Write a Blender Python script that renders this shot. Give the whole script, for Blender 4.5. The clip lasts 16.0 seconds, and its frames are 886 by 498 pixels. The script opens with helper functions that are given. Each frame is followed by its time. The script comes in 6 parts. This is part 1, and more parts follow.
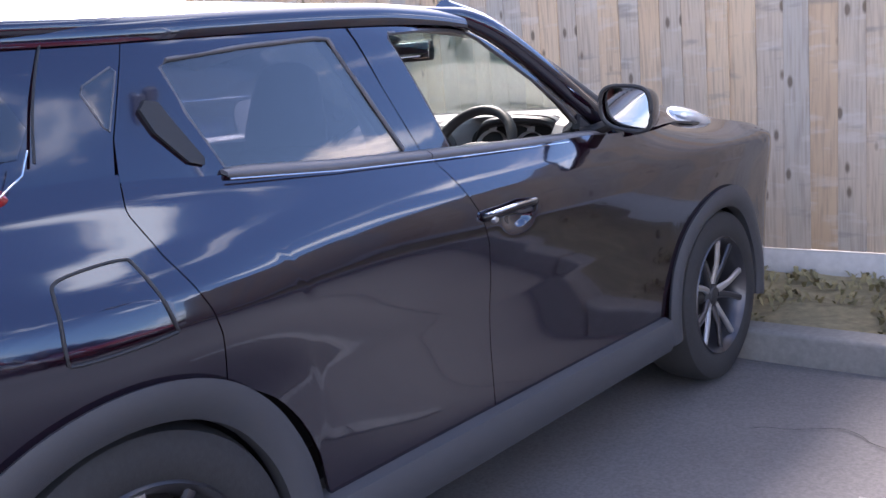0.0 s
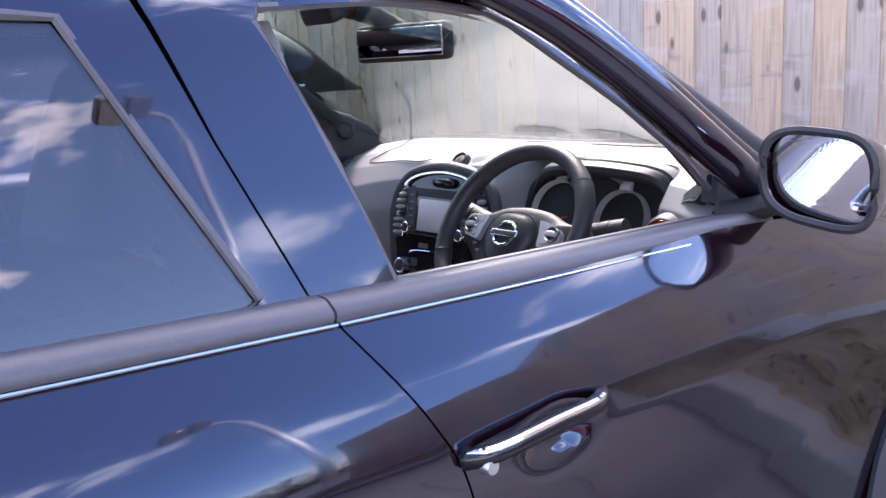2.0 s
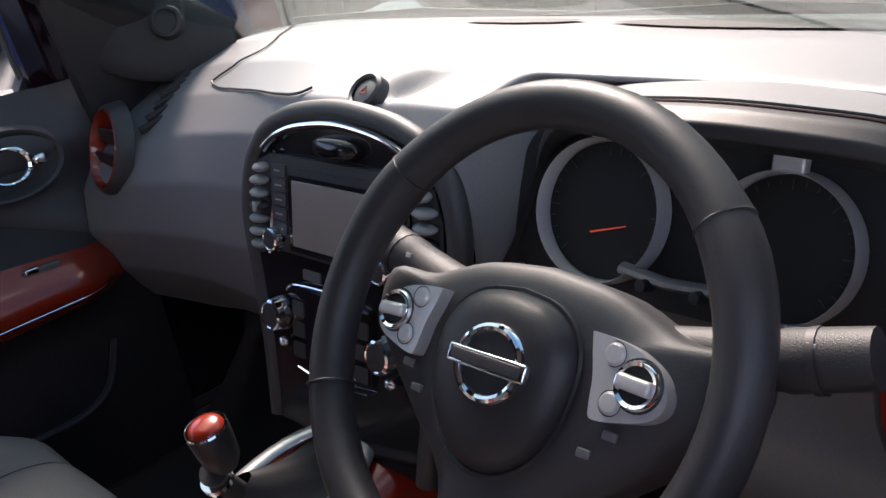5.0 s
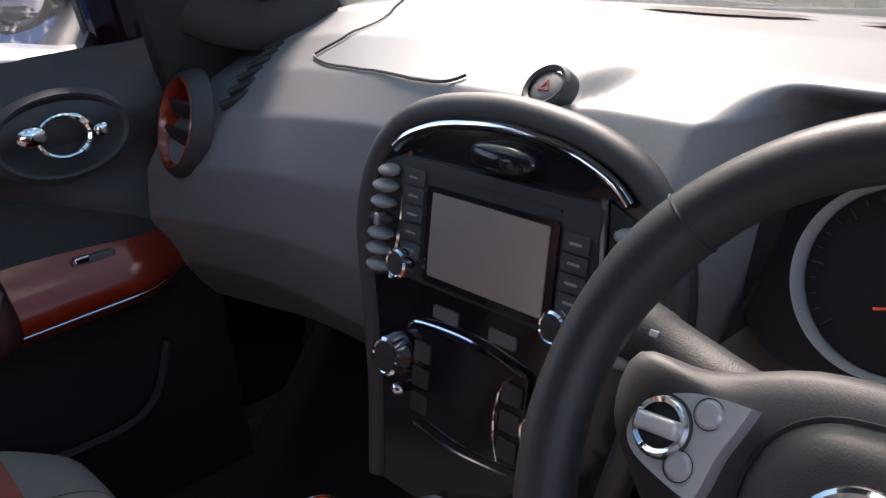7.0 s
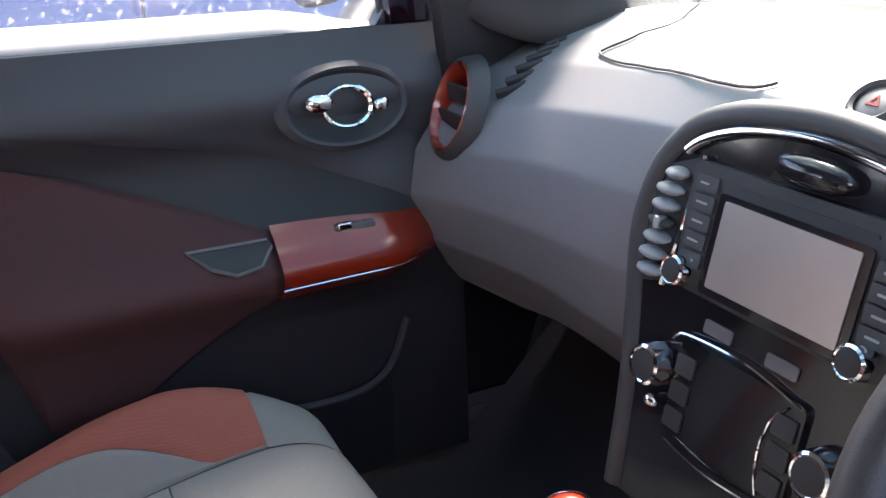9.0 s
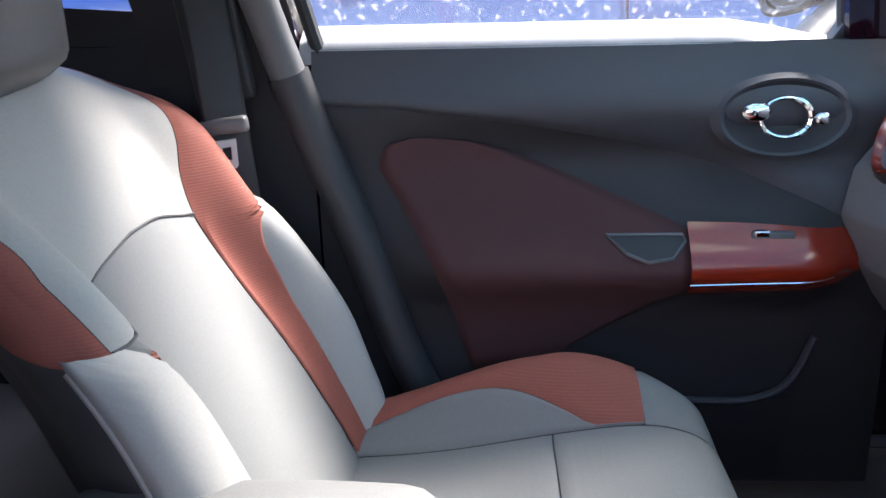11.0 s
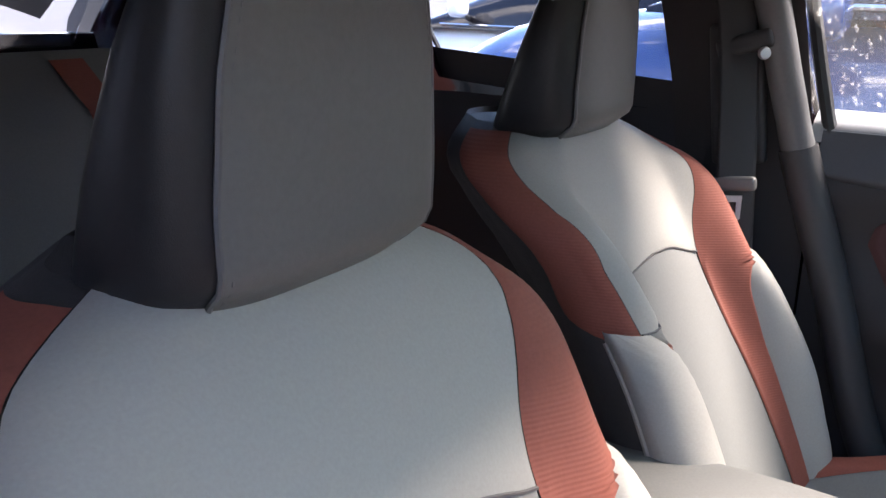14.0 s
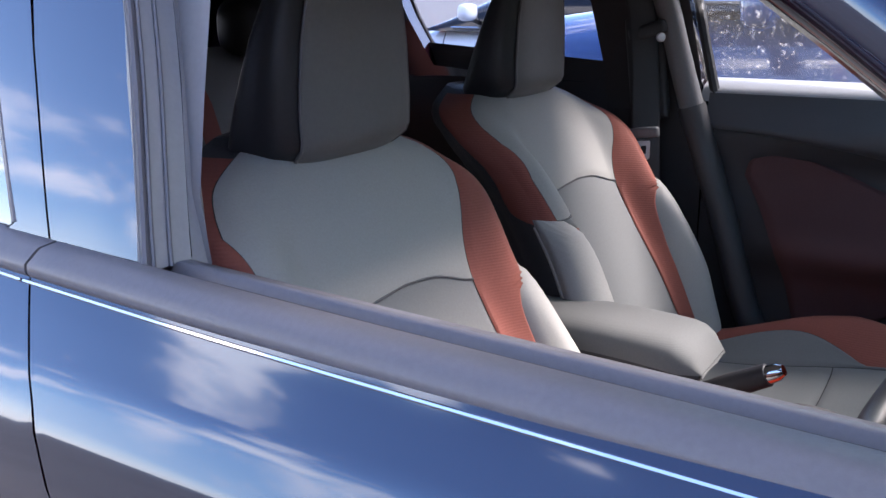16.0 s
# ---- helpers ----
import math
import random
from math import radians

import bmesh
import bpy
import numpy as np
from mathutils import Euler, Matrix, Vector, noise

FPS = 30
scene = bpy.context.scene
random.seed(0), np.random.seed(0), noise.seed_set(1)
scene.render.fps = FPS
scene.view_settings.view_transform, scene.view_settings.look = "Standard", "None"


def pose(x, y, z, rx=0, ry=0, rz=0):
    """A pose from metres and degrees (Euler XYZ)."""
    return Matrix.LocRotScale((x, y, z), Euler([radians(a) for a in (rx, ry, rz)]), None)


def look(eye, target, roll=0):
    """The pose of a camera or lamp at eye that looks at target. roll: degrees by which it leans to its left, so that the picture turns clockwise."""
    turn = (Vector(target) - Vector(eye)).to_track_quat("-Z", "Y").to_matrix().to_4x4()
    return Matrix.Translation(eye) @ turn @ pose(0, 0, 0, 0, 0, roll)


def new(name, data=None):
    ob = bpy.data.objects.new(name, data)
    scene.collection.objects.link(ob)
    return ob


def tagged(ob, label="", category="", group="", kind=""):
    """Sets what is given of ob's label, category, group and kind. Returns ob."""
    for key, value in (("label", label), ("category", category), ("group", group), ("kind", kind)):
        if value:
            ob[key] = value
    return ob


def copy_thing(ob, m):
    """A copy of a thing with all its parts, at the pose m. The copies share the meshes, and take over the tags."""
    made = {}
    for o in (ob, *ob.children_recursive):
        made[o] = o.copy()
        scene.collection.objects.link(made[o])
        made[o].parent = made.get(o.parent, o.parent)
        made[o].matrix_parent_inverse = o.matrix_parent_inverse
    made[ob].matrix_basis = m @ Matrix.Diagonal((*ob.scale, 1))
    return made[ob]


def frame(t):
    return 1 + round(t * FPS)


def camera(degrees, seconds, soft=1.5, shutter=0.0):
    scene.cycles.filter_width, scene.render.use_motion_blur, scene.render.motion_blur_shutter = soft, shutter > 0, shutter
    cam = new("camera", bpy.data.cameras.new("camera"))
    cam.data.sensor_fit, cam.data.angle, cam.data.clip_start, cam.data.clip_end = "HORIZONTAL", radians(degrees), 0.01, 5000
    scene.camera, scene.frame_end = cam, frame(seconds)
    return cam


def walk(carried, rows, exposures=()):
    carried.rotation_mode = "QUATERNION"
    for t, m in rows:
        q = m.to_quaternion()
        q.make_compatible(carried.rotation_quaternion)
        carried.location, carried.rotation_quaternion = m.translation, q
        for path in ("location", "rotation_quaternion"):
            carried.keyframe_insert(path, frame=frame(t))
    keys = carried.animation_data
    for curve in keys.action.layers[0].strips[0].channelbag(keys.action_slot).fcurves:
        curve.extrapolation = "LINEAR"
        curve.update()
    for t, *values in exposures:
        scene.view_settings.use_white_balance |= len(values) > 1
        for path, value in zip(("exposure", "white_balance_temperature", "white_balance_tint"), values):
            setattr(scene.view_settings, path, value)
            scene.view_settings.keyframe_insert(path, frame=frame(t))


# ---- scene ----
cam = camera(51.6, 16.0)
PATH = [
    (0, (2.316, -3.068, 1.221), (1.026, -1.582, 0.862), -4.8),
    (0.5, (2.167, -2.761, 1.232), (0.793, -1.359, 0.847), -3.1),
    (1, (1.9, -2.455, 1.258), (0.547, -1.029, 0.886), -2.9),
    (1.5, (1.711, -2.141, 1.249), (0.341, -0.731, 0.881), -4.0),
    (2, (1.565, -1.862, 1.279), (0.088, -0.571, 0.89), -2.9),
    (2.5, (1.307, -1.616, 1.278), (-0.15, -0.323, 0.824), -3.4),
    (3, (1.145, -1.441, 1.286), (-0.309, -0.175, 0.751), -4.6),
    (3.2, (1.08, -1.357, 1.281), (-0.388, -0.131, 0.696), -4.7),
    (5.3, (0.724, -1.02, 1.257), (-0.651, 0.229, 0.516), -8.9),
    (5.5, (0.697, -1.005, 1.254), (-0.696, 0.227, 0.519), -8.5),
    (6, (0.617, -0.986, 1.25), (-0.77, 0.26, 0.529), -7.4),
    (6.5, (0.554, -0.988, 1.243), (-0.804, 0.284, 0.51), -5.6),
    (7, (0.504, -0.985, 1.236), (-0.899, 0.22, 0.473), -4.4),
    (7.5, (0.463, -0.981, 1.227), (-0.991, 0.163, 0.467), -4.1),
    (8, (0.44, -0.982, 1.22), (-1.102, 0.036, 0.454), -3.6),
    (8.2, (0.435, -0.99, 1.217), (-1.138, -0.01, 0.465), -3.1),
    (10.3, (0.54, -1.048, 1.218), (-1.309, -0.764, 0.509), -0.2),
    (10.5, (0.545, -1.003, 1.228), (-1.317, -0.883, 0.507), -1.0),
    (11, (0.568, -0.988, 1.238), (-1.301, -1.099, 0.535), -1.6),
    (11.5, (0.567, -1.004, 1.229), (-1.294, -1.329, 0.574), -1.8),
    (12, (0.588, -0.995, 1.234), (-1.242, -1.523, 0.622), -2.0),
    (12.5, (0.627, -0.99, 1.227), (-1.149, -1.709, 0.652), -2.0),
    (13, (0.655, -0.992, 1.233), (-1.063, -1.844, 0.665), -0.7),
    (13.5, (0.708, -1.016, 1.235), (-0.965, -1.974, 0.704), -0.4),
    (14, (0.811, -1.027, 1.25), (-0.849, -2.0, 0.702), 1.4),
    (14.5, (0.891, -0.987, 1.253), (-0.786, -1.924, 0.696), 2.2),
    (15, (0.997, -0.888, 1.266), (-0.639, -1.88, 0.683), 3.2),
    (15.5, (1.112, -0.766, 1.271), (-0.486, -1.832, 0.714), 1.5),
    (16, (1.265, -0.682, 1.26), (-0.37, -1.701, 0.722), -0.5),
]
walk(cam, [(t, look(eye, aim, roll)) for t, eye, aim, roll in PATH],
     exposures=[(0, 1.35, 6700, 24), (0.5, 1.5, 6800, 26), (1.0, 1.5, 6700, 28), (1.5, 2.0, 6550, 30), (2.0, 1.85, 6600, 31), (2.5, 1.5, 6600, 32), (3.2, 1.2, 6700, 30), (5.3, 1.42, 7150, 24), (7.0, 1.42, 7150, 24), (7.5, 1.5, 7200, 24), (8.2, 2.3, 7300, 23),
                (10.3, 2.95, 6450, 17), (11.0, 2.8, 6550, 17), (11.5, 2.3, 6800, 18), (12.0, 2.2, 7100, 20), (13.5, 2.4, 7400, 20), (14.0, 2.45, 7150, 20), (14.7, 2.55, 6400, 22), (15.2, 1.9, 6400, 24), (15.5, 1.8, 6300, 22), (16, 1.65, 6450, 22)])

# ---- light ----
SUN_ELEVATION, SUN_FROM = 47.0, 311.0      # degrees; compass heading of the sun, 0 = ahead of the car (+y), clockwise
world = bpy.data.worlds.new("sky")
scene.world = world
world.use_nodes = True
wn, wl = world.node_tree.nodes, world.node_tree.links
wn.clear()
w_out = wn.new("ShaderNodeOutputWorld")
w_bg = wn.new("ShaderNodeBackground")
w_sky = wn.new("ShaderNodeTexSky")
w_sky.sky_type, w_sky.sun_disc = "NISHITA", False
w_sky.sun_elevation, w_sky.sun_rotation = radians(SUN_ELEVATION), radians(SUN_FROM)
w_sky.air_density, w_sky.dust_density, w_sky.ozone_density = 1.0, 0.15, 4.0
w_bg.inputs["Strength"].default_value = 0.2
w_co = wn.new("ShaderNodeTexCoord")
w_map = wn.new("ShaderNodeMapping")
w_map.inputs["Scale"].default_value, w_map.inputs["Location"].default_value = (1.6, 1.6, 4.2), (2.3, 0.6, 1.1)
w_no = wn.new("ShaderNodeTexNoise")
w_no.inputs["Scale"].default_value, w_no.inputs["Detail"].default_value, w_no.inputs["Roughness"].default_value = 1.7, 7.0, 0.55
w_ra = wn.new("ShaderNodeValToRGB")
w_ra.color_ramp.elements[0].position, w_ra.color_ramp.elements[1].position = 0.565, 0.64
w_mix = wn.new("ShaderNodeMixRGB")
w_mix.inputs["Color2"].default_value = (9.5, 9.3, 9.2, 1)
# pale haze low over the horizon
w_sep = wn.new("ShaderNodeSeparateXYZ")
w_low = wn.new("ShaderNodeMapRange")
w_low.inputs["From Min"].default_value, w_low.inputs["From Max"].default_value = 0.015, 0.14
w_low.inputs["To Min"].default_value, w_low.inputs["To Max"].default_value = 0.75, 0.0
w_max = wn.new("ShaderNodeMath")
w_max.operation = "MAXIMUM"
wl.new(w_co.outputs["Generated"], w_sep.inputs["Vector"])
wl.new(w_sep.outputs["Z"], w_low.inputs["Value"])
wl.new(w_low.outputs["Result"], w_max.inputs[0])
wl.new(w_ra.outputs["Color"], w_max.inputs[1])
# bright haze round the sun
w_dot = wn.new("ShaderNodeVectorMath")
w_dot.operation = "DOT_PRODUCT"
w_dot.inputs[1].default_value = (math.sin(radians(SUN_FROM)) * math.cos(radians(SUN_ELEVATION)), math.cos(radians(SUN_FROM)) * math.cos(radians(SUN_ELEVATION)), math.sin(radians(SUN_ELEVATION)))
w_near = wn.new("ShaderNodeMapRange")
w_near.interpolation_type = "SMOOTHSTEP"
w_near.inputs["From Min"].default_value, w_near.inputs["From Max"].default_value = 0.66, 1.0
w_near.inputs["To Min"].default_value, w_near.inputs["To Max"].default_value = 0.0, 0.7
w_all = wn.new("ShaderNodeMath")
w_all.operation = "MAXIMUM"
wl.new(w_co.outputs["Generated"], w_dot.inputs[0])
wl.new(w_dot.outputs["Value"], w_near.inputs["Value"])
wl.new(w_near.outputs["Result"], w_all.inputs[0])
wl.new(w_max.outputs["Value"], w_all.inputs[1])
wl.new(w_co.outputs["Generated"], w_map.inputs["Vector"])
wl.new(w_map.outputs["Vector"], w_no.inputs["Vector"])
wl.new(w_no.outputs["Fac"], w_ra.inputs["Fac"])
wl.new(w_all.outputs["Value"], w_mix.inputs["Fac"])
wl.new(w_sky.outputs["Color"], w_mix.inputs["Color1"])
wl.new(w_mix.outputs["Color"], w_bg.inputs["Color"])
wl.new(w_bg.outputs["Background"], w_out.inputs["Surface"])
sun = new("sun", bpy.data.lights.new("sun", "SUN"))
sun.data.energy, sun.data.angle, sun.data.color = 3.6, radians(20), (1.0, 0.95, 0.88)
_a, _e = radians(SUN_FROM), radians(SUN_ELEVATION)
sun.matrix_world = look((math.sin(_a) * math.cos(_e) * 20, math.cos(_a) * math.cos(_e) * 20, math.sin(_e) * 20), (0, 0, 0))


# ---- materials ----
def mat(name, base, rough=0.5, metal=0.0, vary=0.15, scale=60.0, bump=0.0, bump_scale=300.0, coat=0.0, big=2.0, spec=0.5, stretch=(1, 1, 1), random_tone=0.0, rough_vary=0.08):
    m = bpy.data.materials.new(name)
    m.use_nodes = True
    n, l = m.node_tree.nodes, m.node_tree.links
    p = n["Principled BSDF"]
    p.inputs["Roughness"].default_value, p.inputs["Metallic"].default_value = rough, metal
    p.inputs["Coat Weight"].default_value, p.inputs["Coat Roughness"].default_value = coat, 0.03
    p.inputs["Specular IOR Level"].default_value = spec
    co = n.new("ShaderNodeTexCoord")
    mp = n.new("ShaderNodeMapping")
    mp.inputs["Scale"].default_value = stretch
    l.new(co.outputs["Object"], mp.inputs["Vector"])
    fine, wide = n.new("ShaderNodeTexNoise"), n.new("ShaderNodeTexNoise")
    fine.inputs["Scale"].default_value, fine.inputs["Detail"].default_value = scale, 6
    wide.inputs["Scale"].default_value, wide.inputs["Detail"].default_value = big, 4
    for t in (fine, wide):
        l.new(mp.outputs["Vector"], t.inputs["Vector"])
    add = n.new("ShaderNodeMath")
    add.operation = "ADD"
    l.new(fine.outputs["Fac"], add.inputs[0])
    l.new(wide.outputs["Fac"], add.inputs[1])
    value = add.outputs["Value"]
    if random_tone:
        info = n.new("ShaderNodeObjectInfo")
        more = n.new("ShaderNodeMath")
        more.operation, more.inputs[1].default_value = "MULTIPLY_ADD", random_tone
        l.new(info.outputs["Random"], more.inputs[0])
        l.new(value, more.inputs[2])
        value = more.outputs["Value"]
    span = n.new("ShaderNodeMapRange")
    mid = 1.0 + random_tone / 2
    span.inputs["From Min"].default_value, span.inputs["From Max"].default_value = mid - 0.4 - random_tone / 2, mid + 0.4 + random_tone / 2
    span.inputs["To Min"].default_value, span.inputs["To Max"].default_value = 1 - vary, 1 + vary
    l.new(value, span.inputs["Value"])
    col = n.new("ShaderNodeVectorMath")
    col.operation, col.inputs[0].default_value = "SCALE", base
    l.new(span.outputs["Result"], col.inputs["Scale"])
    l.new(col.outputs["Vector"], p.inputs["Base Color"])
    if rough_vary:
        rr = n.new("ShaderNodeMapRange")
        rr.inputs["To Min"].default_value, rr.inputs["To Max"].default_value = max(0.01, rough - rough_vary), min(1, rough + rough_vary)
        l.new(wide.outputs["Fac"], rr.inputs["Value"])
        l.new(rr.outputs["Result"], p.inputs["Roughness"])
    if bump:
        bn, bt = n.new("ShaderNodeBump"), n.new("ShaderNodeTexNoise")
        bt.inputs["Scale"].default_value, bt.inputs["Detail"].default_value = bump_scale, 3
        l.new(mp.outputs["Vector"], bt.inputs["Vector"])
        bn.inputs["Strength"].default_value, bn.inputs["Distance"].default_value = bump, 0.002
        l.new(bt.outputs["Fac"], bn.inputs["Height"])
        l.new(bn.outputs["Normal"], p.inputs["Normal"])
    return m


def ribbed(m, pitch, strength=0.5, axis="Z"):
    """Fine woven ribs, pitch in metres."""
    n, l = m.node_tree.nodes, m.node_tree.links
    co, wv, bn = n.new("ShaderNodeTexCoord"), n.new("ShaderNodeTexWave"), n.new("ShaderNodeBump")
    wv.bands_direction = axis
    wv.inputs["Scale"].default_value = 0.314 / pitch
    l.new(co.outputs["Object"], wv.inputs["Vector"])
    bn.inputs["Strength"].default_value, bn.inputs["Distance"].default_value = strength, 0.002
    l.new(wv.outputs["Fac"], bn.inputs["Height"])
    l.new(bn.outputs["Normal"], n["Principled BSDF"].inputs["Normal"])
    return m


def glass_mat(name, tint, gloss=1.0, dirt=0.0):
    m = bpy.data.materials.new(name)
    m.use_nodes = True
    n, l = m.node_tree.nodes, m.node_tree.links
    n.clear()
    out, mix, tr, gl, fr = (n.new(k) for k in ("ShaderNodeOutputMaterial", "ShaderNodeMixShader", "ShaderNodeBsdfTransparent", "ShaderNodeBsdfGlossy", "ShaderNodeLayerWeight"))
    fr.inputs["Blend"].default_value = 0.5
    steep = n.new("ShaderNodeMath")
    steep.operation, steep.inputs[1].default_value = "POWER", 3.5
    lift = n.new("ShaderNodeMath")
    lift.operation, lift.inputs[1].default_value, lift.inputs[2].default_value = "MULTIPLY_ADD", 0.8, 0.035
    l.new(fr.outputs["Facing"], steep.inputs[0])
    l.new(steep.outputs["Value"], lift.inputs[0])
    tr.inputs["Color"].default_value = (*tint, 1)
    gl.inputs["Roughness"].default_value = 0.01
    mul = n.new("ShaderNodeMath")
    mul.operation, mul.inputs[1].default_value = "MULTIPLY", gloss
    l.new(lift.outputs["Value"], mul.inputs[0])
    mul.use_clamp = True
    l.new(mul.outputs["Value"], mix.inputs["Fac"])
    base = tr.outputs["BSDF"]
    if dirt:
        df, no, ra, mx, co = (n.new(k) for k in ("ShaderNodeBsdfTranslucent", "ShaderNodeTexNoise", "ShaderNodeValToRGB", "ShaderNodeMixShader", "ShaderNodeTexCoord"))
        df.inputs["Color"].default_value = (0.75, 0.74, 0.72, 1)
        no.inputs["Scale"].default_value, no.inputs["Detail"].default_value = 95, 6
        l.new(co.outputs["Object"], no.inputs["Vector"])
        ra.color_ramp.elements[0].position, ra.color_ramp.elements[1].position = 0.60, 0.76
        ra.color_ramp.elements[0].color = (dirt * 0.2, dirt * 0.2, dirt * 0.2, 1)
        ra.color_ramp.elements[1].color = (dirt * 3.0, dirt * 3.0, dirt * 3.0, 1)
        l.new(no.outputs["Fac"], ra.inputs["Fac"])
        l.new(ra.outputs["Color"], mx.inputs["Fac"])
        l.new(base, mx.inputs[1])
        l.new(df.outputs["BSDF"], mx.inputs[2])
        base = mx.outputs["Shader"]
    l.new(base, mix.inputs[1])
    l.new(gl.outputs["BSDF"], mix.inputs[2])
    l.new(mix.outputs["Shader"], out.inputs["Surface"])
    return m


def glow(name, colour, strength):
    m = bpy.data.materials.new(name)
    m.use_nodes = True
    p = m.node_tree.nodes["Principled BSDF"]
    p.inputs["Base Color"].default_value = (*colour, 1)
    p.inputs["Emission Color"].default_value, p.inputs["Emission Strength"].default_value = (*colour, 1), strength
    return m


PAINT = mat("dark purple car paint with sky-blue gloss", (0.0100, 0.0028, 0.0055), 0.10, 0.0, 0.05, 900, coat=1.0, spec=0.85, rough_vary=0.02)
# blue tint put into the gloss to deepen the mirrored sky
PAINT.node_tree.nodes["Principled BSDF"].inputs["Specular Tint"].default_value = (0.30, 0.60, 0.98, 1)
CLAD = mat("grey-black moulded plastic", (0.05, 0.052, 0.06), 0.5, 0, 0.2, 500, 0.25, 900)
RUBBER = mat("tyre rubber", (0.022, 0.022, 0.024), 0.75, 0, 0.3, 80, 0.3, 200)
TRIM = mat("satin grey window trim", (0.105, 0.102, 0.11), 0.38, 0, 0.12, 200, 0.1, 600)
# window trim paled to stand in for sunlight on the passenger ledge
SUNTRIM = mat("satin sill trim paled for sunlight", (0.34, 0.335, 0.34), 0.32, 0, 0.08, 200, 0.05, 600)
SEAL = mat("black rubber seal", (0.018, 0.018, 0.02), 0.55, 0, 0.2, 200)
CHROME = mat("chrome", (0.82, 0.83, 0.85), 0.06, 1.0, 0.03, 100, rough_vary=0.02)
SILVER = mat("satin silver plastic", (0.46, 0.45, 0.45), 0.34, 0.75, 0.06, 300, 0.05, 900)
ALLOY = mat("dark alloy", (0.07, 0.07, 0.08), 0.3, 0.7, 0.1, 100)
BLACKGLOSS = mat("piano black", (0.011, 0.010, 0.012), 0.10, 0, 0.05, 100, coat=0.15, spec=0.4, rough_vary=0.02)
BLACK = mat("matt black plastic", (0.024, 0.0235, 0.026), 0.55, 0, 0.2, 300, 0.25, 900)
DASH = mat("grained charcoal dashboard", (0.205, 0.203, 0.212), 0.42, 0, 0.12, 400, 0.12, 1100, spec=0.6)
DASHDARK = mat("dark grained pad", (0.04, 0.039, 0.042), 0.5, 0, 0.12, 400, 0.14, 1100)
LEATHER = mat("black leather", (0.024, 0.0235, 0.026), 0.42, 0, 0.15, 200, 0.12, 1100, spec=0.35)
FABRIC = ribbed(mat("pale grey seat cloth", (0.355, 0.340, 0.318), 0.8, 0, 0.08, 350, spec=0.3), 0.0022, 0.02)
FABRIC2 = ribbed(mat("mid grey seat cloth", (0.185, 0.184, 0.182), 0.8, 0, 0.1, 350, spec=0.3), 0.0022, 0.03)
ORANGE = ribbed(mat("burnt orange seat cloth", (0.27, 0.082, 0.06), 0.75, 0, 0.12, 300, spec=0.3), 0.0036, 0.13)
SEATBLACK = mat("charcoal seat cloth", (0.050, 0.047, 0.048), 0.7, 0, 0.15, 300, 0.4, 800)
ARMCLOTH = ribbed(mat("grey arm rest cloth", (0.155, 0.156, 0.152), 0.8, 0, 0.1, 350, spec=0.3), 0.0022, 0.03)
HEADCLOTH = mat("grey head restraint leatherette", (0.128, 0.124, 0.120), 0.48, 0, 0.1, 200, 0.12, 900)
MAROON = mat("dark red door cloth", (0.068, 0.024, 0.025), 0.75, 0, 0.15, 300, 0.4, 800)
DOORGREY = mat("grey door card vinyl", (0.048, 0.049, 0.057), 0.45, 0, 0.1, 300, 0.35, 800)
DOORDARK = mat("dark door card", (0.020, 0.018, 0.021), 0.6, 0, 0.15, 300, 0.3, 800)
REDGLOSS = mat("glossy orange-red lacquer", (0.25, 0.021, 0.008), 0.22, 0.1, 0.06, 200, coat=0.45, rough_vary=0.03)
SCREEN = mat("radio screen", (0.42, 0.38, 0.355), 0.27, 0.6, 0.05, 20, rough_vary=0.02)
CARPET = mat("black carpet", (0.032, 0.028, 0.030), 0.95, 0, 0.3, 300, 0.6, 600)
LINER = mat("grey roof lining", (0.33, 0.32, 0.31), 0.9, 0, 0.08, 300, 0.3, 800)
BELT = mat("black seat belt webbing", (0.020, 0.019, 0.021), 0.6, 0, 0.15, 500, 0.3, 900)
BELTGREY = mat("grey seat belt webbing", (0.11, 0.105, 0.10), 0.6, 0, 0.15, 500, 0.3, 900)
STEEL = mat("stamped steel", (0.72, 0.72, 0.74), 0.42, 1, 0.05, 100)
PILLARGREY = mat("pale grey pillar plastic", (0.24, 0.235, 0.24), 0.5, 0, 0.08, 200, 0.1, 900)
BRACKET = mat("grey plastic", (0.12, 0.117, 0.12), 0.45, 0, 0.1, 200)
REDLAMP = mat("red tail lamp lens", (0.32, 0.01, 0.012), 0.08, 0, 0.1, 60, coat=0.8)
CLEARLAMP = mat("clear lamp lens", (0.75, 0.76, 0.78), 0.08, 0.5, 0.1, 60, coat=0.8)
MIRROR = mat("mirror glass", (0.9, 0.9, 0.92), 0.01, 1, 0.0, 10, rough_vary=0)
NEEDLE = glow("lit red gauge needle", (0.7, 0.08, 0.04), 0.12)
SWITCH = mat("satin silver switch plastic", (0.50, 0.495, 0.49), 0.36, 0.35, 0.06, 300, 0.04, 900)
RING = mat("satin silver dial ring", (0.58, 0.57, 0.57), 0.32, 0.25, 0.06, 300, 0.04, 900)
DIALBLACK = mat("black dial face", (0.004, 0.004, 0.005), 0.6, 0, 0.1, 100)
DIALMARK = mat("dim dial mark", (0.05, 0.05, 0.05), 0.6, 0, 0.05, 60)
MARK = mat("grey printed mark", (0.28, 0.28, 0.28), 0.6, 0, 0.05, 60)
SCREENGLASS = glass_mat("green-tinted windscreen glass", (0.66, 0.75, 0.70), 0.6)
CLEARDIRTY = glass_mat("dusty car glass", (0.88, 0.90, 0.9), 1.0, 0.09)
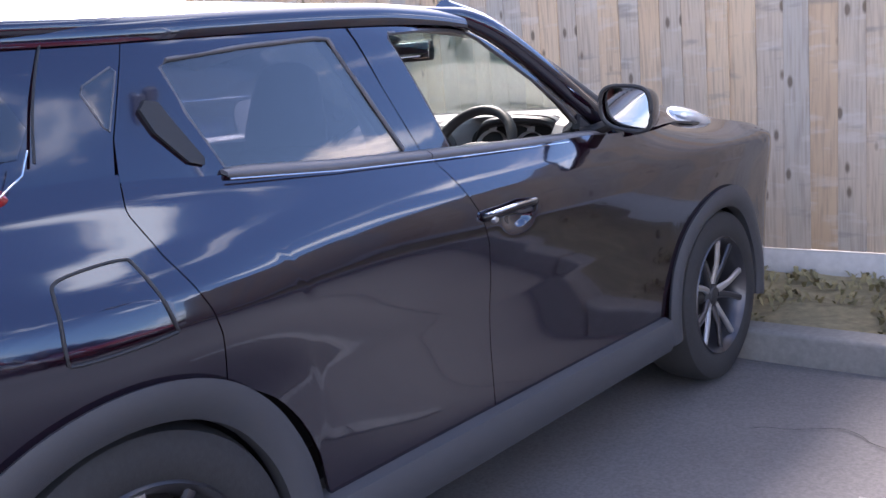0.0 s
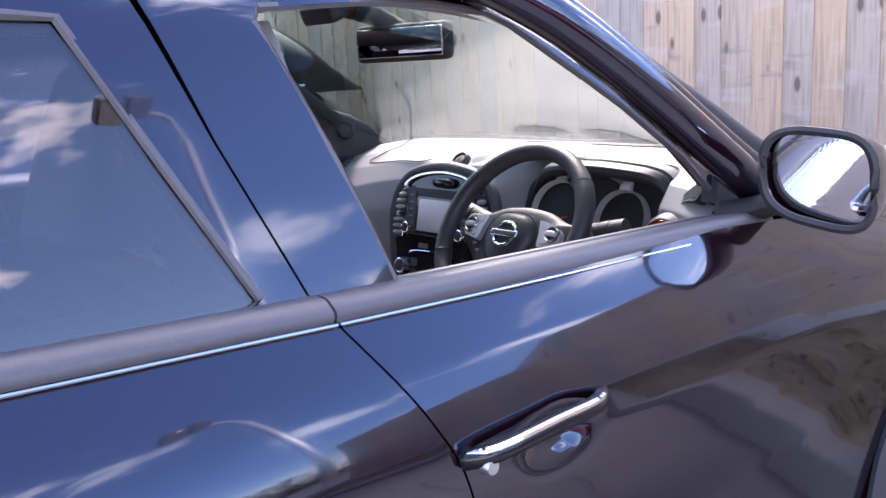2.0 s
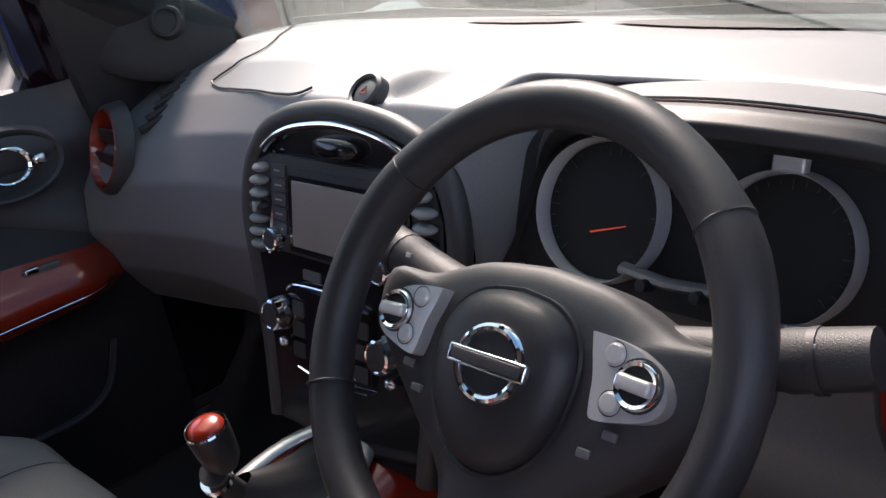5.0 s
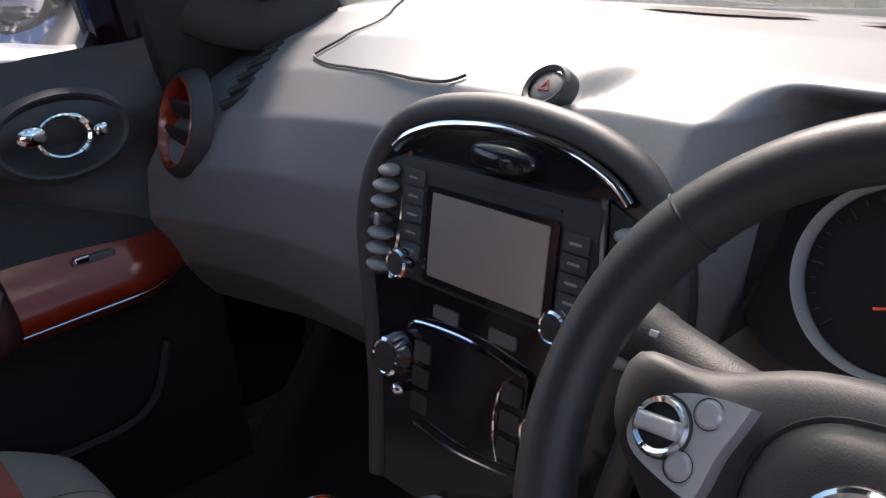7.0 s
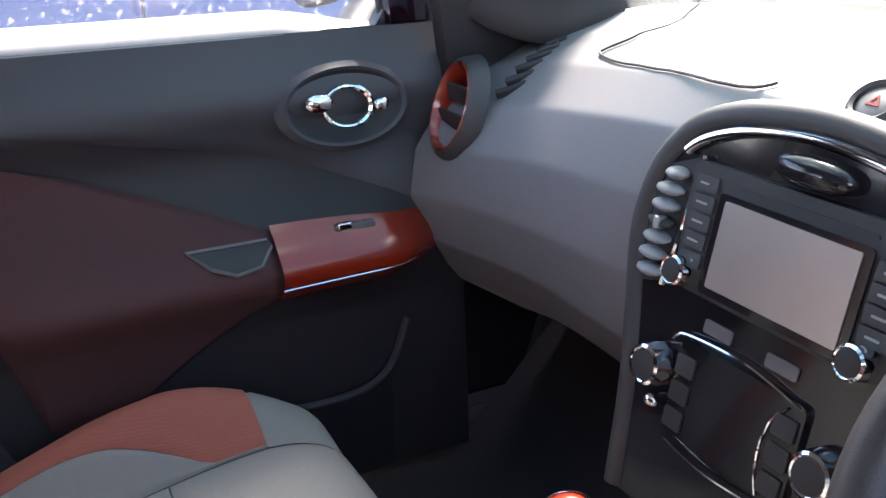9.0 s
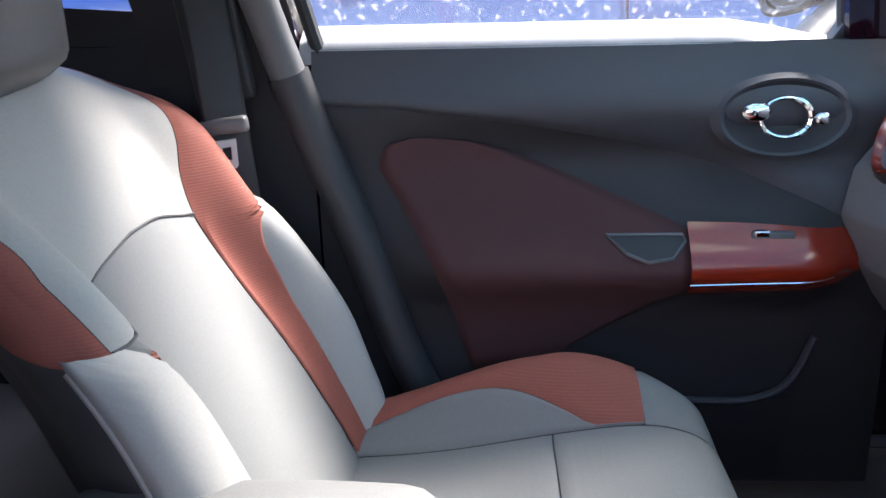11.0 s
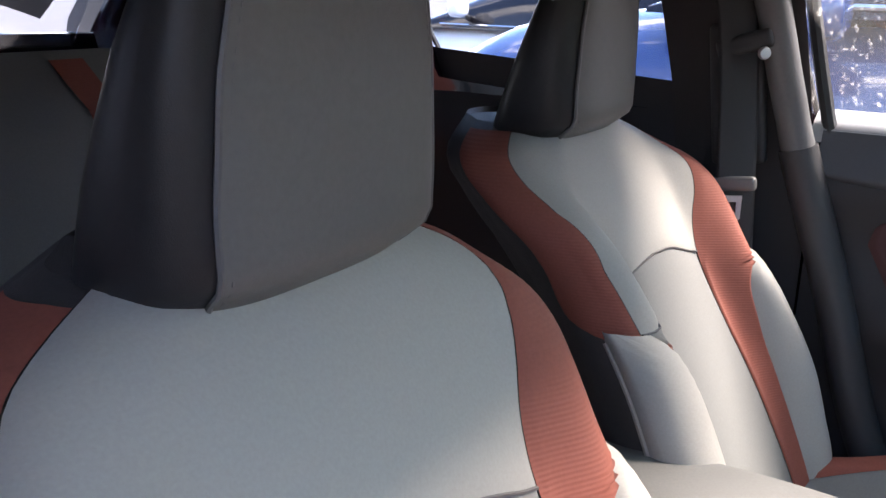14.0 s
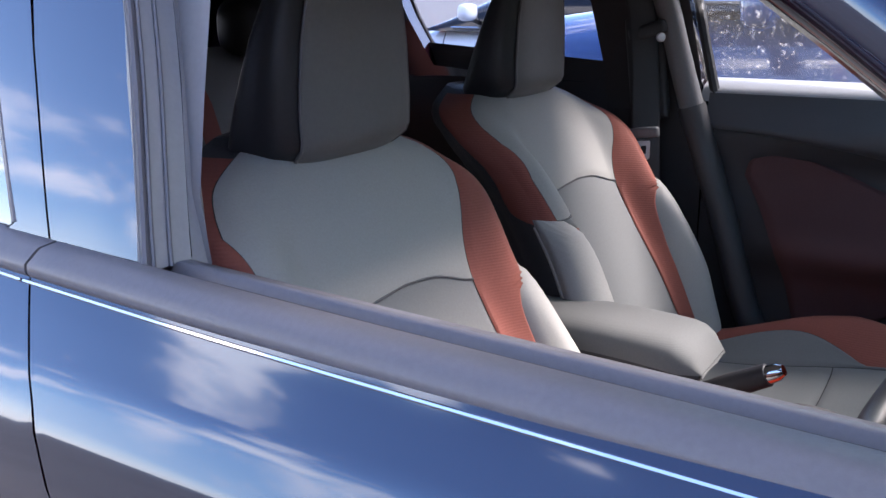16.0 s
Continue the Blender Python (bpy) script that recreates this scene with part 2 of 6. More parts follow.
PRIVACY = glass_mat("tinted car glass", (0.42, 0.43, 0.48), 3.4)
TINTED_IN = glass_mat("smoked car glass", (0.80, 0.83, 0.88), 1.2)
TARMAC = mat("worn tarmac", (0.14, 0.132, 0.13), 0.9, 0, 0.35, 90, 0.9, 140, big=0.7)
LINEPAINT = mat("worn white road paint", (0.30, 0.29, 0.285), 0.8, 0, 0.45, 30, 0.3, 120)
CONCRETE = mat("kerb concrete", (0.19, 0.183, 0.176), 0.9, 0, 0.25, 40, 0.6, 120)
GRAVELBOARD = mat("pale concrete gravel board", (0.50, 0.49, 0.48), 0.85, 0, 0.15, 30, 0.4, 100)
SOIL = mat("soil with moss", (0.20, 0.17, 0.10), 0.95, 0, 0.5, 25, 0.9, 60)
def fence_wood():
    """Weathered softwood: grey, beige and brown boards with knots and rain marks."""
    m = mat("weathered fence board", (0.5, 0.42, 0.33), 0.85, 0, 0.2, 9, 0.5, 60, big=1.1, stretch=(6, 6, 0.5))
    n, l = m.node_tree.nodes, m.node_tree.links
    p = n["Principled BSDF"]
    co, info = n.new("ShaderNodeTexCoord"), n.new("ShaderNodeObjectInfo")
    shift = n.new("ShaderNodeVectorMath")
    shift.operation = "ADD"
    scale = n.new("ShaderNodeVectorMath")
    scale.operation, scale.inputs[0].default_value = "SCALE", (3.1, 5.7, 37.0)
    l.new(info.outputs["Random"], scale.inputs["Scale"])
    l.new(co.outputs["Object"], shift.inputs[0])
    l.new(scale.outputs["Vector"], shift.inputs[1])
    def noise_at(stretch, size, detail=5):
        mp, t = n.new("ShaderNodeMapping"), n.new("ShaderNodeTexNoise")
        mp.inputs["Scale"].default_value = stretch
        t.inputs["Scale"].default_value, t.inputs["Detail"].default_value = size, detail
        l.new(shift.outputs["Vector"], mp.inputs["Vector"])
        l.new(mp.outputs["Vector"], t.inputs["Vector"])
        return t.outputs["Fac"]
    def math2(op, a, b):
        q = n.new("ShaderNodeMath")
        q.operation = op
        for i, v in enumerate((a, b)):
            if isinstance(v, (int, float)):
                q.inputs[i].default_value = v
            else:
                l.new(v, q.inputs[i])
        return q.outputs["Value"]
    def blend(f, c1, c2):
        q = n.new("ShaderNodeMixRGB")
        l.new(f, q.inputs["Fac"])
        for key, v in (("Color1", c1), ("Color2", c2)):
            if isinstance(v, tuple):
                q.inputs[key].default_value = (*v, 1)
            else:
                l.new(v, q.inputs[key])
        return q.outputs["Color"]
    def ramp(v, lo, hi):
        q = n.new("ShaderNodeMapRange")
        q.inputs["From Min"].default_value, q.inputs["From Max"].default_value = lo, hi
        l.new(v, q.inputs["Value"])
        return q.outputs["Result"]
    tone = math2("ADD", math2("MULTIPLY", info.outputs["Random"], 0.75), math2("MULTIPLY", noise_at((2, 2, 1), 1.6), 0.55))
    col = blend(ramp(tone, 0.25, 0.75), (0.42, 0.375, 0.325), (0.62, 0.45, 0.30))
    col = blend(ramp(tone, 0.80, 1.1), col, (0.47, 0.32, 0.20))
    col = blend(math2("MULTIPLY", ramp(noise_at((9, 9, 0.5), 9.0), 0.45, 0.72), 0.55), col, (0.26, 0.20, 0.15))
    col = blend(math2("MULTIPLY", ramp(noise_at((1.0, 1.0, 4.0), 3.2), 0.55, 0.70), 0.5), col, (0.62, 0.56, 0.50))
    col = blend(math2("MULTIPLY", ramp(noise_at((1.5, 1.5, 6.0), 2.3), 0.60, 0.72), 0.55), col, (0.20, 0.185, 0.17))
    vo, mp = n.new("ShaderNodeTexVoronoi"), n.new("ShaderNodeMapping")
    mp.inputs["Scale"].default_value = (10, 10, 4.5)
    vo.inputs["Scale"].default_value = 1.0
    l.new(shift.outputs["Vector"], mp.inputs["Vector"])
    l.new(mp.outputs["Vector"], vo.inputs["Vector"])
    knot = n.new("ShaderNodeMapRange")
    knot.inputs["From Min"].default_value, knot.inputs["From Max"].default_value = 0.09, 0.17
    knot.inputs["To Min"].default_value, knot.inputs["To Max"].default_value = 0.8, 0.0
    l.new(vo.outputs["Distance"], knot.inputs["Value"])
    col = blend(knot.outputs["Result"], col, (0.10, 0.065, 0.04))
    l.new(col, p.inputs["Base Color"])
    return m


WOOD = fence_wood()
WEED = mat("weeds", (0.20, 0.17, 0.085), 0.8, 0, 0.5, 20)
HEDGE = mat("dark hedge leaves", (0.035, 0.045, 0.02), 0.8, 0, 0.5, 3)
BLUECAR = mat("mid blue car paint", (0.015, 0.045, 0.16), 0.18, 0, 0.05, 300, coat=1.0, spec=0.8)
REDCAR = mat("dark red car paint", (0.20, 0.008, 0.012), 0.15, 0, 0.05, 300, coat=1.0)
WHITECAR = mat("white car paint", (0.75, 0.76, 0.78), 0.2, 0, 0.05, 300, coat=1.0)


# ---- mesh helpers ----
def finish(name, bm, material, parent=None, label="", smooth=True):
    bmesh.ops.recalc_face_normals(bm, faces=bm.faces)
    me = bpy.data.meshes.new(name)
    bm.to_mesh(me)
    bm.free()
    if smooth:
        me.shade_smooth()
    me.materials.append(material)
    ob = new(name, me)
    if parent is not None:
        ob.parent = parent
    if label:
        ob["label"] = label
    return ob


def part(name, bm, material, parent, label="", smooth=True, sharp=40):
    ob = finish(name, bm, material, parent, label, smooth)
    if smooth and sharp:
        ob.data.set_sharp_from_angle(angle=radians(sharp))
    return ob


def thing(name, bm, material, label, category, group="", sharp=40):
    """A thing of its own: its parts hang under its main mesh."""
    return tagged(part(name, bm, material, None, "", True, sharp), label, category, group)


def grid_mesh(fn, us, vs, close_u=False):
    bm = bmesh.new()
    rows = [[bm.verts.new(fn(u, v)) for u in us] for v in vs]
    n = len(us)
    for a, b in zip(rows, rows[1:]):
        for i in range(n if close_u else n - 1):
            j = (i + 1) % n
            bm.faces.new((a[i], a[j], b[j], b[i]))
    return bm


def thick(ob, metres, offset=-1.0):
    bm = bmesh.new()
    bm.from_mesh(ob.data)
    for e in bm.edges:
        if e.is_boundary:
            e.smooth = False
    bm.to_mesh(ob.data)
    bm.free()
    mod = ob.modifiers.new("thickness", "SOLIDIFY")
    mod.thickness, mod.offset = metres, offset
    return ob


def span(a, b, n):
    return [a + (b - a) * i / (n - 1) for i in range(n)]


def lerp(table, x):
    if x <= table[0][0]:
        return table[0][1]
    for (x0, y0), (x1, y1) in zip(table, table[1:]):
        if x <= x1:
            return y0 + (y1 - y0) * (x - x0) / (x1 - x0)
    return table[-1][1]


def ease(a, b, x):
    t = min(1, max(0, (x - a) / (b - a)))
    return t * t * (3 - 2 * t)


def tube(points, radius, seg=10, closed=False, flat=1.0, up=(0, 0, 1)):
    """A round bar along points; radius may be a list; flat squeezes it along up."""
    bm = bmesh.new()
    pts = [Vector(p) for p in points]
    n = len(pts)
    rings = []
    for i, p in enumerate(pts):
        a = pts[(i - 1) % n] if closed or i else p
        b = pts[(i + 1) % n] if closed or i < n - 1 else p
        d = (b - a).normalized()
        s = d.cross(Vector(up))
        s = s.normalized() if s.length > 1e-4 else d.orthogonal().normalized()
        t = s.cross(d)
        r = radius[i] if isinstance(radius, (list, tuple)) else radius
        rings.append([bm.verts.new(p + s * math.cos(k) * r + t * math.sin(k) * r * flat) for k in (2 * math.pi * j / seg for j in range(seg))])
    for i in range(n if closed else n - 1):
        a, b = rings[i], rings[(i + 1) % n]
        for j in range(seg):
            bm.faces.new((a[j], a[(j + 1) % seg], b[(j + 1) % seg], b[j]))
    if not closed:
        bm.faces.new(rings[0])
        bm.faces.new(rings[-1])
    return bm


def frame_of(origin, normal, right=(1, 0, 0)):
    n = Vector(normal).normalized()
    r = (Vector(right) - n * n.dot(Vector(right))).normalized()
    u = n.cross(r)
    m = Matrix((r, u, n)).transposed().to_4x4()
    m.translation = Vector(origin)
    return m


def lathe(profile, m, seg=32, sx=1.0, sy=1.0):
    """Turn (radius, height) round the normal of the frame m."""
    bm = bmesh.new()
    rings = []
    for r, h in profile:
        if r < 1e-6:
            rings.append([bm.verts.new(m @ Vector((0, 0, h)))])
        else:
            rings.append([bm.verts.new(m @ Vector((r * sx * math.cos(k), r * sy * math.sin(k), h))) for k in (2 * math.pi * j / seg for j in range(seg))])
    for a, b in zip(rings, rings[1:]):
        for j in range(seg):
            k = (j + 1) % seg
            if len(a) == 1 and len(b) > 1:
                bm.faces.new((a[0], b[j], b[k]))
            elif len(b) == 1 and len(a) > 1:
                bm.faces.new((a[j], a[k], b[0]))
            elif len(a) > 1:
                bm.faces.new((a[j], a[k], b[k], b[j]))
    return bm


def rbox(size, m, bevel=0.01, seg=3, taper=1.0):
    bm = bmesh.new()
    bmesh.ops.create_cube(bm, size=1)
    for v in bm.verts:
        k = taper if v.co.z > 0 else 1.0
        v.co = Vector((v.co.x * size[0] * k, v.co.y * size[1] * k, v.co.z * size[2]))
    if bevel:
        bmesh.ops.bevel(bm, geom=bm.edges[:], offset=min(bevel, 0.49 * min(size)), segments=seg, profile=0.6, affect="EDGES")
    bm.transform(m)
    return bm


def ball(radii, m, nu=24, nv=14, power=1.0):
    """A rounded lump; power below 1 makes it boxier."""
    def sgn(c):
        return math.copysign(abs(c) ** power, c)
    def fn(u, v):
        return m @ Vector((radii[0] * sgn(math.cos(v)) * sgn(math.cos(u)), radii[1] * sgn(math.cos(v)) * sgn(math.sin(u)), radii[2] * sgn(math.sin(v))))
    bm = grid_mesh(fn, [2 * math.pi * i / nu for i in range(nu)], span(-math.pi / 2 + 1e-3, math.pi / 2 - 1e-3, nv), True)
    bmesh.ops.remove_doubles(bm, verts=bm.verts, dist=1e-5)
    return bm


def slab(loops, place, depth):
    """A flat or bent panel: loops of (a, b), the first the outline and the rest holes; place(a, b, d) gives the point d below the face."""
    flat = [[Vector((a, b, 0)) for a, b in loop] for loop in loops]
    tris = geometry.tessellate_polygon(flat)
    pts = [p for loop in loops for p in loop]
    bm = bmesh.new()
    top = [bm.verts.new(place(a, b, 0)) for a, b in pts]
    low = [bm.verts.new(place(a, b, depth)) for a, b in pts]
    for t in tris:
        if len(set(t)) == 3:
            try:
                bm.faces.new([top[i] for i in t])
                bm.faces.new([low[i] for i in reversed(t)])
            except ValueError:
                pass
    start = 0
    for loop in loops:
        n = len(loop)
        for i in range(n):
            a, b = start + i, start + (i + 1) % n
            try:
                bm.faces.new((top[a], top[b], low[b], low[a]))
            except ValueError:
                pass
        start += n
    return bm


def fine_slab(loops, place, depth, size=0.05):
    """Like slab, but cut finely enough to follow a bent place() smoothly."""
    bm = slab(loops, lambda a, b, d: Vector((a, b, d)), depth)
    for _ in range(6):
        long = [e for e in bm.edges if e.calc_length() > size]
        if not long:
            break
        bmesh.ops.subdivide_edges(bm, edges=long, cuts=1)
        bmesh.ops.triangulate(bm, faces=[f for f in bm.faces if len(f.verts) > 3])
    for v in bm.verts:
        v.co = place(v.co.x, v.co.y, v.co.z)
    return bm


def rounded(x0, y0, x1, y1, r, n=5):
    out = []
    for cx, cy, a0 in ((x1 - r, y1 - r, 0), (x0 + r, y1 - r, 90), (x0 + r, y0 + r, 180), (x1 - r, y0 + r, 270)):
        out += [(cx + r * math.cos(radians(a0 + 90 * k / n)), cy + r * math.sin(radians(a0 + 90 * k / n))) for k in range(n + 1)]
    return out


def ovals(rx, ry, n=28, cx=0.0, cy=0.0):
    return [(cx + rx * math.cos(2 * math.pi * k / n), cy + ry * math.sin(2 * math.pi * k / n)) for k in range(n)]


def smooth_line(points, n=8):
    """A soft curve through points of any length."""
    out = []
    k = len(points)
    for i in range(k - 1):
        p0, p1, p2, p3 = (points[max(0, min(k - 1, j))] for j in (i - 1, i, i + 1, i + 2))
        for s in range(n):
            t = s / n
            out.append(tuple(0.5 * (2 * b + (c - a) * t + (2 * a - 5 * b + 4 * c - d) * t * t + (3 * b - a - 3 * c + d) * t ** 3) for a, b, c, d in zip(p0, p1, p2, p3)))
    out.append(tuple(points[-1]))
    return out


# ---- the place ----
from mathutils import geometry

FENCE_Y, KERB_Y = 1.5, 0.46


def ground_sheet():
    ys = [-4000, -60, -20] + span(-8, 4, 60) + [20, 60, 4000]
    xs = [-4000, -60, -20] + span(-8, 8, 70) + [20, 60, 4000]
    def fn(x, y):
        near = abs(x) < 8.5 and -8.5 < y < 5
        return Vector((x, y, noise.noise((x * 1.3, y * 1.3, 0)) * 0.006 - 0.004 if near else -0.004))
    ob = finish("ground", grid_mesh(fn, xs, ys), TARMAC)
    return tagged(ob, "worn grey tarmac car park surface with fine cracks", "ground", kind="structure")


ground = ground_sheet()
# worn white line between the bays
for k in range(2):
    y0 = -1.42 + 0.42 * k
    worn = [(1.60 + 0.02 * noise.noise((k, 2.0, 0.5)), y0 + 0.005), (1.64, y0 + 0.005), (1.638 + 0.02 * noise.noise((k, 5.0, 0.5)), y0 + 0.415), (1.60, y0 + 0.415)]
    part("bay_line", slab([worn], lambda a, b, d: Vector((a, b, 0.006 - d)), 0.002), LINEPAINT, ground, "worn white bay marking", smooth=False)
for line in (((1.15, -0.25), (1.45, -0.13), (1.75, -0.32), (2.4, -0.12)),):
    pts = [(x + noise.noise((x * 9, y * 9, 1)) * 0.03, y + noise.noise((x * 9, y * 9, 5)) * 0.03, 0.0025) for x, y in smooth_line(line, 10)]
    crack = finish("crack", tube(pts, 0.0022, 5, flat=0.3), SEAL, ground)


def kerbs():
    length = 0.9
    first = None
    for k in range(-6, 7):
        x = k * length + 0.3
        m = Matrix.Translation((x, KERB_Y + 0.075, 0.035))
        if first is None:
            first = finish("kerb", rbox((length - 0.008, 0.15, 0.17), m, 0.018, 3), CONCRETE)
            tagged(first, "weathered grey concrete kerb stone at the bay end", "kerb", "row of kerb stones", "structure")
            first["x0"] = x
        else:
            ob = copy_thing(first, Matrix.Translation((x - first["x0"], 0, 0)))


kerbs()


def bed():
    fn = lambda x, y: Vector((x, y, 0.075 + 0.05 * (y - KERB_Y) + noise.noise((x * 5, y * 5, 2)) * 0.025 + noise.noise((x * 17, y * 17, 2)) * 0.012))
    ob = finish("soil_strip", grid_mesh(fn, span(-6, 6, 150), span(KERB_Y + 0.14, FENCE_Y + 0.02, 16)), SOIL)
    tagged(ob, "strip of mossy soil between kerb and fence", "soil", kind="structure")
    bm = bmesh.new()
    rng = random.Random(4)
    for _ in range(1500):
        x, y = rng.uniform(-5, 5), rng.uniform(KERB_Y + 0.17, FENCE_Y - 0.02)
        if noise.noise((x * 2, y * 2, 7)) < -0.05:
            continue
        z = 0.08 + 0.05 * (y - KERB_Y)
        for _ in range(4):
            a, h, w = rng.uniform(0, 6.28), rng.uniform(0.01, 0.045), rng.uniform(0.005, 0.014)
            d = Vector((math.cos(a), math.sin(a), 0))
            s = Vector((-d.y, d.x, 0)) * w
            p = Vector((x + rng.uniform(-.03, .03), y + rng.uniform(-.03, .03), z))
            vs = [bm.verts.new(q) for q in (p - s * 0.5, p + s * 0.5, p + d * h * 0.5 + s + Vector((0, 0, h * 0.8)), p + d * h + Vector((0, 0, h)), p + d * h * 0.5 - s + Vector((0, 0, h * 0.8)))]
            bm.faces.new(vs)
    tagged(finish("weeds", bm, WEED, smooth=False), "low green and brown weeds along the fence foot", "weeds", kind="stuff")


bed()


# ---- the parked car: its outer form ----
car = tagged(new("car"), "dark blue-black compact crossover with an open driver's window", "car")
FRONT_AXLE, REAR_AXLE, WHEEL_R = 0.19, -2.29, 0.33
BELT_LINE = [(-3.0, 1.10), (-2.1, 1.085), (-1.68, 1.055), (-1.36, 1.042), (-1.03, 1.031), (-0.64, 1.02), (-0.3, 1.0), (0.3, 0.97)]
SKIN = [(0.22, 0.835), (0.36, 0.852), (0.50, 0.858), (0.64, 0.864), (0.76, 0.876), (0.84, 0.886), (0.89, 0.886), (0.93, 0.876), (0.97, 0.858), (1.01, 0.834), (1.045, 0.812), (1.10, 0.79)]


def belt(y):
    return lerp(BELT_LINE, y)


def skin_x(y, z):
    """How far the body side stands out from the car's middle."""
    x = lerp(SKIN, z)
    rear = math.exp(-((y - REAR_AXLE) / 0.42) ** 2)
    front = math.exp(-((y - FRONT_AXLE) / 0.40) ** 2)
    bulge = math.exp(-((z - 0.80) / 0.20) ** 2)
    x += 0.050 * rear * math.exp(-((z - 0.80) / 0.15) ** 2) + 0.022 * front * bulge
    x -= 0.010 * math.exp(-((y + 1.1) / 0.60) ** 4) * math.exp(-((z - 0.55) / 0.16) ** 2)
    if z > 0.9:
        x -= 0.012 * rear * (z - 0.9) / 0.15 + 0.22 * ease(-0.42, 0.5, y) * (z - 0.9) / 0.12
    x -= 0.22 * ease(0.55, 1.02, y) ** 2 + 0.16 * ease(-2.62, -3.02, y) ** 2
    x -= 0.020 * math.exp(-(((y + 1.105) / 0.058) ** 2 + ((z - 0.852) / 0.030) ** 2) ** 1.6)
    return x


def arch_floor(y, base):
    for yw in (FRONT_AXLE, REAR_AXLE):
        r2 = 0.385 ** 2 - (y - yw) ** 2
        if r2 > 0:
            base = max(base, WHEEL_R + math.sqrt(r2))
    return base


def side_panel(name, y0, y1, z0, side, ny, nz, top=None, material=None, label=""):
    """One piece of body side between the cut lines y0(z) and y1(z), from its lower edge to the belt."""
    def fn(s, v):
        yb = (y0(0.9) + y1(0.9)) / 2
        y = y0(0.9) + (y1(0.9) - y0(0.9)) * s
        zt = (top or belt)(y)
        zl = arch_floor(y, z0)
        z = zl + (zt - zl) * v
        y = y0(z) + (y1(z) - y0(z)) * s
        return Vector((side * skin_x(y, z), y, z))
    ob = part(name, grid_mesh(fn, span(0, 1, ny), span(0, 1, nz)), material or PAINT, car, label, sharp=0)
    return thick(ob, 0.012, 0)


CUT1 = [(0.2, -1.225), (0.70, -1.225), (0.80, -1.237), (0.866, -1.262), (0.951, -1.311), (1.029, -1.362), (1.079, -1.385), (1.217, -1.434), (1.40, -1.51)]
CUT2 = [(0.2, -2.06), (0.62, -2.07), (0.70, -2.09), (0.80, -2.105), (0.85, -2.122), (0.95, -2.176), (1.03, -2.198), (1.165, -2.165), (1.30, -2.107), (1.40, -2.07)]
cut1 = lambda z: lerp(CUT1, z)
cut2 = lambda z: lerp(CUT2, z)
gap = 0.0015
door_f, door_r = {}, {}
for side, word in ((1, "driver's side"), (-1, "passenger side")):
    door_f[side] = side_panel("front_door", lambda z: cut1(z) + gap, lambda z: -0.4745 + 0.02 * z, 0.33, side, 100, 90, label="glossy dark front door skin")
    door_r[side] = side_panel("rear_door", lambda z: cut2(z) + gap, lambda z: cut1(z) - gap, 0.33, side, 40, 40, label="glossy dark rear door skin")
    side_panel("front_wing", lambda z: -0.475 + 0.02 * z, lambda z: 1.0, 0.33, side, 60, 34, lambda y: 0.995 - 0.09 * ease(0.3, 1.0, y))
    side_panel("rear_wing", lambda z: -3.02, lambda z: cut2(z) - gap, 0.36, side, 50, 40, lambda y: 1.10)
    # sill strip
    fn = lambda s, k: Vector((side * (0.868 + 0.016 * math.sin(math.pi * k) - 0.035 * (k > 0.99)), -1.90 + 1.66 * s, 0.235 + 0.115 * k))
    thick(part("sill", grid_mesh(fn, span(0, 1, 30), span(0, 1, 8)), CLAD, car, "grey-black plastic sill strip"), 0.02, 0)
    for yw in (FRONT_AXLE, REAR_AXLE):
        # arch lip round the wheel opening
        def lip(a, k):
            r = 0.345 + 0.075 * k
            y, z = yw + r * math.cos(a), WHEEL_R + r * math.sin(a)
            return Vector((side * (max(skin_x(y, max(z, 0.45)), 0.86) + 0.012 + 0.012 * math.sin(math.pi * k) - 0.03 * (k < 0.01)), y, z))
        thick(part("wheel_arch", grid_mesh(lip, span(radians(-12), radians(192), 44), [0, 0.03, 0.2, 0.45, 0.7, 0.9, 1]), CLAD, car, "matt plastic wheel arch lip"), 0.012, 0)
        well = lambda a, k: Vector((side * (0.84 - 0.32 * k), yw + 0.385 * math.cos(a), WHEEL_R + 0.385 * math.sin(a)))
        part("wheel_well", grid_mesh(well, span(radians(-20), radians(200), 24), [0, 0.5, 1]), BLACK, car)


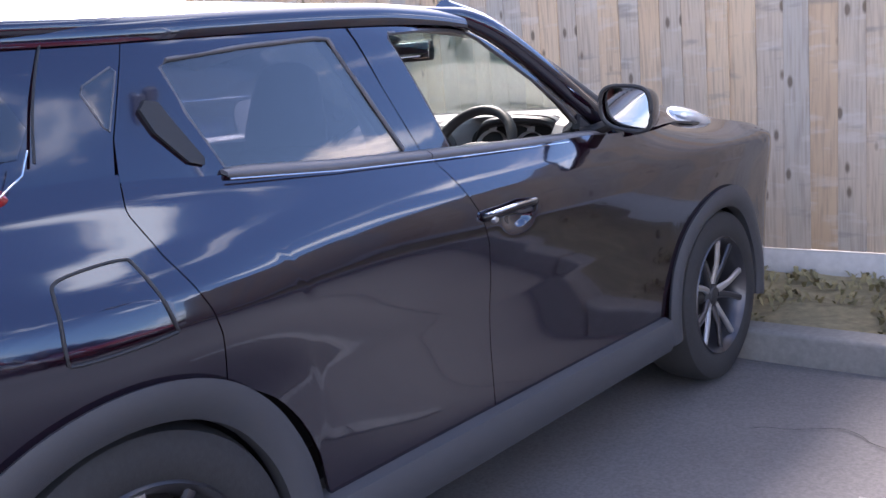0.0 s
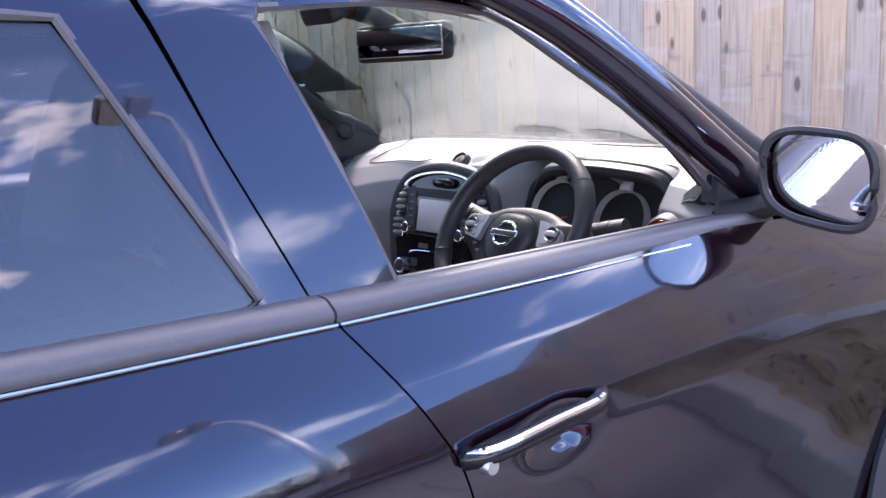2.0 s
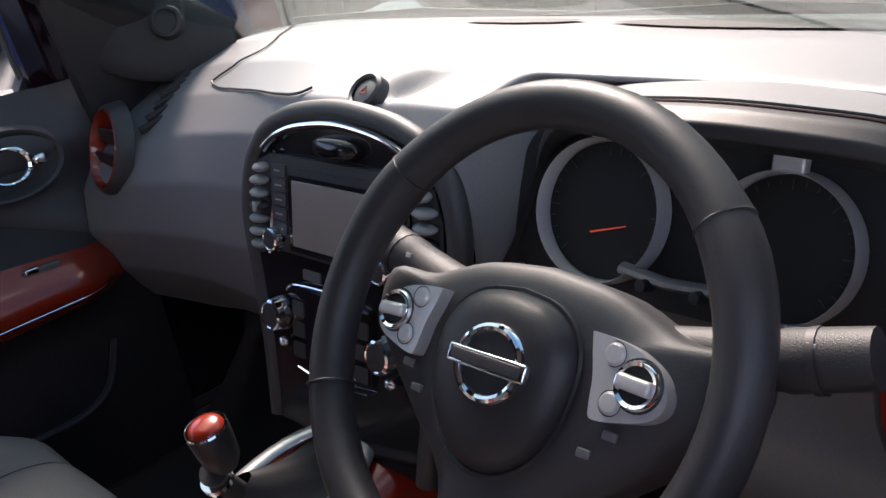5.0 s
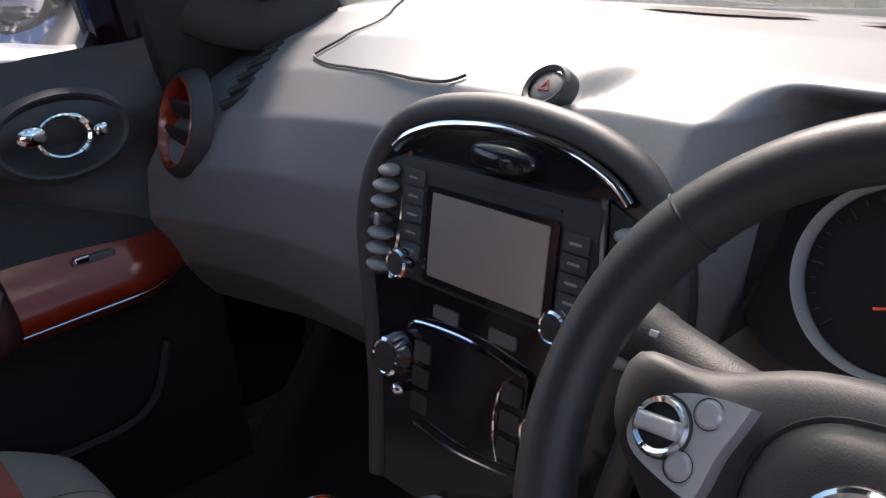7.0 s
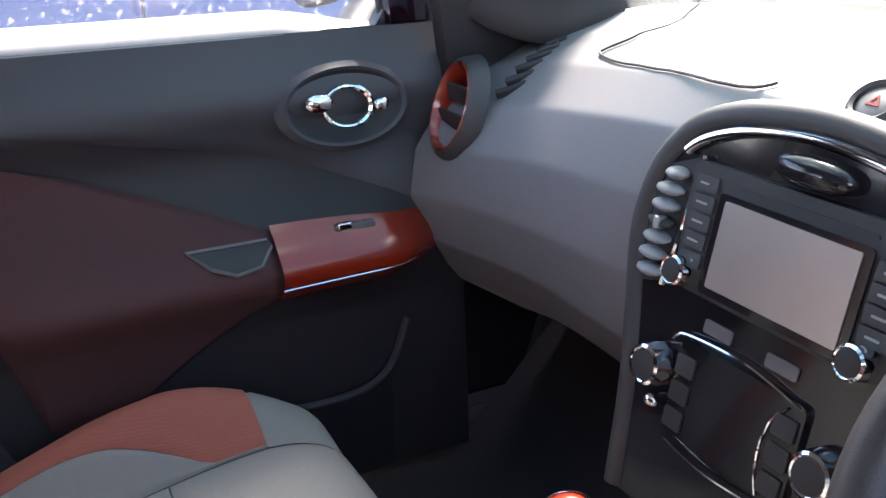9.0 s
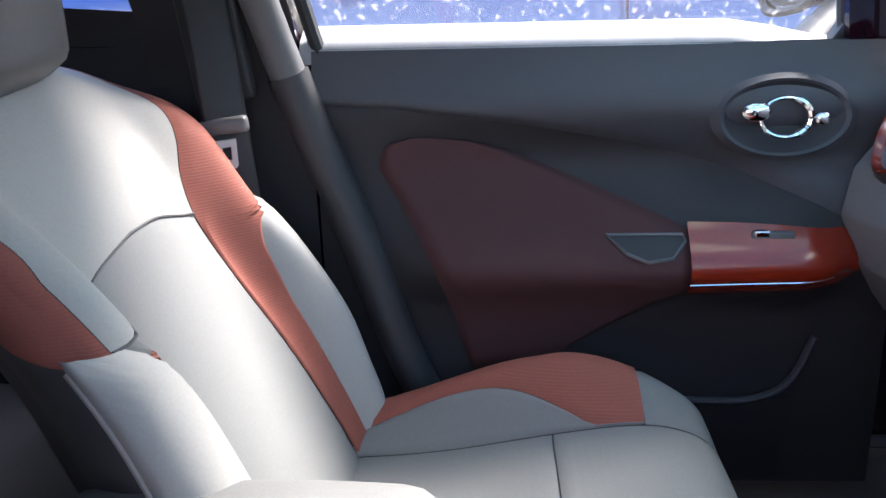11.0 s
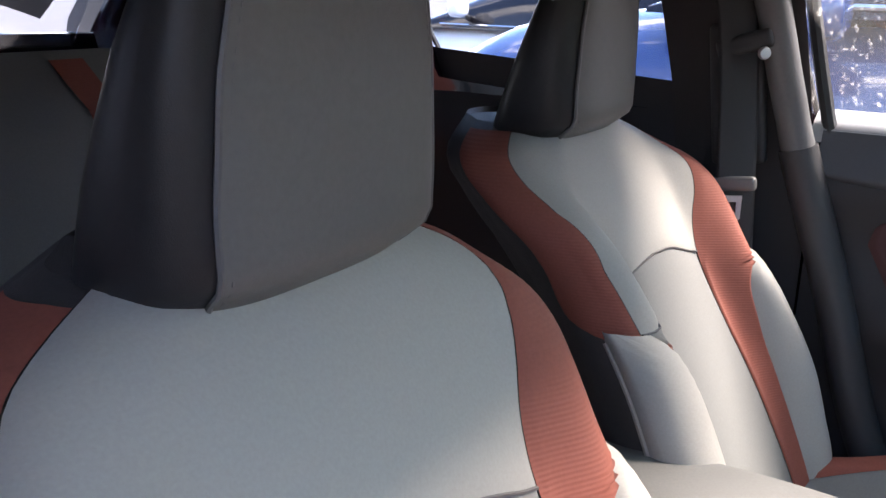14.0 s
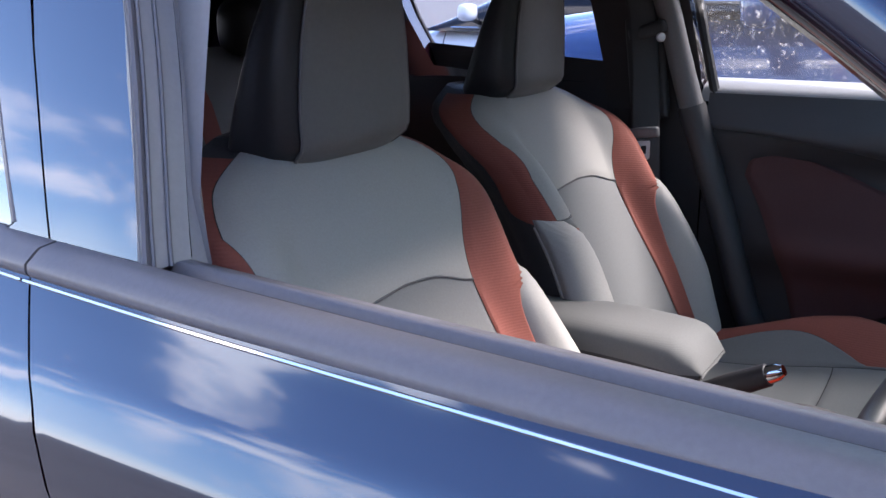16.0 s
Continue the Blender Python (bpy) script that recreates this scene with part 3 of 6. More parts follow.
def wheel(yw, side):
    m = frame_of((side * 0.79, yw, WHEEL_R), (side, 0, 0), (0, 1, 0))
    prof = [(0.205, -0.09), (0.235, -0.105), (0.29, -0.108), (0.318, -0.095), (0.33, -0.06), (0.33, 0.05), (0.318, 0.085), (0.29, 0.098), (0.245, 0.096), (0.225, 0.085)]
    tyre = part("wheel", lathe(prof, m, 56), RUBBER, car, "black tyre on a dark multi-spoke alloy rim")
    part("rim", lathe([(0.205, -0.09), (0.205, 0.03), (0.222, 0.07), (0.228, 0.086), (0.222, 0.092), (0.212, 0.08), (0.195, 0.05), (0.19, -0.05)], m, 48), ALLOY, tyre)
    part("hub", lathe([(0.0, 0.062), (0.028, 0.060), (0.034, 0.052), (0.060, 0.045), (0.066, 0.02), (0.12, -0.05), (0.0, -0.06)], m, 28), BLACK, tyre)
    for k in range(10):
        a = 2 * math.pi * (k // 2) / 5 + (0.16 if k % 2 else -0.16)
        b = 2 * math.pi * (k // 2) / 5 + (0.27 if k % 2 else -0.27)
        pts = [m @ Vector((r * math.cos(t), r * math.sin(t), h)) for r, t, h in ((0.045, a * 1.0, 0.045), (0.12, (a + b) / 2, 0.064), (0.21, b, 0.072))]
        part("spoke", tube(pts, [0.016, 0.012, 0.013], 8, flat=0.8, up=(side, 0, 0)), SILVER if k % 2 else ALLOY, tyre)
    part("brake_disc", lathe([(0.0, -0.02), (0.15, -0.02), (0.15, -0.04), (0.0, -0.04)], m, 32), STEEL, tyre)


for yw in (FRONT_AXLE, REAR_AXLE):
    for side in (1, -1):
        wheel(yw, side)

# upper side frame with window openings, leaning inwards
LEAN = smooth_line([(0.97, 0.812), (1.045, 0.800), (1.20, 0.752), (1.33, 0.708), (1.39, 0.672), (1.43, 0.63)], 8)
def green(side, out=0.0):
    return lambda y, z, d: Vector((side * (lerp(LEAN, z) - 0.06 * ease(-1.9, -2.9, y) - (0.082 if side > 0 else 0.03) * ease(-1.30, -0.78, y) * min(1, max(0, (z - 0.97) / 0.06)) + out - d), y, z))


F_WIN = [(-1.258, 1.046), (-1.30, 1.19), (-1.355, 1.335), (-1.345, 1.350), (-1.20, 1.358), (-1.06, 1.358), (-0.95, 1.350), (-0.90, 1.334), (-0.85, 1.307), (-0.755, 1.250), (-0.685, 1.205), (-0.565, 1.112), (-0.495, 1.035), (-0.505, 1.022), (-0.9, 1.028)]
R_WIN = [(-1.951, 1.084), (-2.0, 1.20), (-2.026, 1.292), (-2.005, 1.308), (-1.80, 1.330), (-1.60, 1.343), (-1.555, 1.340), (-1.49, 1.20), (-1.425, 1.066), (-1.44, 1.056), (-1.7, 1.064)]
Q_WIN = [(-2.20, 1.252), (-2.192, 1.266), (-2.128, 1.298), (-2.120, 1.29), (-2.168, 1.180), (-2.176, 1.188)]

F_WIN_P = F_WIN[:5] + [(-1.0, 1.358), (-0.86, 1.352), (-0.76, 1.340), (-0.68, 1.318), (-0.59, 1.262), (-0.535, 1.205), (-0.515, 1.110), (-0.50, 1.045), (-0.51, 1.030), (-0.9, 1.028)]


def inset(poly, k):
    cy, cz = sum(p[0] for p in poly) / len(poly), sum(p[1] for p in poly) / len(poly)
    return [(y + (cy - y) * k, z + (cz - z) * k) for y, z in poly]


for side in (1, -1):
    pl = green(side)
    f_win = F_WIN if side > 0 else F_WIN_P
    # door frames and pillars
    front_out = [(cut1(1.03) + gap, 1.03), (cut1(1.217) + gap, 1.217), (-1.478, 1.37), (-1.30, 1.392), (-1.06, 1.392), (-0.93, 1.380), (-0.82, 1.330), (-0.66, 1.240), (-0.535, 1.130), (-0.45, 1.03), (-0.44, 0.995), (-0.8, 1.005), (-1.1, 1.015)]
    if side < 0:
        front_out[4:10] = [(-1.0, 1.392), (-0.80, 1.385), (-0.66, 1.350), (-0.545, 1.275), (-0.475, 1.170), (-0.445, 1.040)]
    front_ring = front_out[:10] + [(-0.46, 0.995), (-0.52, 1.0)] + f_win[12::-1]
    slim = lambda y, z, d: pl(y, z, d * (1 - (0.80 if side > 0 else 0.3) * ease(-1.15, -0.95, y)))
    part("door_frame", fine_slab([front_ring], slim, 0.055), PAINT, door_f[side], "gloss black window frame", sharp=35)
    rear_out = [(cut2(1.08) + gap, 1.06), (cut2(1.165) + gap, 1.165), (-2.088, 1.345), (-1.95, 1.358), (-1.70, 1.368), (-1.487, 1.371), (cut1(1.217) - gap, 1.217), (cut1(1.03) - gap, 1.03), (-1.7, 1.045)]
    part("door_frame", fine_slab([rear_out, R_WIN], pl, 0.055), PAINT, door_r[side], "gloss black window frame", sharp=35)
    c_out = [(-3.0, 1.06), (-2.93, 1.16), (-2.75, 1.30), (-2.55, 1.345), (-2.3, 1.358), (-2.083, 1.362), (cut2(1.165) - gap, 1.165), (cut2(1.05) - gap, 1.06)]
    part("rear_pillar", fine_slab([c_out], pl, 0.05), PAINT, car, sharp=35)
    part("window_seal", tube([pl(y, z, 0.0) for y, z in Q_WIN], 0.0025, 6, True), TRIM, car)
    part("quarter_window", slab([Q_WIN], green(side, 0.002), 0.004), PRIVACY, car, "small tinted quarter window", smooth=False)
    # seals and glass
    for poly, door in ((f_win, door_f[side]), (R_WIN, door_r[side])):
        line = [pl(y, z, 0.004) for y, z in (poly[:13] if poly is f_win else poly)]
        part("window_seal", tube(line, 0.0055, 6, poly is not f_win), SEAL if side < 0 else TRIM, door)
    g = fine_slab([inset(R_WIN, -0.01)], green(side, -0.007), 0.004)
    part("window_glass", g, PRIVACY if side > 0 else TINTED_IN, door_r[side], "dark tinted rear door window", sharp=35)
    if side < 0:
        part("window_glass", fine_slab([inset(f_win, -0.01)], green(side, -0.02), 0.004), CLEARDIRTY, door_f[side], "dusty clear window pane", sharp=35)
    if side > 0:
        rear = smooth_line(F_WIN[0:3], 6)
        chan = lambda s, k: pl(rear[round(s)][0] + 0.003, rear[round(s)][1], -0.001 + 0.052 * k)
        # paler than the trim beside it, in place of the sun on this edge
        part("window_channel", grid_mesh(chan, list(range(len(rear))), span(0, 1, 6)), PILLARGREY, door_f[side], "grey window channel paled for sunlight", sharp=0)
        for q in (0.2, 0.55):
            part("channel_lip", tube([chan(s, q) + Vector((0, 0.002, 0)) for s in range(len(rear))], 0.002, 6), TRIM, door_f[side])
    # belt mouldings: broad rubber strip with a thin bright line under it
    for y0, y1, door in ((-1.362, -0.52, door_f[side]), (-1.965, -1.3655, door_r[side])):
        ys = span(y0, y1, 16)
        off = lambda y: min(0.0, lerp(SKIN, belt(y)) - 0.818)
        strip = lambda s, k: Vector((side * (off(y0 + (y1 - y0) * s) + lerp([(0, 0.826), (0.2, 0.830), (0.6, 0.816), (0.9, 0.794), (1, 0.788)], k)), y0 + (y1 - y0) * s, belt(y0 + (y1 - y0) * s) + lerp([(0, -0.006), (0.2, 0.0), (0.6, 0.010), (0.9, 0.013), (1, 0.004)], k) * (1 if y1 > -1 else ease(-0.1, 0.12, s))))
        thick(part("belt_moulding", grid_mesh(strip, span(0, 1, 16), [0, 0.12, 0.25, 0.45, 0.6, 0.8, 1]), TRIM, door, "grey rubber belt moulding", sharp=0), 0.009, 0)
        part("bright_strip", tube([(side * (0.8365 + off(y)), y, belt(y) - 0.009) for y in ys], 0.0018, 6), CHROME, door, "thin chrome strip")
    # inner top ledge of the front door and the slot the pane drops into
    ys = span(-1.24, -0.56, 14)
    ledge = (lambda s, k: Vector((-lerp([(0, 0.784), (0.1, 0.782), (0.8, 0.735), (0.9, 0.728), (1, 0.726)], k), -1.26 + 0.78 * s, 1.076 - 0.03 * ease(0.75, 1, s) + lerp([(0, -0.02), (0.1, 0.0), (0.8, -0.018), (0.9, -0.026), (1, -0.045)], k)))) if side < 0 else lambda s, k: Vector((side * lerp([(0, 0.764), (0.15, 0.762), (0.75, 0.750), (1, 0.744)], k), -1.26 + 0.71 * s, belt(-1.26 + 0.71 * s) + 0.006 + (0.022 if side < 0 else 0.0) + lerp([(0, -0.03), (0.15, 0.0), (0.75, -0.001), (1, -0.03)], k)))
    thick(part("window_ledge", grid_mesh(ledge, span(0, 1, 14), [0, 0.08, 0.15, 0.4, 0.75, 0.9, 1]), SUNTRIM if side < 0 else TRIM, door_f[side], sharp=0), 0.006, 0)
    part("pane_slot", tube([(side * 0.776, y, belt(y) - 0.006) for y in ys], 0.010, 6), SEAL, door_f[side])
    # roof rail edge
    rail = [(side * 0.655, y, z) for y, z in smooth_line([(-3.0, 1.13), (-2.78, 1.31), (-2.55, 1.36), (-2.1, 1.378), (-1.5, 1.402), (-1.1, 1.402), (-0.95, 1.372), (-0.78, 1.272), (-0.60, 1.138), (-0.42, 1.0)], 6)]
    if side < 0:
        rail = [(0, y, z) for y, z in smooth_line([(-3.0, 1.13), (-2.78, 1.31), (-2.55, 1.36), (-2.1, 1.378), (-1.5, 1.402), (-1.0, 1.404), (-0.80, 1.388), (-0.62, 1.325), (-0.48, 1.20), (-0.42, 1.0)], 6)]
    rail = [(side * lerp(LEAN, p[2]) * 0.99 - side * 0.0, p[1], p[2]) for p in rail]
    part("roof_rail", tube(rail, [0.032 - 0.013 * ease(-0.92, -1.12, p[1]) for p in rail], 10), PAINT, car)
    # rounded shoulder between the door frames and the roof
    def shoulder(s, k):
        y = -2.88 + 1.86 * s
        zc = lerp([(p[1], p[2]) for p in rail], y)
        end = min(1, 6 * s, 6 * (1 - s))
        zf = zc - 0.034
        xf = lerp(LEAN, zf) - 0.06 * ease(-1.9, -2.9, y) + 0.004
        ze = lerp([(-3.0, 1.14), (-2.78, 1.315), (-2.5, 1.37), (-2.0, 1.385), (-1.5, 1.405), (-1.1, 1.405), (-0.9, 1.355)], y)
        zm = lerp([(-2.9, 1.30), (-2.6, 1.42), (-2.2, 1.46), (-1.7, 1.485), (-1.2, 1.48), (-0.92, 1.435)], y)
        half = 0.655 - 0.06 * ease(-1.9, -2.9, y)
        x2, z2 = half * 0.86, ze + (zm - ze) * (1 - 0.86 ** 2) + 0.003
        x1, z1 = xf + 0.004 + 0.014 * end, zc + 0.024 + 0.018 * end
        return Vector((side * ((1 - k) ** 2 * xf + 2 * k * (1 - k) * x1 + k * k * x2), y, (1 - k) ** 2 * zf + 2 * k * (1 - k) * z1 + k * k * z2))
    part("roof_shoulder", grid_mesh(shoulder, span(0, 1, 40), span(0, 1, 14)), PAINT, car, sharp=0)


def roof_sheet(name, lower, material, low=False):
    ys = [(-2.9, 1.30), (-2.6, 1.42), (-2.2, 1.46), (-1.7, 1.485), (-1.2, 1.48), (-0.92, 1.435)]
    def fn(s, k):
        y = -2.95 + 2.05 * k
        zc = lerp(ys, y) - lower
        ze = lerp([(-3.0, 1.14), (-2.78, 1.315), (-2.5, 1.37), (-2.0, 1.385), (-1.5, 1.405), (-1.1, 1.405), (-0.9, 1.355)], y) - lower * 0.6
        return Vector((s * (0.655 - 0.06 * ease(-1.9, -2.9, y)), y + 0.06 * s * s * (-1 if k > 0.9 else 0), ze + (zc - ze) * (1 - s * s)))
    return part(name, grid_mesh(fn, span(-1, 1, 25), span(0, 1, 30)), material, car, sharp=0)


thick(roof_sheet("roof", 0.0, PAINT), 0.01, 0)
roof_sheet("headlining", 0.035, LINER)

# windscreen, bonnet, nose, tail
ws = lambda s, k: Vector((s * (0.70 - 0.09 * k), -0.03 - 0.93 * k - (0.16 if s > 0 else 0.05) * s * s * (1 - 0.55 * k), 1.045 + 0.395 * k - 0.03 * s * s))
thick(part("windscreen", grid_mesh(ws, span(-1, 1, 21), span(0, 1, 12)), SCREENGLASS, car, "green-tinted laminated windscreen", sharp=0), 0.004, 0).visible_shadow = False
for side in (1, -1):
    pil = [(side * 0.735, -0.24, 0.99), (side * 0.69, -0.40, 1.10), (side * 0.645, -0.60, 1.245), (side * 0.605, -0.80, 1.370), (side * 0.58, -0.98, 1.425)]
    if side < 0:
        pil = [(-0.735, -0.20, 0.99), (-0.69, -0.36, 1.10), (-0.66, -0.48, 1.205), (-0.625, -0.66, 1.345), (-0.59, -0.92, 1.425)]
    part("front_pillar", tube(smooth_line(pil, 5), 0.036 if side > 0 else 0.028, 12, flat=0.75), PAINT, car)
    pil_in = [(side * 0.685, -0.14, 1.02), (side * 0.665, -0.32, 1.115), (side * 0.642, -0.50, 1.215), (side * 0.605, -0.76, 1.345), (side * 0.58, -1.0, 1.40)]
    if side < 0:
        pil_in = [(-0.685, -0.14, 1.02), (-0.665, -0.31, 1.115), (-0.640, -0.47, 1.215), (-0.615, -0.63, 1.325), (-0.585, -0.90, 1.40)]
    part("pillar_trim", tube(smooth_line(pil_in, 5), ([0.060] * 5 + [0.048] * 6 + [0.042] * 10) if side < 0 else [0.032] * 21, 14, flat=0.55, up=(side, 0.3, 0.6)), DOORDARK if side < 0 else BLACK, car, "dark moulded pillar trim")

    sail = [(-0.43, 1.0), (-0.545, 1.125), (-0.685, 1.245), (-0.80, 1.315), (-0.76, 1.335), (-0.50, 1.215), (-0.32, 1.115), (-0.16, 1.02), (-0.10, 0.90), (-0.47, 0.90)]
    if side < 0:
        sail = [(-0.44, 1.0), (-0.465, 1.10), (-0.485, 1.18), (-0.55, 1.250), (-0.63, 1.315), (-0.60, 1.335), (-0.45, 1.215), (-0.32, 1.115), (-0.16, 1.02), (-0.10, 0.90), (-0.44, 0.90)]
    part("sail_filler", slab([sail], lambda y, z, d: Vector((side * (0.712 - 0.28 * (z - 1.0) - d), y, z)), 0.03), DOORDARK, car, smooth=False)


def bonnet(s, k):
    y = -0.10 + 1.05 * k
    z = lerp([(-0.1, 1.045), (0.2, 1.055), (0.5, 1.02), (0.8, 0.92), (0.95, 0.80)], y)
    hump = 0.05 * math.exp(-((abs(s) - 0.78) / 0.13) ** 2) * ease(-0.1, 0.25, y) * (1 - ease(0.5, 0.85, y))
    return Vector((s * (0.76 - 0.12 * ease(0.3, 0.95, y)), y - 0.10 * s * s, z - 0.055 * s * s + hump))


thick(part("bonnet", grid_mesh(bonnet, span(-1, 1, 41), span(0, 1, 24)), PAINT, car, "glossy dark bonnet with raised lamp humps", sharp=0), 0.01, 0)
scuttle = lambda s, k: Vector((s * 0.70, -0.14 + 0.08 * k - 0.12 * s * s, 1.05 - 0.02 * math.sin(math.pi * k) - 0.02 * s * s))
part("scuttle_panel", grid_mesh(scuttle, span(-1, 1, 20), span(0, 1, 6)), BLACK, car)
for x0, x1 in ((-0.55, 0.02), (-0.02, 0.58)):
    part("wiper", tube([(x0, -0.115, 1.075), ((x0 + x1) / 2, -0.085, 1.082), (x1, -0.10, 1.077)], 0.008, 6, flat=1.3), SEAL, car, "black windscreen wiper blade")
nose = lambda s, k: Vector((0.74 * math.sin(s * 1.45) / math.sin(1.45), 0.80 + 0.20 * math.cos(s * 1.5), 0.24 + 0.58 * k + 0.0 * s))
thick(part("front_bumper", grid_mesh(nose, span(-1, 1, 25), span(0, 1, 8)), PAINT, car, sharp=0), 0.01, 0)
tail = lambda s, k: Vector((0.80 * math.sin(s * 1.45) / math.sin(1.45) * (1 - 0.2 * max(0, k - 0.5)), -2.86 - 0.17 * math.cos(s * 1.5) + 0.10 * max(0, k - 0.4), 0.28 + 0.85 * k))
thick(part("tailgate", grid_mesh(tail, span(-1, 1, 25), span(0, 1, 12)), PAINT, car, sharp=0), 0.01, 0)
rw = lambda s, k: Vector((s * (0.62 - 0.05 * k), -2.96 + 0.24 * k + 0.08 * s * s, 1.10 + 0.26 * k))
thick(part("rear_screen", grid_mesh(rw, span(-1, 1, 13), span(0, 1, 6)), TINTED_IN, car, "tinted tailgate window", sharp=0), 0.004, 0)
for side in (1, -1):
    lens = ball((0.04, 0.12, 0.032), frame_of((side * 0.785, -2.49, 1.118), (0, 0.35, 1)) @ Matrix.Rotation(side * 0.15, 4, "Z"), 24, 12)
    lamp = part("tail_lamp", lens, REDLAMP, car, "red boomerang tail lamp")
    part("lamp_edge", tube([(side * 0.80, -2.35, 1.165), (side * 0.81, -2.37, 1.125), (side * 0.815, -2.42, 1.092), (side * 0.80, -2.54, 1.08)], 0.0018, 8), CHROME, lamp)
    part("hatch_joint", tube(smooth_line([(side * 0.682, -2.235, 1.362), (side * 0.702, -2.262, 1.312), (side * 0.724, -2.288, 1.255), (side * 0.742, -2.307, 1.20), (side * 0.765, -2.325, 1.14)], 5), 0.0028, 6), SEAL, car)
    part("corner_glass", fine_slab([[(-2.335, 1.25), (-2.315, 1.20), (-2.345, 1.15), (-2.62, 1.13), (-2.60, 1.30), (-2.40, 1.32)]], green(side, 0.004), 0.006), PRIVACY, car, "dark wrap-round rear corner glass", sharp=35)
    for yy, zz, xx in ((0.36, 1.000, 0.685), (0.60, 0.950, 0.655)):
        part("bonnet_lamp", ball((0.075, 0.13, 0.035), frame_of((side * xx, yy, zz), (side * 0.3, 0.25, 1)), 20, 12, 0.85), CLEARLAMP, car, "clear lamp pod on top of the bonnet")

# fuel flap
flap = [(-2.395, 0.93), (-2.375, 0.955), (-2.26, 0.965), (-2.235, 0.945), (-2.205, 0.845), (-2.22, 0.828), (-2.38, 0.822), (-2.405, 0.84)]
part("fuel_flap", tube([(skin_x(y, z) + 0.0075, y, z) for y, z in smooth_line(flap + flap[:1], 5)[:-1]], 0.0034, 6, True), SEAL, car)


# door handles
def door_handle(side):
    c = lambda y, z, o: Vector((side * (skin_x(y, z) + o), y, z))
    pts = smooth_line([c(-1.262, 0.872, 0.004), c(-1.235, 0.880, 0.030), c(-1.15, 0.886, 0.036), c(-1.075, 0.886, 0.034), c(-1.030, 0.881, 0.004)], 6)
    pull = part("handle", tube(pts, [0.008] + [0.0115] * (len(pts) - 2) + [0.008], 10, flat=1.0), BLACKGLOSS, door_f[side], "gloss black pull handle with a chrome edge")
    part("handle_strip", tube([Vector(p) + Vector((side * 0.0065, 0, 0.0075)) for p in pts[1:-1]], 0.0046, 8), CHROME, pull, "chrome strip")
    part("handle_lock", lathe([(0, 0.008), (0.008, 0.008), (0.010, 0.004), (0.010, -0.004)], frame_of(c(-1.245, 0.868, 0.028), (side, 0, 0), (0, 1, 0)), 16), STEEL, door_f[side])
    rh = [(-2.102, 1.215), (-2.085, 1.232), (-2.058, 1.227), (-2.045, 1.20), (-1.995, 1.112), (-2.0, 1.098), (-2.032, 1.108), (-2.085, 1.17)]
    part("hidden_handle", slab([rh], lambda y, z, d: Vector((side * (lerp(LEAN, z) + 0.006 - d), y, z)), 0.012), SEAL, door_r[side], "black handle hidden in the window frame", smooth=False)


door_handle(1)
door_handle(-1)


# door mirrors
def door_mirror(side):
    my, mz = (0.0, 0.0) if side > 0 else (0.085, 0.045)
    c0, big = Vector((side * 0.945, my - 0.603, mz + 1.098)), 1.0 if side > 0 else 1.16
    spin = Matrix.Rotation(0.0 if side > 0 else radians(27), 3, "Z")
    turn = lambda p: c0 + spin @ ((p - c0) * big)
    def fn(a, k):
        # housing: rounded rectangle sections, from the glass rim forward to the blunt front
        r = math.sqrt(max(0.0, 1 - k ** 2.6))
        ex, ez = 0.074 * r, 0.066 * r
        c, s = math.cos(a), math.sin(a)
        px = math.copysign(abs(c) ** 0.62, c) * ex
        pz = math.copysign(abs(s) ** 0.62, s) * ez * (1.0 + 0.12 * (c if side > 0 else c))
        return turn(Vector((side * (0.945 + px), my - 0.605 + 0.125 * k + 0.018 * (px / 0.074), mz + 1.098 + pz - 0.012 * px / 0.074)))
    ob = part("door_mirror", grid_mesh(fn, [2 * math.pi * i / 36 for i in range(36)], [0, 0.06, 0.25, 0.5, 0.7, 0.85, 0.95, 0.995], True), PAINT, car, "gloss black door mirror with chrome-edged glass", sharp=0)
    rim = [p + spin @ Vector((0, -0.004, 0)) for p in (fn(2 * math.pi * i / 36, 0.0) for i in range(36))]
    part("mirror_rim", tube(rim, 0.007, 6, True), BLACK, ob)
    loop = [(q.x, q.z) for q in (spin.inverted() @ (p - c0) for p in rim)]
    part("mirror_glass", slab([[(a * 0.93, b * 0.92) for a, b in loop]], lambda a, b, d: c0 + spin @ Vector((a, 0.004 + 0.007 * side * a / 0.074 + d - 0.10 * a * a - 0.10 * b, b)), 0.004), MIRROR, ob, smooth=False)
    part("mirror_stalk", tube([(side * 0.76, -0.56, 1.02), (side * 0.80, -0.545, 1.03), (side * 0.85, -0.53 + my * 0.6, 1.048 + mz * 0.6), (side * 0.90, -0.52 + my, 1.06 + mz)], [0.035, 0.03, 0.028, 0.026], 10, flat=0.7), BLACK, ob)
    tri = [(-0.525, 1.035), (-0.50, 1.082), (-0.44, 1.022), (-0.45, 1.0)]
    part("mirror_base", slab([tri], green(side, 0.012), 0.03), BLACK, ob, smooth=False)


door_mirror(1)
door_mirror(-1)


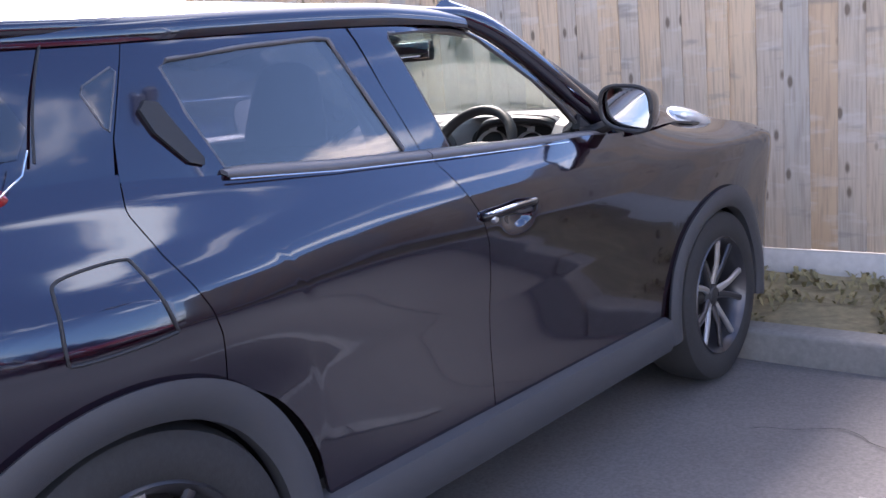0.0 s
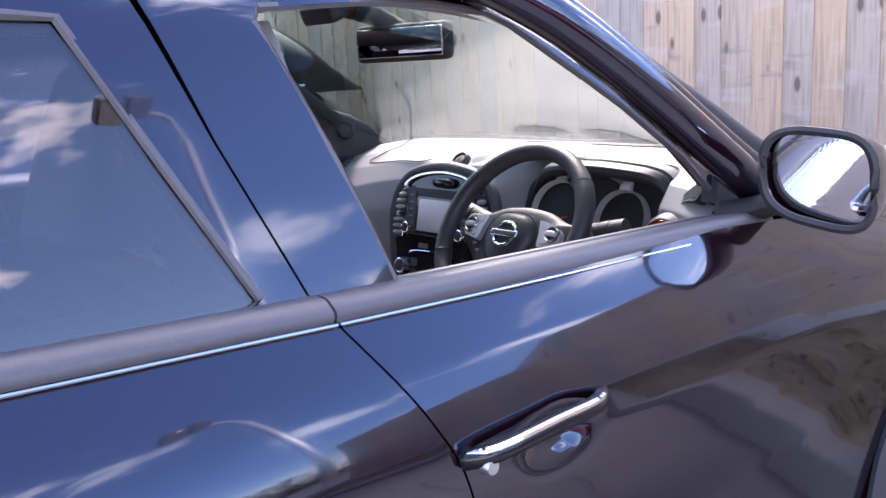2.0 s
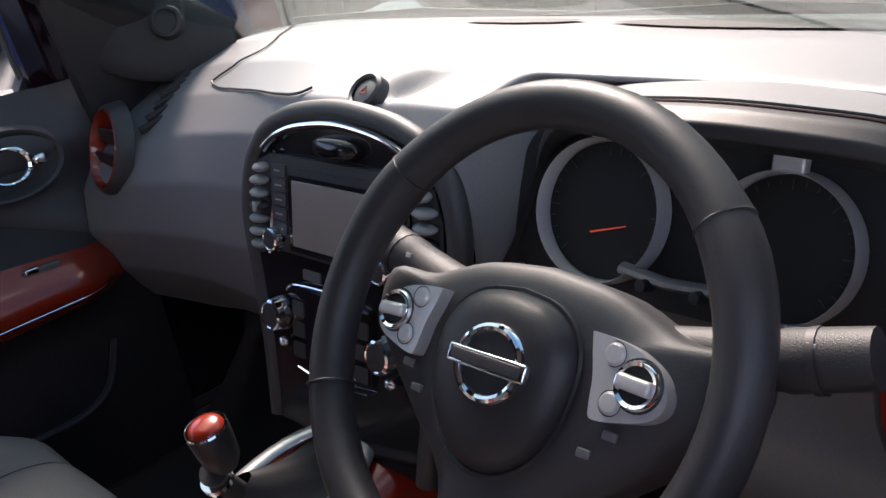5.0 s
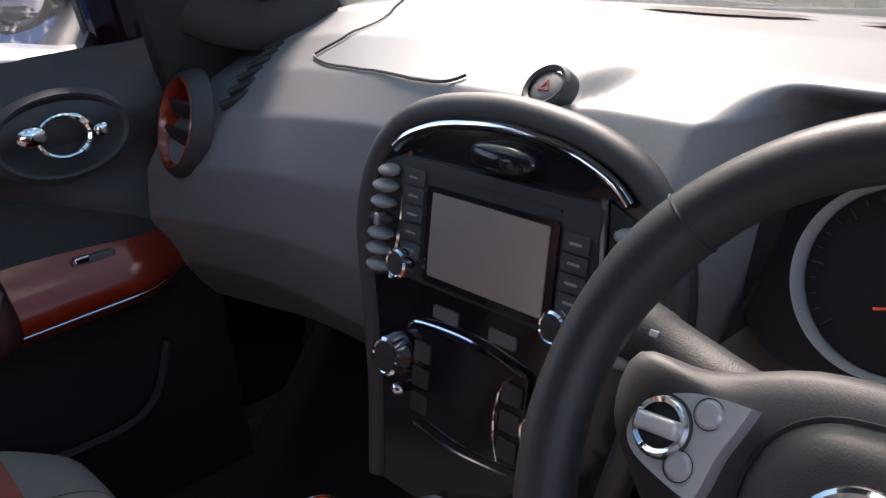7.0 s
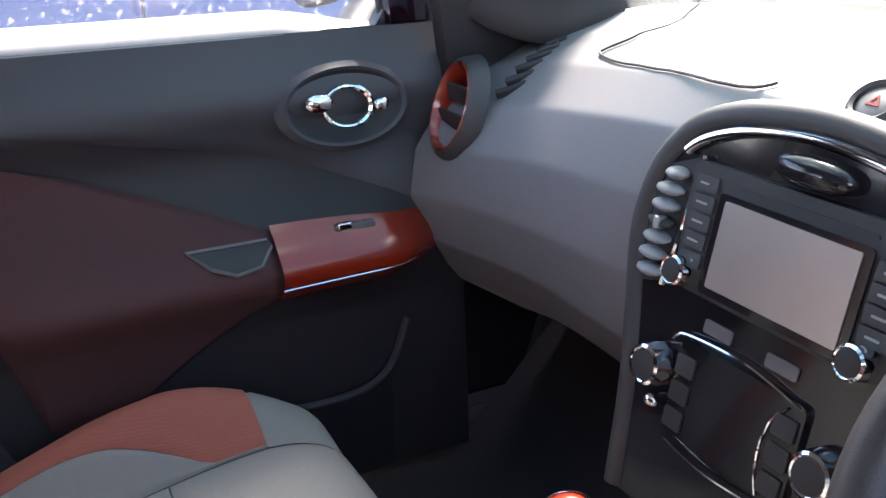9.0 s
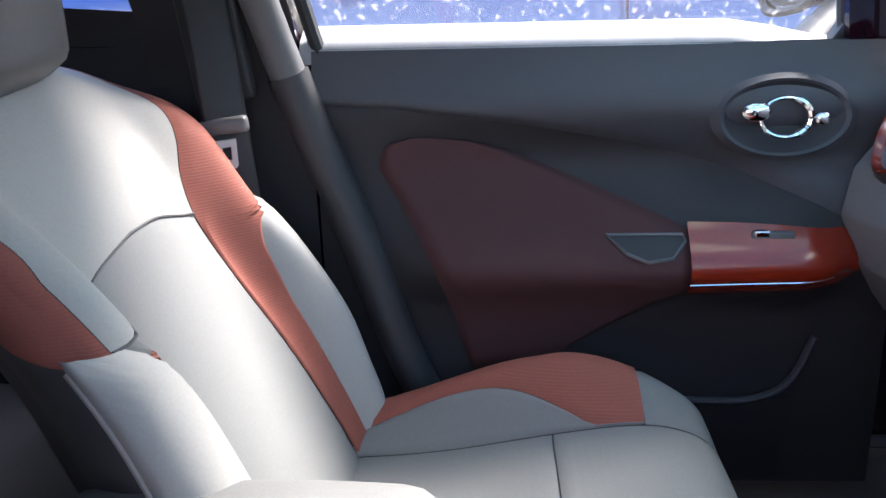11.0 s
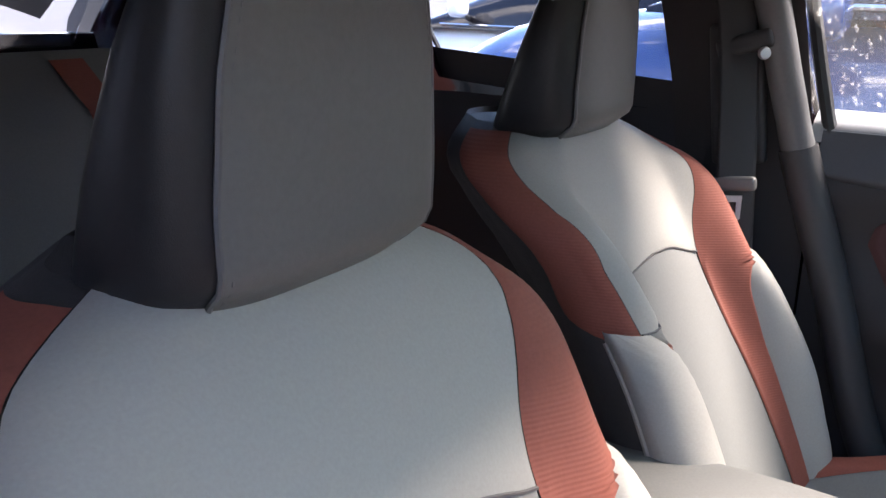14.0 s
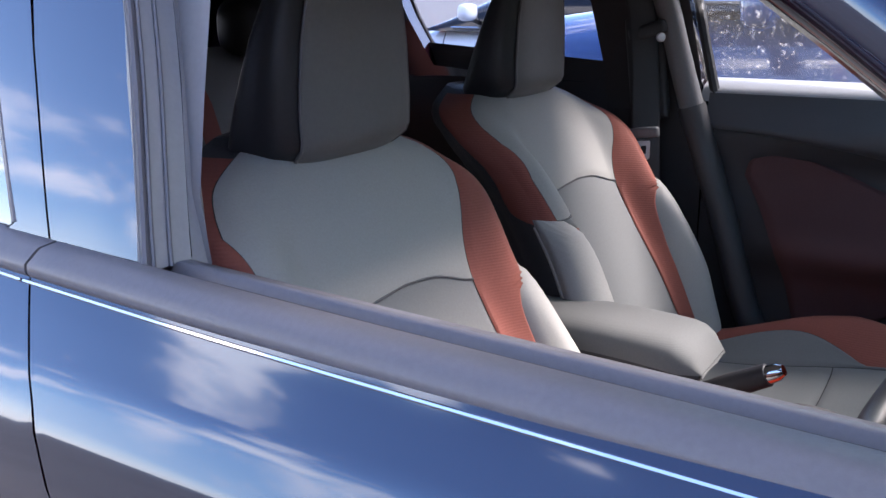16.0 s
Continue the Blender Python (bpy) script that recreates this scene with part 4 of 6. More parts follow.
# ---- inside the car: shell ----
floor_pan = lambda s, k: Vector((s * 0.74, -2.7 + 2.6 * k, 0.33 + 0.09 * math.exp(-(s / 0.16) ** 2) + (0.26 * ease(-0.45, -0.1, -2.7 + 2.6 * k))))
part("floor_carpet", grid_mesh(floor_pan, span(-1, 1, 31), span(0, 1, 24)), CARPET, car, "black carpeted car floor")
bulk = lambda s, k: Vector((s * 0.74, -0.12 + 0.04 * k, 0.45 + 0.60 * k))
part("bulkhead", grid_mesh(bulk, span(-1, 1, 5), span(0, 1, 4)), CARPET, car)


# ---- dashboard ----
D_SIDE = [(-0.05, 1.060), (-0.12, 1.080), (-0.22, 1.074), (-0.29, 1.050), (-0.345, 1.015), (-0.395, 0.965), (-0.43, 0.90), (-0.44, 0.82), (-0.42, 0.74), (-0.36, 0.66), (-0.24, 0.58), (-0.14, 0.54)]
D_MID = [(-0.05, 1.062), (-0.12, 1.084), (-0.25, 1.088), (-0.37, 1.083), (-0.445, 1.060), (-0.475, 1.02), (-0.485, 0.95), (-0.48, 0.86), (-0.45, 0.76), (-0.37, 0.66), (-0.24, 0.58), (-0.14, 0.54)]


def dash_point(x, s):
    i = min(int(s), len(D_MID) - 2)
    f = s - i
    k = ease(-0.60, -0.08, x)
    a = [D_SIDE[i][j] + (D_SIDE[i + 1][j] - D_SIDE[i][j]) * f for j in (0, 1)]
    b = [D_MID[i][j] + (D_MID[i + 1][j] - D_MID[i][j]) * f for j in (0, 1)]
    y, z = (a[j] + (b[j] - a[j]) * k for j in (0, 1))
    e = max(0.0, abs(x) - 0.40) / 0.30
    if x < 0:
        z -= 0.03 * e * e * ease(0.7, 1.0, z)
        y -= 0.050 * e * e * ease(2.0, 6.0, s)
    else:
        z -= 0.025 * e * e * ease(0.7, 1.0, z)
        y -= 0.045 * e * e * ease(2.0, 6.0, s)
    y -= 0.05 * e * e * (1 - ease(0, 2.5, s))
    well = ease(0.155, 0.205, x) * (1 - ease(0.545, 0.595, x))
    # scoop beside the hazard button
    if s < 6 and -0.03 < x < 0.16:
        along, across = (x - 0.012) * 0.72 + (y + 0.436) * 0.69, (x - 0.012) * -0.69 + (y + 0.436) * 0.72
        z -= 0.017 * ease(-0.005, 0.03, along) * (1 - ease(0.03, 0.12, along)) * math.exp(-(across / 0.021) ** 2)
    y += 0.115 * well * ease(3.0, 4.3, s) * (1 - ease(7.2, 9.0, s))
    return Vector((x, y, z))


dash = thing("dashboard", grid_mesh(lambda x, s: dash_point(x, s), span(-0.705, 0.705, 190), span(0, 10.999, 150)), DASH, "charcoal soft-touch dashboard with a silver-arched centre stack", "dashboard", sharp=0)


def dash_hit(x, y):
    """The dashboard's top at x, y."""
    s = min(span(0, 8, 400), key=lambda s: abs(dash_point(x, s).y - y))
    return dash_point(x, s)


# passenger airbag panel joint and grooves along the screen
seam = [(-0.58, -0.068), (-0.42, -0.249), (-0.42, -0.315), (-0.45, -0.336), (-0.45, -0.348), (-0.35, -0.386), (-0.19, -0.433), (-0.11, -0.444), (-0.09, -0.43)]
part("airbag_joint", tube([dash_hit(x, y) + Vector((0, -0.0015, 0.0022)) for x, y in smooth_line(seam, 6)], 0.0016, 5), BLACK, dash)
for x0, x1, y0, y1, bow in ((-0.10, 0.10, -0.155, -0.185, 0.0), (0.14, 0.52, -0.165, -0.215, 0.02)):
    slot = lambda s, k: dash_hit(x0 + (x1 - x0) * s, y0 + (y1 - y0) * (k - 0.5) * (1 - abs(2 * s - 1) ** 3) - 0.012 - bow * s) + Vector((0, 0, 0.0025))
    part("defroster_slot", grid_mesh(slot, span(0, 1, 24), span(0, 1, 4)), DASHDARK, dash, "dark demister slot")
# hazard button in its teardrop hollow
hz = dash_hit(0.012, -0.436)
m = frame_of(hz + Vector((0, 0, 0.004)), (0.0, -0.66, 0.75))
part("hazard_bezel", lathe([(0.016, 0.007), (0.019, 0.009), (0.0225, 0.006), (0.024, -0.006)], m, 30), DASHDARK, dash)
part("hazard_button", lathe([(0, 0.006), (0.012, 0.0058), (0.0158, 0.004), (0.017, -0.004)], m, 30), BRACKET, dash, "round hazard button with a red triangle")
tri = [(-0.006, -0.0045), (0.006, -0.0045), (0, 0.006)]
part("hazard_mark", slab([tri, [(a * 0.5, b * 0.5) for a, b in tri]], lambda a, b, d: m @ Vector((a, b, 0.0068 - d)), 0.001), REDGLOSS, dash, smooth=False)


# ---- centre stack ----
STACK = frame_of((0.0, -0.492, 0.98), (0, -0.979, 0.205))
st = lambda a, b, h=0.0: STACK @ Vector((a, b, h))
half = [(0.125, -0.30), (0.135, -0.21), (0.150, -0.14), (0.166, -0.07), (0.166, -0.03), (0.155, 0.008), (0.128, 0.040), (0.095, 0.056), (0.057, 0.065), (0.0, 0.070)]
arch = smooth_line(half + [(-a, b) for a, b in half[-2::-1]], 4)
stack = part("centre_console_panel", slab([arch], lambda a, b, d: st(a, b, -0.004 - d), 0.09), BLACKGLOSS, dash, "gloss black centre stack under a silver arch", smooth=False)
part("stack_surround", tube([st(a * 1.045, b * 1.02 + 0.006, -0.010) for a, b in arch], 0.013, 10, up=(0, -1, 0.2)), DASHDARK, stack, "soft charcoal surround")
top = [p for p in arch if p[1] > 0.028]
part("silver_arch", tube([st(a * 0.965, b - 0.006, 0.001) for a, b in top], 0.0048, 8, flat=0.8, up=(0, -1, 0.2)), CHROME, stack, "bright silver arch trim")


def flat_part(name, loop, h, depth, material, parent, label=""):
    return part(name, slab([loop], lambda a, b, d: st(a, b, h - d), depth), material, parent, label, smooth=False)


for sgn in (-1, 1):
    ven = [(0.112, 0.026), (0.148, 0.012), (0.160, -0.02), (0.161, -0.05), (0.154, -0.10), (0.126, -0.092), (0.118, -0.04)]
    vent = flat_part("centre_vent", [(sgn * a, b) for a, b in ven][::sgn], -0.002, 0.004, SEAL, stack, "tall air vent beside the radio")
    for k in range(7):
        b = 0.006 - 0.0152 * k
        mid = 0.138 + 0.001 * k - (0.003 if k in (0, 6) else 0)
        part("vent_slat", ball((0.0165 - (0.004 if k == 0 else 0), 0.0055, 0.010), STACK @ Matrix.Translation((sgn * mid, b, 0.002)) @ Matrix.Rotation(0.25, 4, "X"), 16, 8), PILLARGREY if k != 3 else BLACK, stack)
    part("vent_tab", rbox((0.006, 0.012, 0.012), STACK @ Matrix.Translation((sgn * 0.137, -0.04, 0.008)), 0.002), SILVER, stack)
    part("vent_edge", tube([st(sgn * a, b, 0.001) for a, b in smooth_line([(0.108, 0.028), (0.112, -0.01), (0.116, -0.05), (0.124, -0.094)], 5)], 0.003, 6), CHROME, stack)

unit = part("radio", slab([rounded(-0.110, -0.086, 0.110, 0.024, 0.008)], lambda a, b, d: st(a + 0.05 * (b + 0.03) * (1 if a > 0 else -1) * 0.6, b, 0.006 - d), 0.012), BLACK, stack, "black touch-screen radio with button columns", smooth=False)
flat_part("screen_frame", rounded(-0.074, -0.082, 0.076, 0.004, 0.004), 0.0085, 0.004, BLACKGLOSS, stack)
flat_part("screen", rounded(-0.066, -0.075, 0.068, -0.001, 0.002), 0.0098, 0.002, SCREEN, stack, "blank grey touch screen")
flat_part("disc_slot", rounded(-0.055, 0.0105, 0.075, 0.0135, 0.0014), 0.0072, 0.002, SEAL, stack)
for k in range(5):
    w = 0.009 if k else 0.006
    flat_part("radio_button", rounded(-0.104, 0.014 - 0.0165 * k - 0.0135, -0.079, 0.014 - 0.0165 * k, 0.002), 0.0085, 0.003, DASHDARK, stack)
    flat_part("button_mark", rounded(-0.099, 0.014 - 0.0165 * k - 0.008, -0.099 + 0.004 + w, 0.014 - 0.0165 * k - 0.0062, 0.0008), 0.0092, 0.001, MARK, stack)
    if k < 4:
        flat_part("radio_button", rounded(0.080, -0.002 - 0.0155 * k - 0.0135, 0.106, -0.002 - 0.0155 * k, 0.002), 0.0085, 0.003, DASHDARK, stack)
        flat_part("button_mark", rounded(0.087, -0.002 - 0.0155 * k - 0.008, 0.099, -0.002 - 0.0155 * k - 0.006, 0.0008), 0.0092, 0.001, MARK, stack)


def knob(a, b, r, h, face, ring, name="radio_knob"):
    mm = STACK @ Matrix.Translation((a, b, 0.006))
    k = part(name, lathe([(0, h), (r * 0.72, h), (r * 0.78, h * 0.98)], mm, 28), face, stack)
    part("knob_ring", lathe([(r * 0.78, h * 0.97), (r * 0.86, h * 1.03), (r, h * 0.92), (r * 1.03, h * 0.4), (r * 1.1, 0), (r * 1.1, -0.006)], mm, 28), ring, stack)


knob(-0.096, -0.071, 0.0135, 0.016, BLACK, CHROME)
knob(0.089, -0.074, 0.0135, 0.016, BLACK, CHROME)
knob(-0.104, -0.163, 0.0185, 0.014, BLACK, CHROME, "climate_knob")
knob(0.084, -0.166, 0.0185, 0.014, BLACK, CHROME, "climate_knob")
for a in (-0.099, 0.090):
    part("climate_button", ball((0.009, 0.006, 0.006), STACK @ Matrix.Translation((a, -0.197, 0.004)), 14, 8), CHROME, stack)
pill = part("clock_pod", ball((0.037, 0.0125, 0.012), STACK @ Matrix.Translation((0.006, 0.040, 0.002)), 26, 10, 0.8), BLACKGLOSS, stack, "gloss oval pod over the radio")
flat_part("climate_panel", rounded(-0.082, -0.215, 0.056, -0.128, 0.008), 0.001, 0.004, BLACKGLOSS, stack)
part("climate_line", tube([st(a, b, 0.002) for a, b in smooth_line([(-0.093, -0.133), (-0.083, -0.125), (-0.04, -0.121), (0.0, -0.122), (0.05, -0.131)], 5)], 0.0013, 5), CHROME, stack)
part("climate_line", tube([st(a, b, 0.002) for a, b in smooth_line([(0.040, -0.135), (0.026, -0.155), (0.024, -0.19), (0.032, -0.215)], 5)], 0.0012, 5), CHROME, stack)
part("climate_line", tube([st(a, b, 0.002) for a, b in smooth_line([(-0.075, -0.222), (-0.02, -0.228), (0.05, -0.222)], 5)], 0.0013, 5), CHROME, stack)
for a in (-0.05, 0.02):
    flat_part("panel_label", rounded(a - 0.016, -0.116, a + 0.016, -0.104, 0.002), -0.002, 0.003, BRACKET, stack)
for b in (-0.15, -0.175, -0.2):
    flat_part("climate_key", rounded(0.030, b - 0.010, 0.052, b + 0.008, 0.002), 0.003, 0.003, BLACK, stack)
    flat_part("climate_key", rounded(-0.082, b - 0.010, -0.060, b + 0.008, 0.002), 0.003, 0.003, BLACK, stack)


# ---- instruments ----
CL = frame_of((0.32, -0.425, 0.98), (0, -0.94, 0.34))
cluster = part("instrument_panel", slab([rounded(-0.135, -0.085, 0.235, 0.072, 0.05, 8)], lambda a, b, d: CL @ Vector((a, b, -0.018 - d)), 0.01), SEAL, dash, "twin silver-ringed instrument dials", smooth=False)
for cx, cy, r in ((-0.029, -0.008, 0.064), (0.139, -0.014, 0.060)):
    mm = CL @ Matrix.Translation((cx, cy, 0))
    part("dial_ring", lathe([(r * 0.965, -0.016), (r * 0.975, 0.004), (r, 0.007), (r * 1.022, 0.003), (r * 1.03, -0.014)], mm, 44), RING, cluster, "satin silver dial ring")
    part("dial_face", lathe([(0, -0.010), (r * 0.95, -0.010)], mm, 40), DIALBLACK, cluster)
    for k in range(25):
        a = radians(225 - 270 * k / 24)
        lo, hi = (0.76, 0.90) if k % 4 == 0 else (0.83, 0.90)
        part("dial_tick", tube([mm @ Vector((r * q * math.cos(a), r * q * math.sin(a), -0.009)) for q in (lo, hi)], 0.0006, 4), DIALMARK, cluster)
    part("dial_bracket", rbox((0.026, 0.020, 0.012), mm @ Matrix.Translation((0.0, r * 1.13, 0.0)), 0.003), RING, cluster)
mm = CL @ Matrix.Translation((-0.032, -0.008, 0))
part("dial_needle", tube([mm @ Vector(p) for p in ((-0.006, -0.020, -0.006), (0.030, -0.010, -0.006))], [0.0010, 0.0006], 5), NEEDLE, cluster, "lit red pointer")
part("dial_bridge", tube([CL @ Vector(p) for p in ((0.006, -0.052, 0.004), (0.05, -0.058, 0.004), (0.10, -0.056, 0.004))], 0.007, 8, flat=0.7), SILVER, cluster)
part("dial_bridge", tube([CL @ Vector(p) for p in smooth_line(((0.040, 0.080, 0.0), (0.062, 0.080, 0.002), (0.10, 0.071, 0.002), (0.132, 0.060, 0.002)), 5)], 0.0065, 8, flat=0.7), SILVER, cluster)
for a in (0.035, 0.085):
    part("trip_knob", lathe([(0, 0.016), (0.005, 0.015), (0.006, 0.0)], CL @ Matrix.Translation((a, -0.062, 0.004)), 12), BLACK, cluster)


HOOD = smooth_line([(0.205, 1.005), (0.215, 1.026), (0.232, 1.046), (0.257, 1.062), (0.30, 1.074), (0.36, 1.081), (0.435, 1.083), (0.51, 1.077), (0.548, 1.070), (0.571, 1.058), (0.584, 1.035), (0.590, 1.012)])
LIP = [(-0.452, -0.030), (-0.470, -0.026), (-0.481, -0.016), (-0.480, -0.006), (-0.466, 0.001), (-0.446, 0.0025), (-0.41, 0.001), (-0.36, -0.003), (-0.29, -0.010), (-0.22, -0.03)]


def cowl_fn(s, k):
    """Padded hood above the dials: s across, k from the front lip back over the top."""
    x = 0.205 + 0.385 * s
    i = min(int(k), len(LIP) - 2)
    f = k - i
    y, dz = (LIP[i][j] + (LIP[i + 1][j] - LIP[i][j]) * f for j in (0, 1))
    return Vector((x, y + 0.03 * (2 * s - 1) ** 2 + 0.045 * (1 - ease(0, 0.42, s)), lerp(HOOD, x) + dz))


ss = [0, 0.01, 0.025, 0.045] + span(0.07, 0.93, 36) + [0.955, 0.975, 0.99, 1.0]
part("cowl", grid_mesh(cowl_fn, ss, span(4.9, 9, 30)), DASH, cluster, "soft-touch top of the instrument hood", sharp=0)
part("cowl_lip", grid_mesh(cowl_fn, ss, span(0, 4.9, 30)), LEATHER, cluster, "padded black hood edge with dark red stitching", sharp=0)
part("cowl_under", grid_mesh(lambda s, k: cowl_fn(s, 0) + Vector((0, 0.12 * k, -0.008 * k)), ss, span(0, 1, 4)), BLACK, cluster)
part("cowl_joint", tube([cowl_fn(s, 4.9) + Vector((0, 0, 0.0004)) for s in ss], 0.0014, 5), SEAL, cluster)
part("cowl_stitch", tube([cowl_fn(s, 4.55) + Vector((0, 0, 0.0006)) for s in ss], 0.0011, 5), MAROON, cluster, "dark red stitching")
for s0 in (0.02, 0.98):
    cheek = lambda u, k: cowl_fn(s0, 2 * (1 - k) + 0.0) * (1 - k) + Vector((0.185 if s0 < 0.5 else 0.592, -0.46, 0.90)) * k + Vector((0, 0.10 * u, 0))
    part("cowl_side", grid_mesh(cheek, span(0, 1, 5), span(0, 1, 8)), DASHDARK, cluster)


# ---- round side vents with red rings, and the slotted demisters in the corners ----
def side_vent(side):
    x = -0.650 if side < 0 else 0.618
    n = (0.0, -0.95, 0.31) if side < 0 else (0, -0.985, 0.17)
    m = frame_of((x, -0.450 if side < 0 else -0.522, 0.944 if side < 0 else 0.932), n)
    v = part("side_vent", lathe([(0.050, -0.030), (0.053, 0.002), (0.056, 0.005), (0.061, 0.0), (0.068, -0.022)], m, 40, 0.84, 1.16), DASHDARK, dash, "round air vent with an orange-red ring")
    part("vent_ring", lathe([(0.040, -0.034), (0.046, -0.010), (0.050, 0.002), (0.053, 0.006), (0.055, 0.003)], m, 40, 0.84, 1.16), REDGLOSS, dash, "orange-red lacquered vent ring")
    part("vent_back", lathe([(0, -0.032), (0.046, -0.032)], m, 24, 0.86, 1.14), SEAL, dash)
    part("vent_flap", rbox((0.078, 0.026, 0.006), m @ Matrix.Translation((0.004 * side, 0.020, -0.010)) @ Matrix.Rotation(0.5, 4, "X"), 0.003), BLACK, dash)
    part("vent_flap", rbox((0.078, 0.026, 0.006), m @ Matrix.Translation((0.004 * side, -0.018, -0.010)) @ Matrix.Rotation(0.5, 4, "X"), 0.003), BLACK, dash)


side_vent(-1)
side_vent(1)
for k in range(6):
    c = dash_hit(-0.586 - 0.003 * k, -0.392 + 0.016 * k) + Vector((0, 0, 0.002))
    part("corner_demister", rbox((0.009, 0.045 - 0.003 * k, 0.012), frame_of(c, (0.2, -0.45, 0.87)) @ Matrix.Rotation(-0.5, 4, "Z"), 0.003), BLACK, dash)
tm = frame_of((-0.600, -0.318, 1.118), (0.75, -0.6, 0.28), (0, 1, 0))
part("sail_panel", ball((0.14, 0.075, 0.022), frame_of((-0.645, -0.33, 1.10), (0.85, -0.35, 0.25), (0, 1, -0.4)), 24, 12), DOORDARK, dash)
part("tweeter", lathe([(0, 0.008), (0.016, 0.007), (0.019, 0.010), (0.024, 0.008), (0.027, -0.01)], tm, 28), BLACK, dash, "small round tweeter")
# leaf-shaped demister grille at the driver's end: a rim, a dark well and five slats
leaf = frame_of((0.652, -0.478, 1.036), (-0.46, -0.70, 0.55), (0.88, -0.28, 0.38))
rim = smooth_line([(-0.047, -0.013), (-0.020, 0.006), (0.018, 0.021), (0.037, 0.022), (0.040, 0.012), (0.030, -0.010), (0.020, -0.018), (0.0, -0.012), (-0.025, -0.010), (-0.047, -0.013)], 5)[:-1]
grille = part("corner_grille", slab([rim], lambda a, b, d: leaf @ Vector((a, b, 0.001 - d)), 0.02), SEAL, dash, "leaf-shaped side demister grille", smooth=False)
part("grille_rim", tube([leaf @ Vector((a, b, 0.002)) for a, b in rim], 0.0016, 6, True), DASH, grille)
for k in range(5):
    b0 = -0.011 + 0.0062 * k
    ends = (max(-0.040, -0.034 + 0.0130 * (k - 1)), min(0.037, 0.024 + 0.006 * k))
    part("grille_slat", tube([leaf @ Vector((a, b0 + 0.10 * (a + 0.01), 0.0022)) for a in span(*ends, 6)], 0.0012, 6), DASH, grille)


# ---- steering wheel ----
WH = frame_of((0.388, -0.665, 0.98), (0, -math.cos(radians(35)), math.sin(radians(35))))
wh = lambda a, b, h=0.0: WH @ Vector((a, b, h))
RIM = 0.1625
rim_pts = [wh(RIM * math.cos(a), RIM * math.sin(a)) for a in (2 * math.pi * k / 72 for k in range(72))]
steering = thing("steering_wheel", tube(rim_pts, [0.0165 + 0.0018 * (math.exp(-((k / 72 * 360 - 150) / 14) ** 2) + math.exp(-((k / 72 * 360 - 30) / 14) ** 2)) for k in range(72)], 16, True, 1.05, up=WH.to_3x3().col[2]), LEATHER, "black leather steering wheel with silver switch panels", "steering wheel", sharp=0)
for deg in (38, 142, 205, -25):
    a = radians(deg)
    ring = [wh((RIM + 0.0178 * math.cos(q)) * math.cos(a), (RIM + 0.0178 * math.cos(q)) * math.sin(a), 0.0182 * math.sin(q)) for q in (2 * math.pi * k / 20 for k in range(20))]
    part("rim_seam", tube(ring, 0.0011, 5, True, up=(1, 0, 0)), SEAL, steering)
hub = smooth_line([(0.0, 0.058), (0.036, 0.052), (0.060, 0.032), (0.067, 0.0), (0.058, -0.042), (0.034, -0.072), (0.0, -0.084), (-0.034, -0.072), (-0.058, -0.042), (-0.067, 0.0), (-0.060, 0.032), (-0.036, 0.052), (0.0, 0.058)], 4)[:-1]
hub = [(a * 0.87 - 0.004, b * 0.87) for a, b in hub]


def pad(loop, h0, h1, steps=(1.0, 0.97, 0.9, 0.75, 0.5, 0.2)):
    """A cushion over the outline loop in the wheel's frame."""
    bm = bmesh.new()
    n = len(loop)
    rows = [[bm.verts.new(wh(a, b, h0 - 0.03)) for a, b in loop]]
    for k in steps:
        h = h0 + (h1 - h0) * math.sqrt(max(0, 1 - k ** 4))
        rows.append([bm.verts.new(wh(a * k, b * k, h)) for a, b in loop])
    for r, q in zip(rows, rows[1:]):
        for i in range(n):
            bm.faces.new((r[i], r[(i + 1) % n], q[(i + 1) % n], q[i]))
    bm.faces.new(rows[-1])
    return bm


body_loop = smooth_line([(0.0, 0.064), (0.055, 0.058), (0.105, 0.040), (0.15, 0.036), (0.152, 0.0), (0.125, -0.030), (0.088, -0.062), (0.045, -0.10), (0.030, -0.148), (-0.030, -0.148), (-0.045, -0.10), (-0.088, -0.062), (-0.125, -0.030), (-0.152, 0.0), (-0.15, 0.036), (-0.105, 0.040), (-0.055, 0.058), (0.0, 0.064)], 4)[:-1]
part("spokes", pad([(a, b - 0.006) for a, b in body_loop], -0.034, -0.014), DASHDARK, steering, "dark wheel centre with three spokes", sharp=0)
part("airbag_pad", pad([(a, b - 0.014) for a, b in hub], -0.016, 0.007), LEATHER, steering, "round black airbag pad", sharp=0)
part("pad_groove", tube([wh(a * 1.01, b * 1.01 - 0.014, -0.012) for a, b in hub], 0.002, 5, True, up=(0, 0, 1)), SEAL, steering)
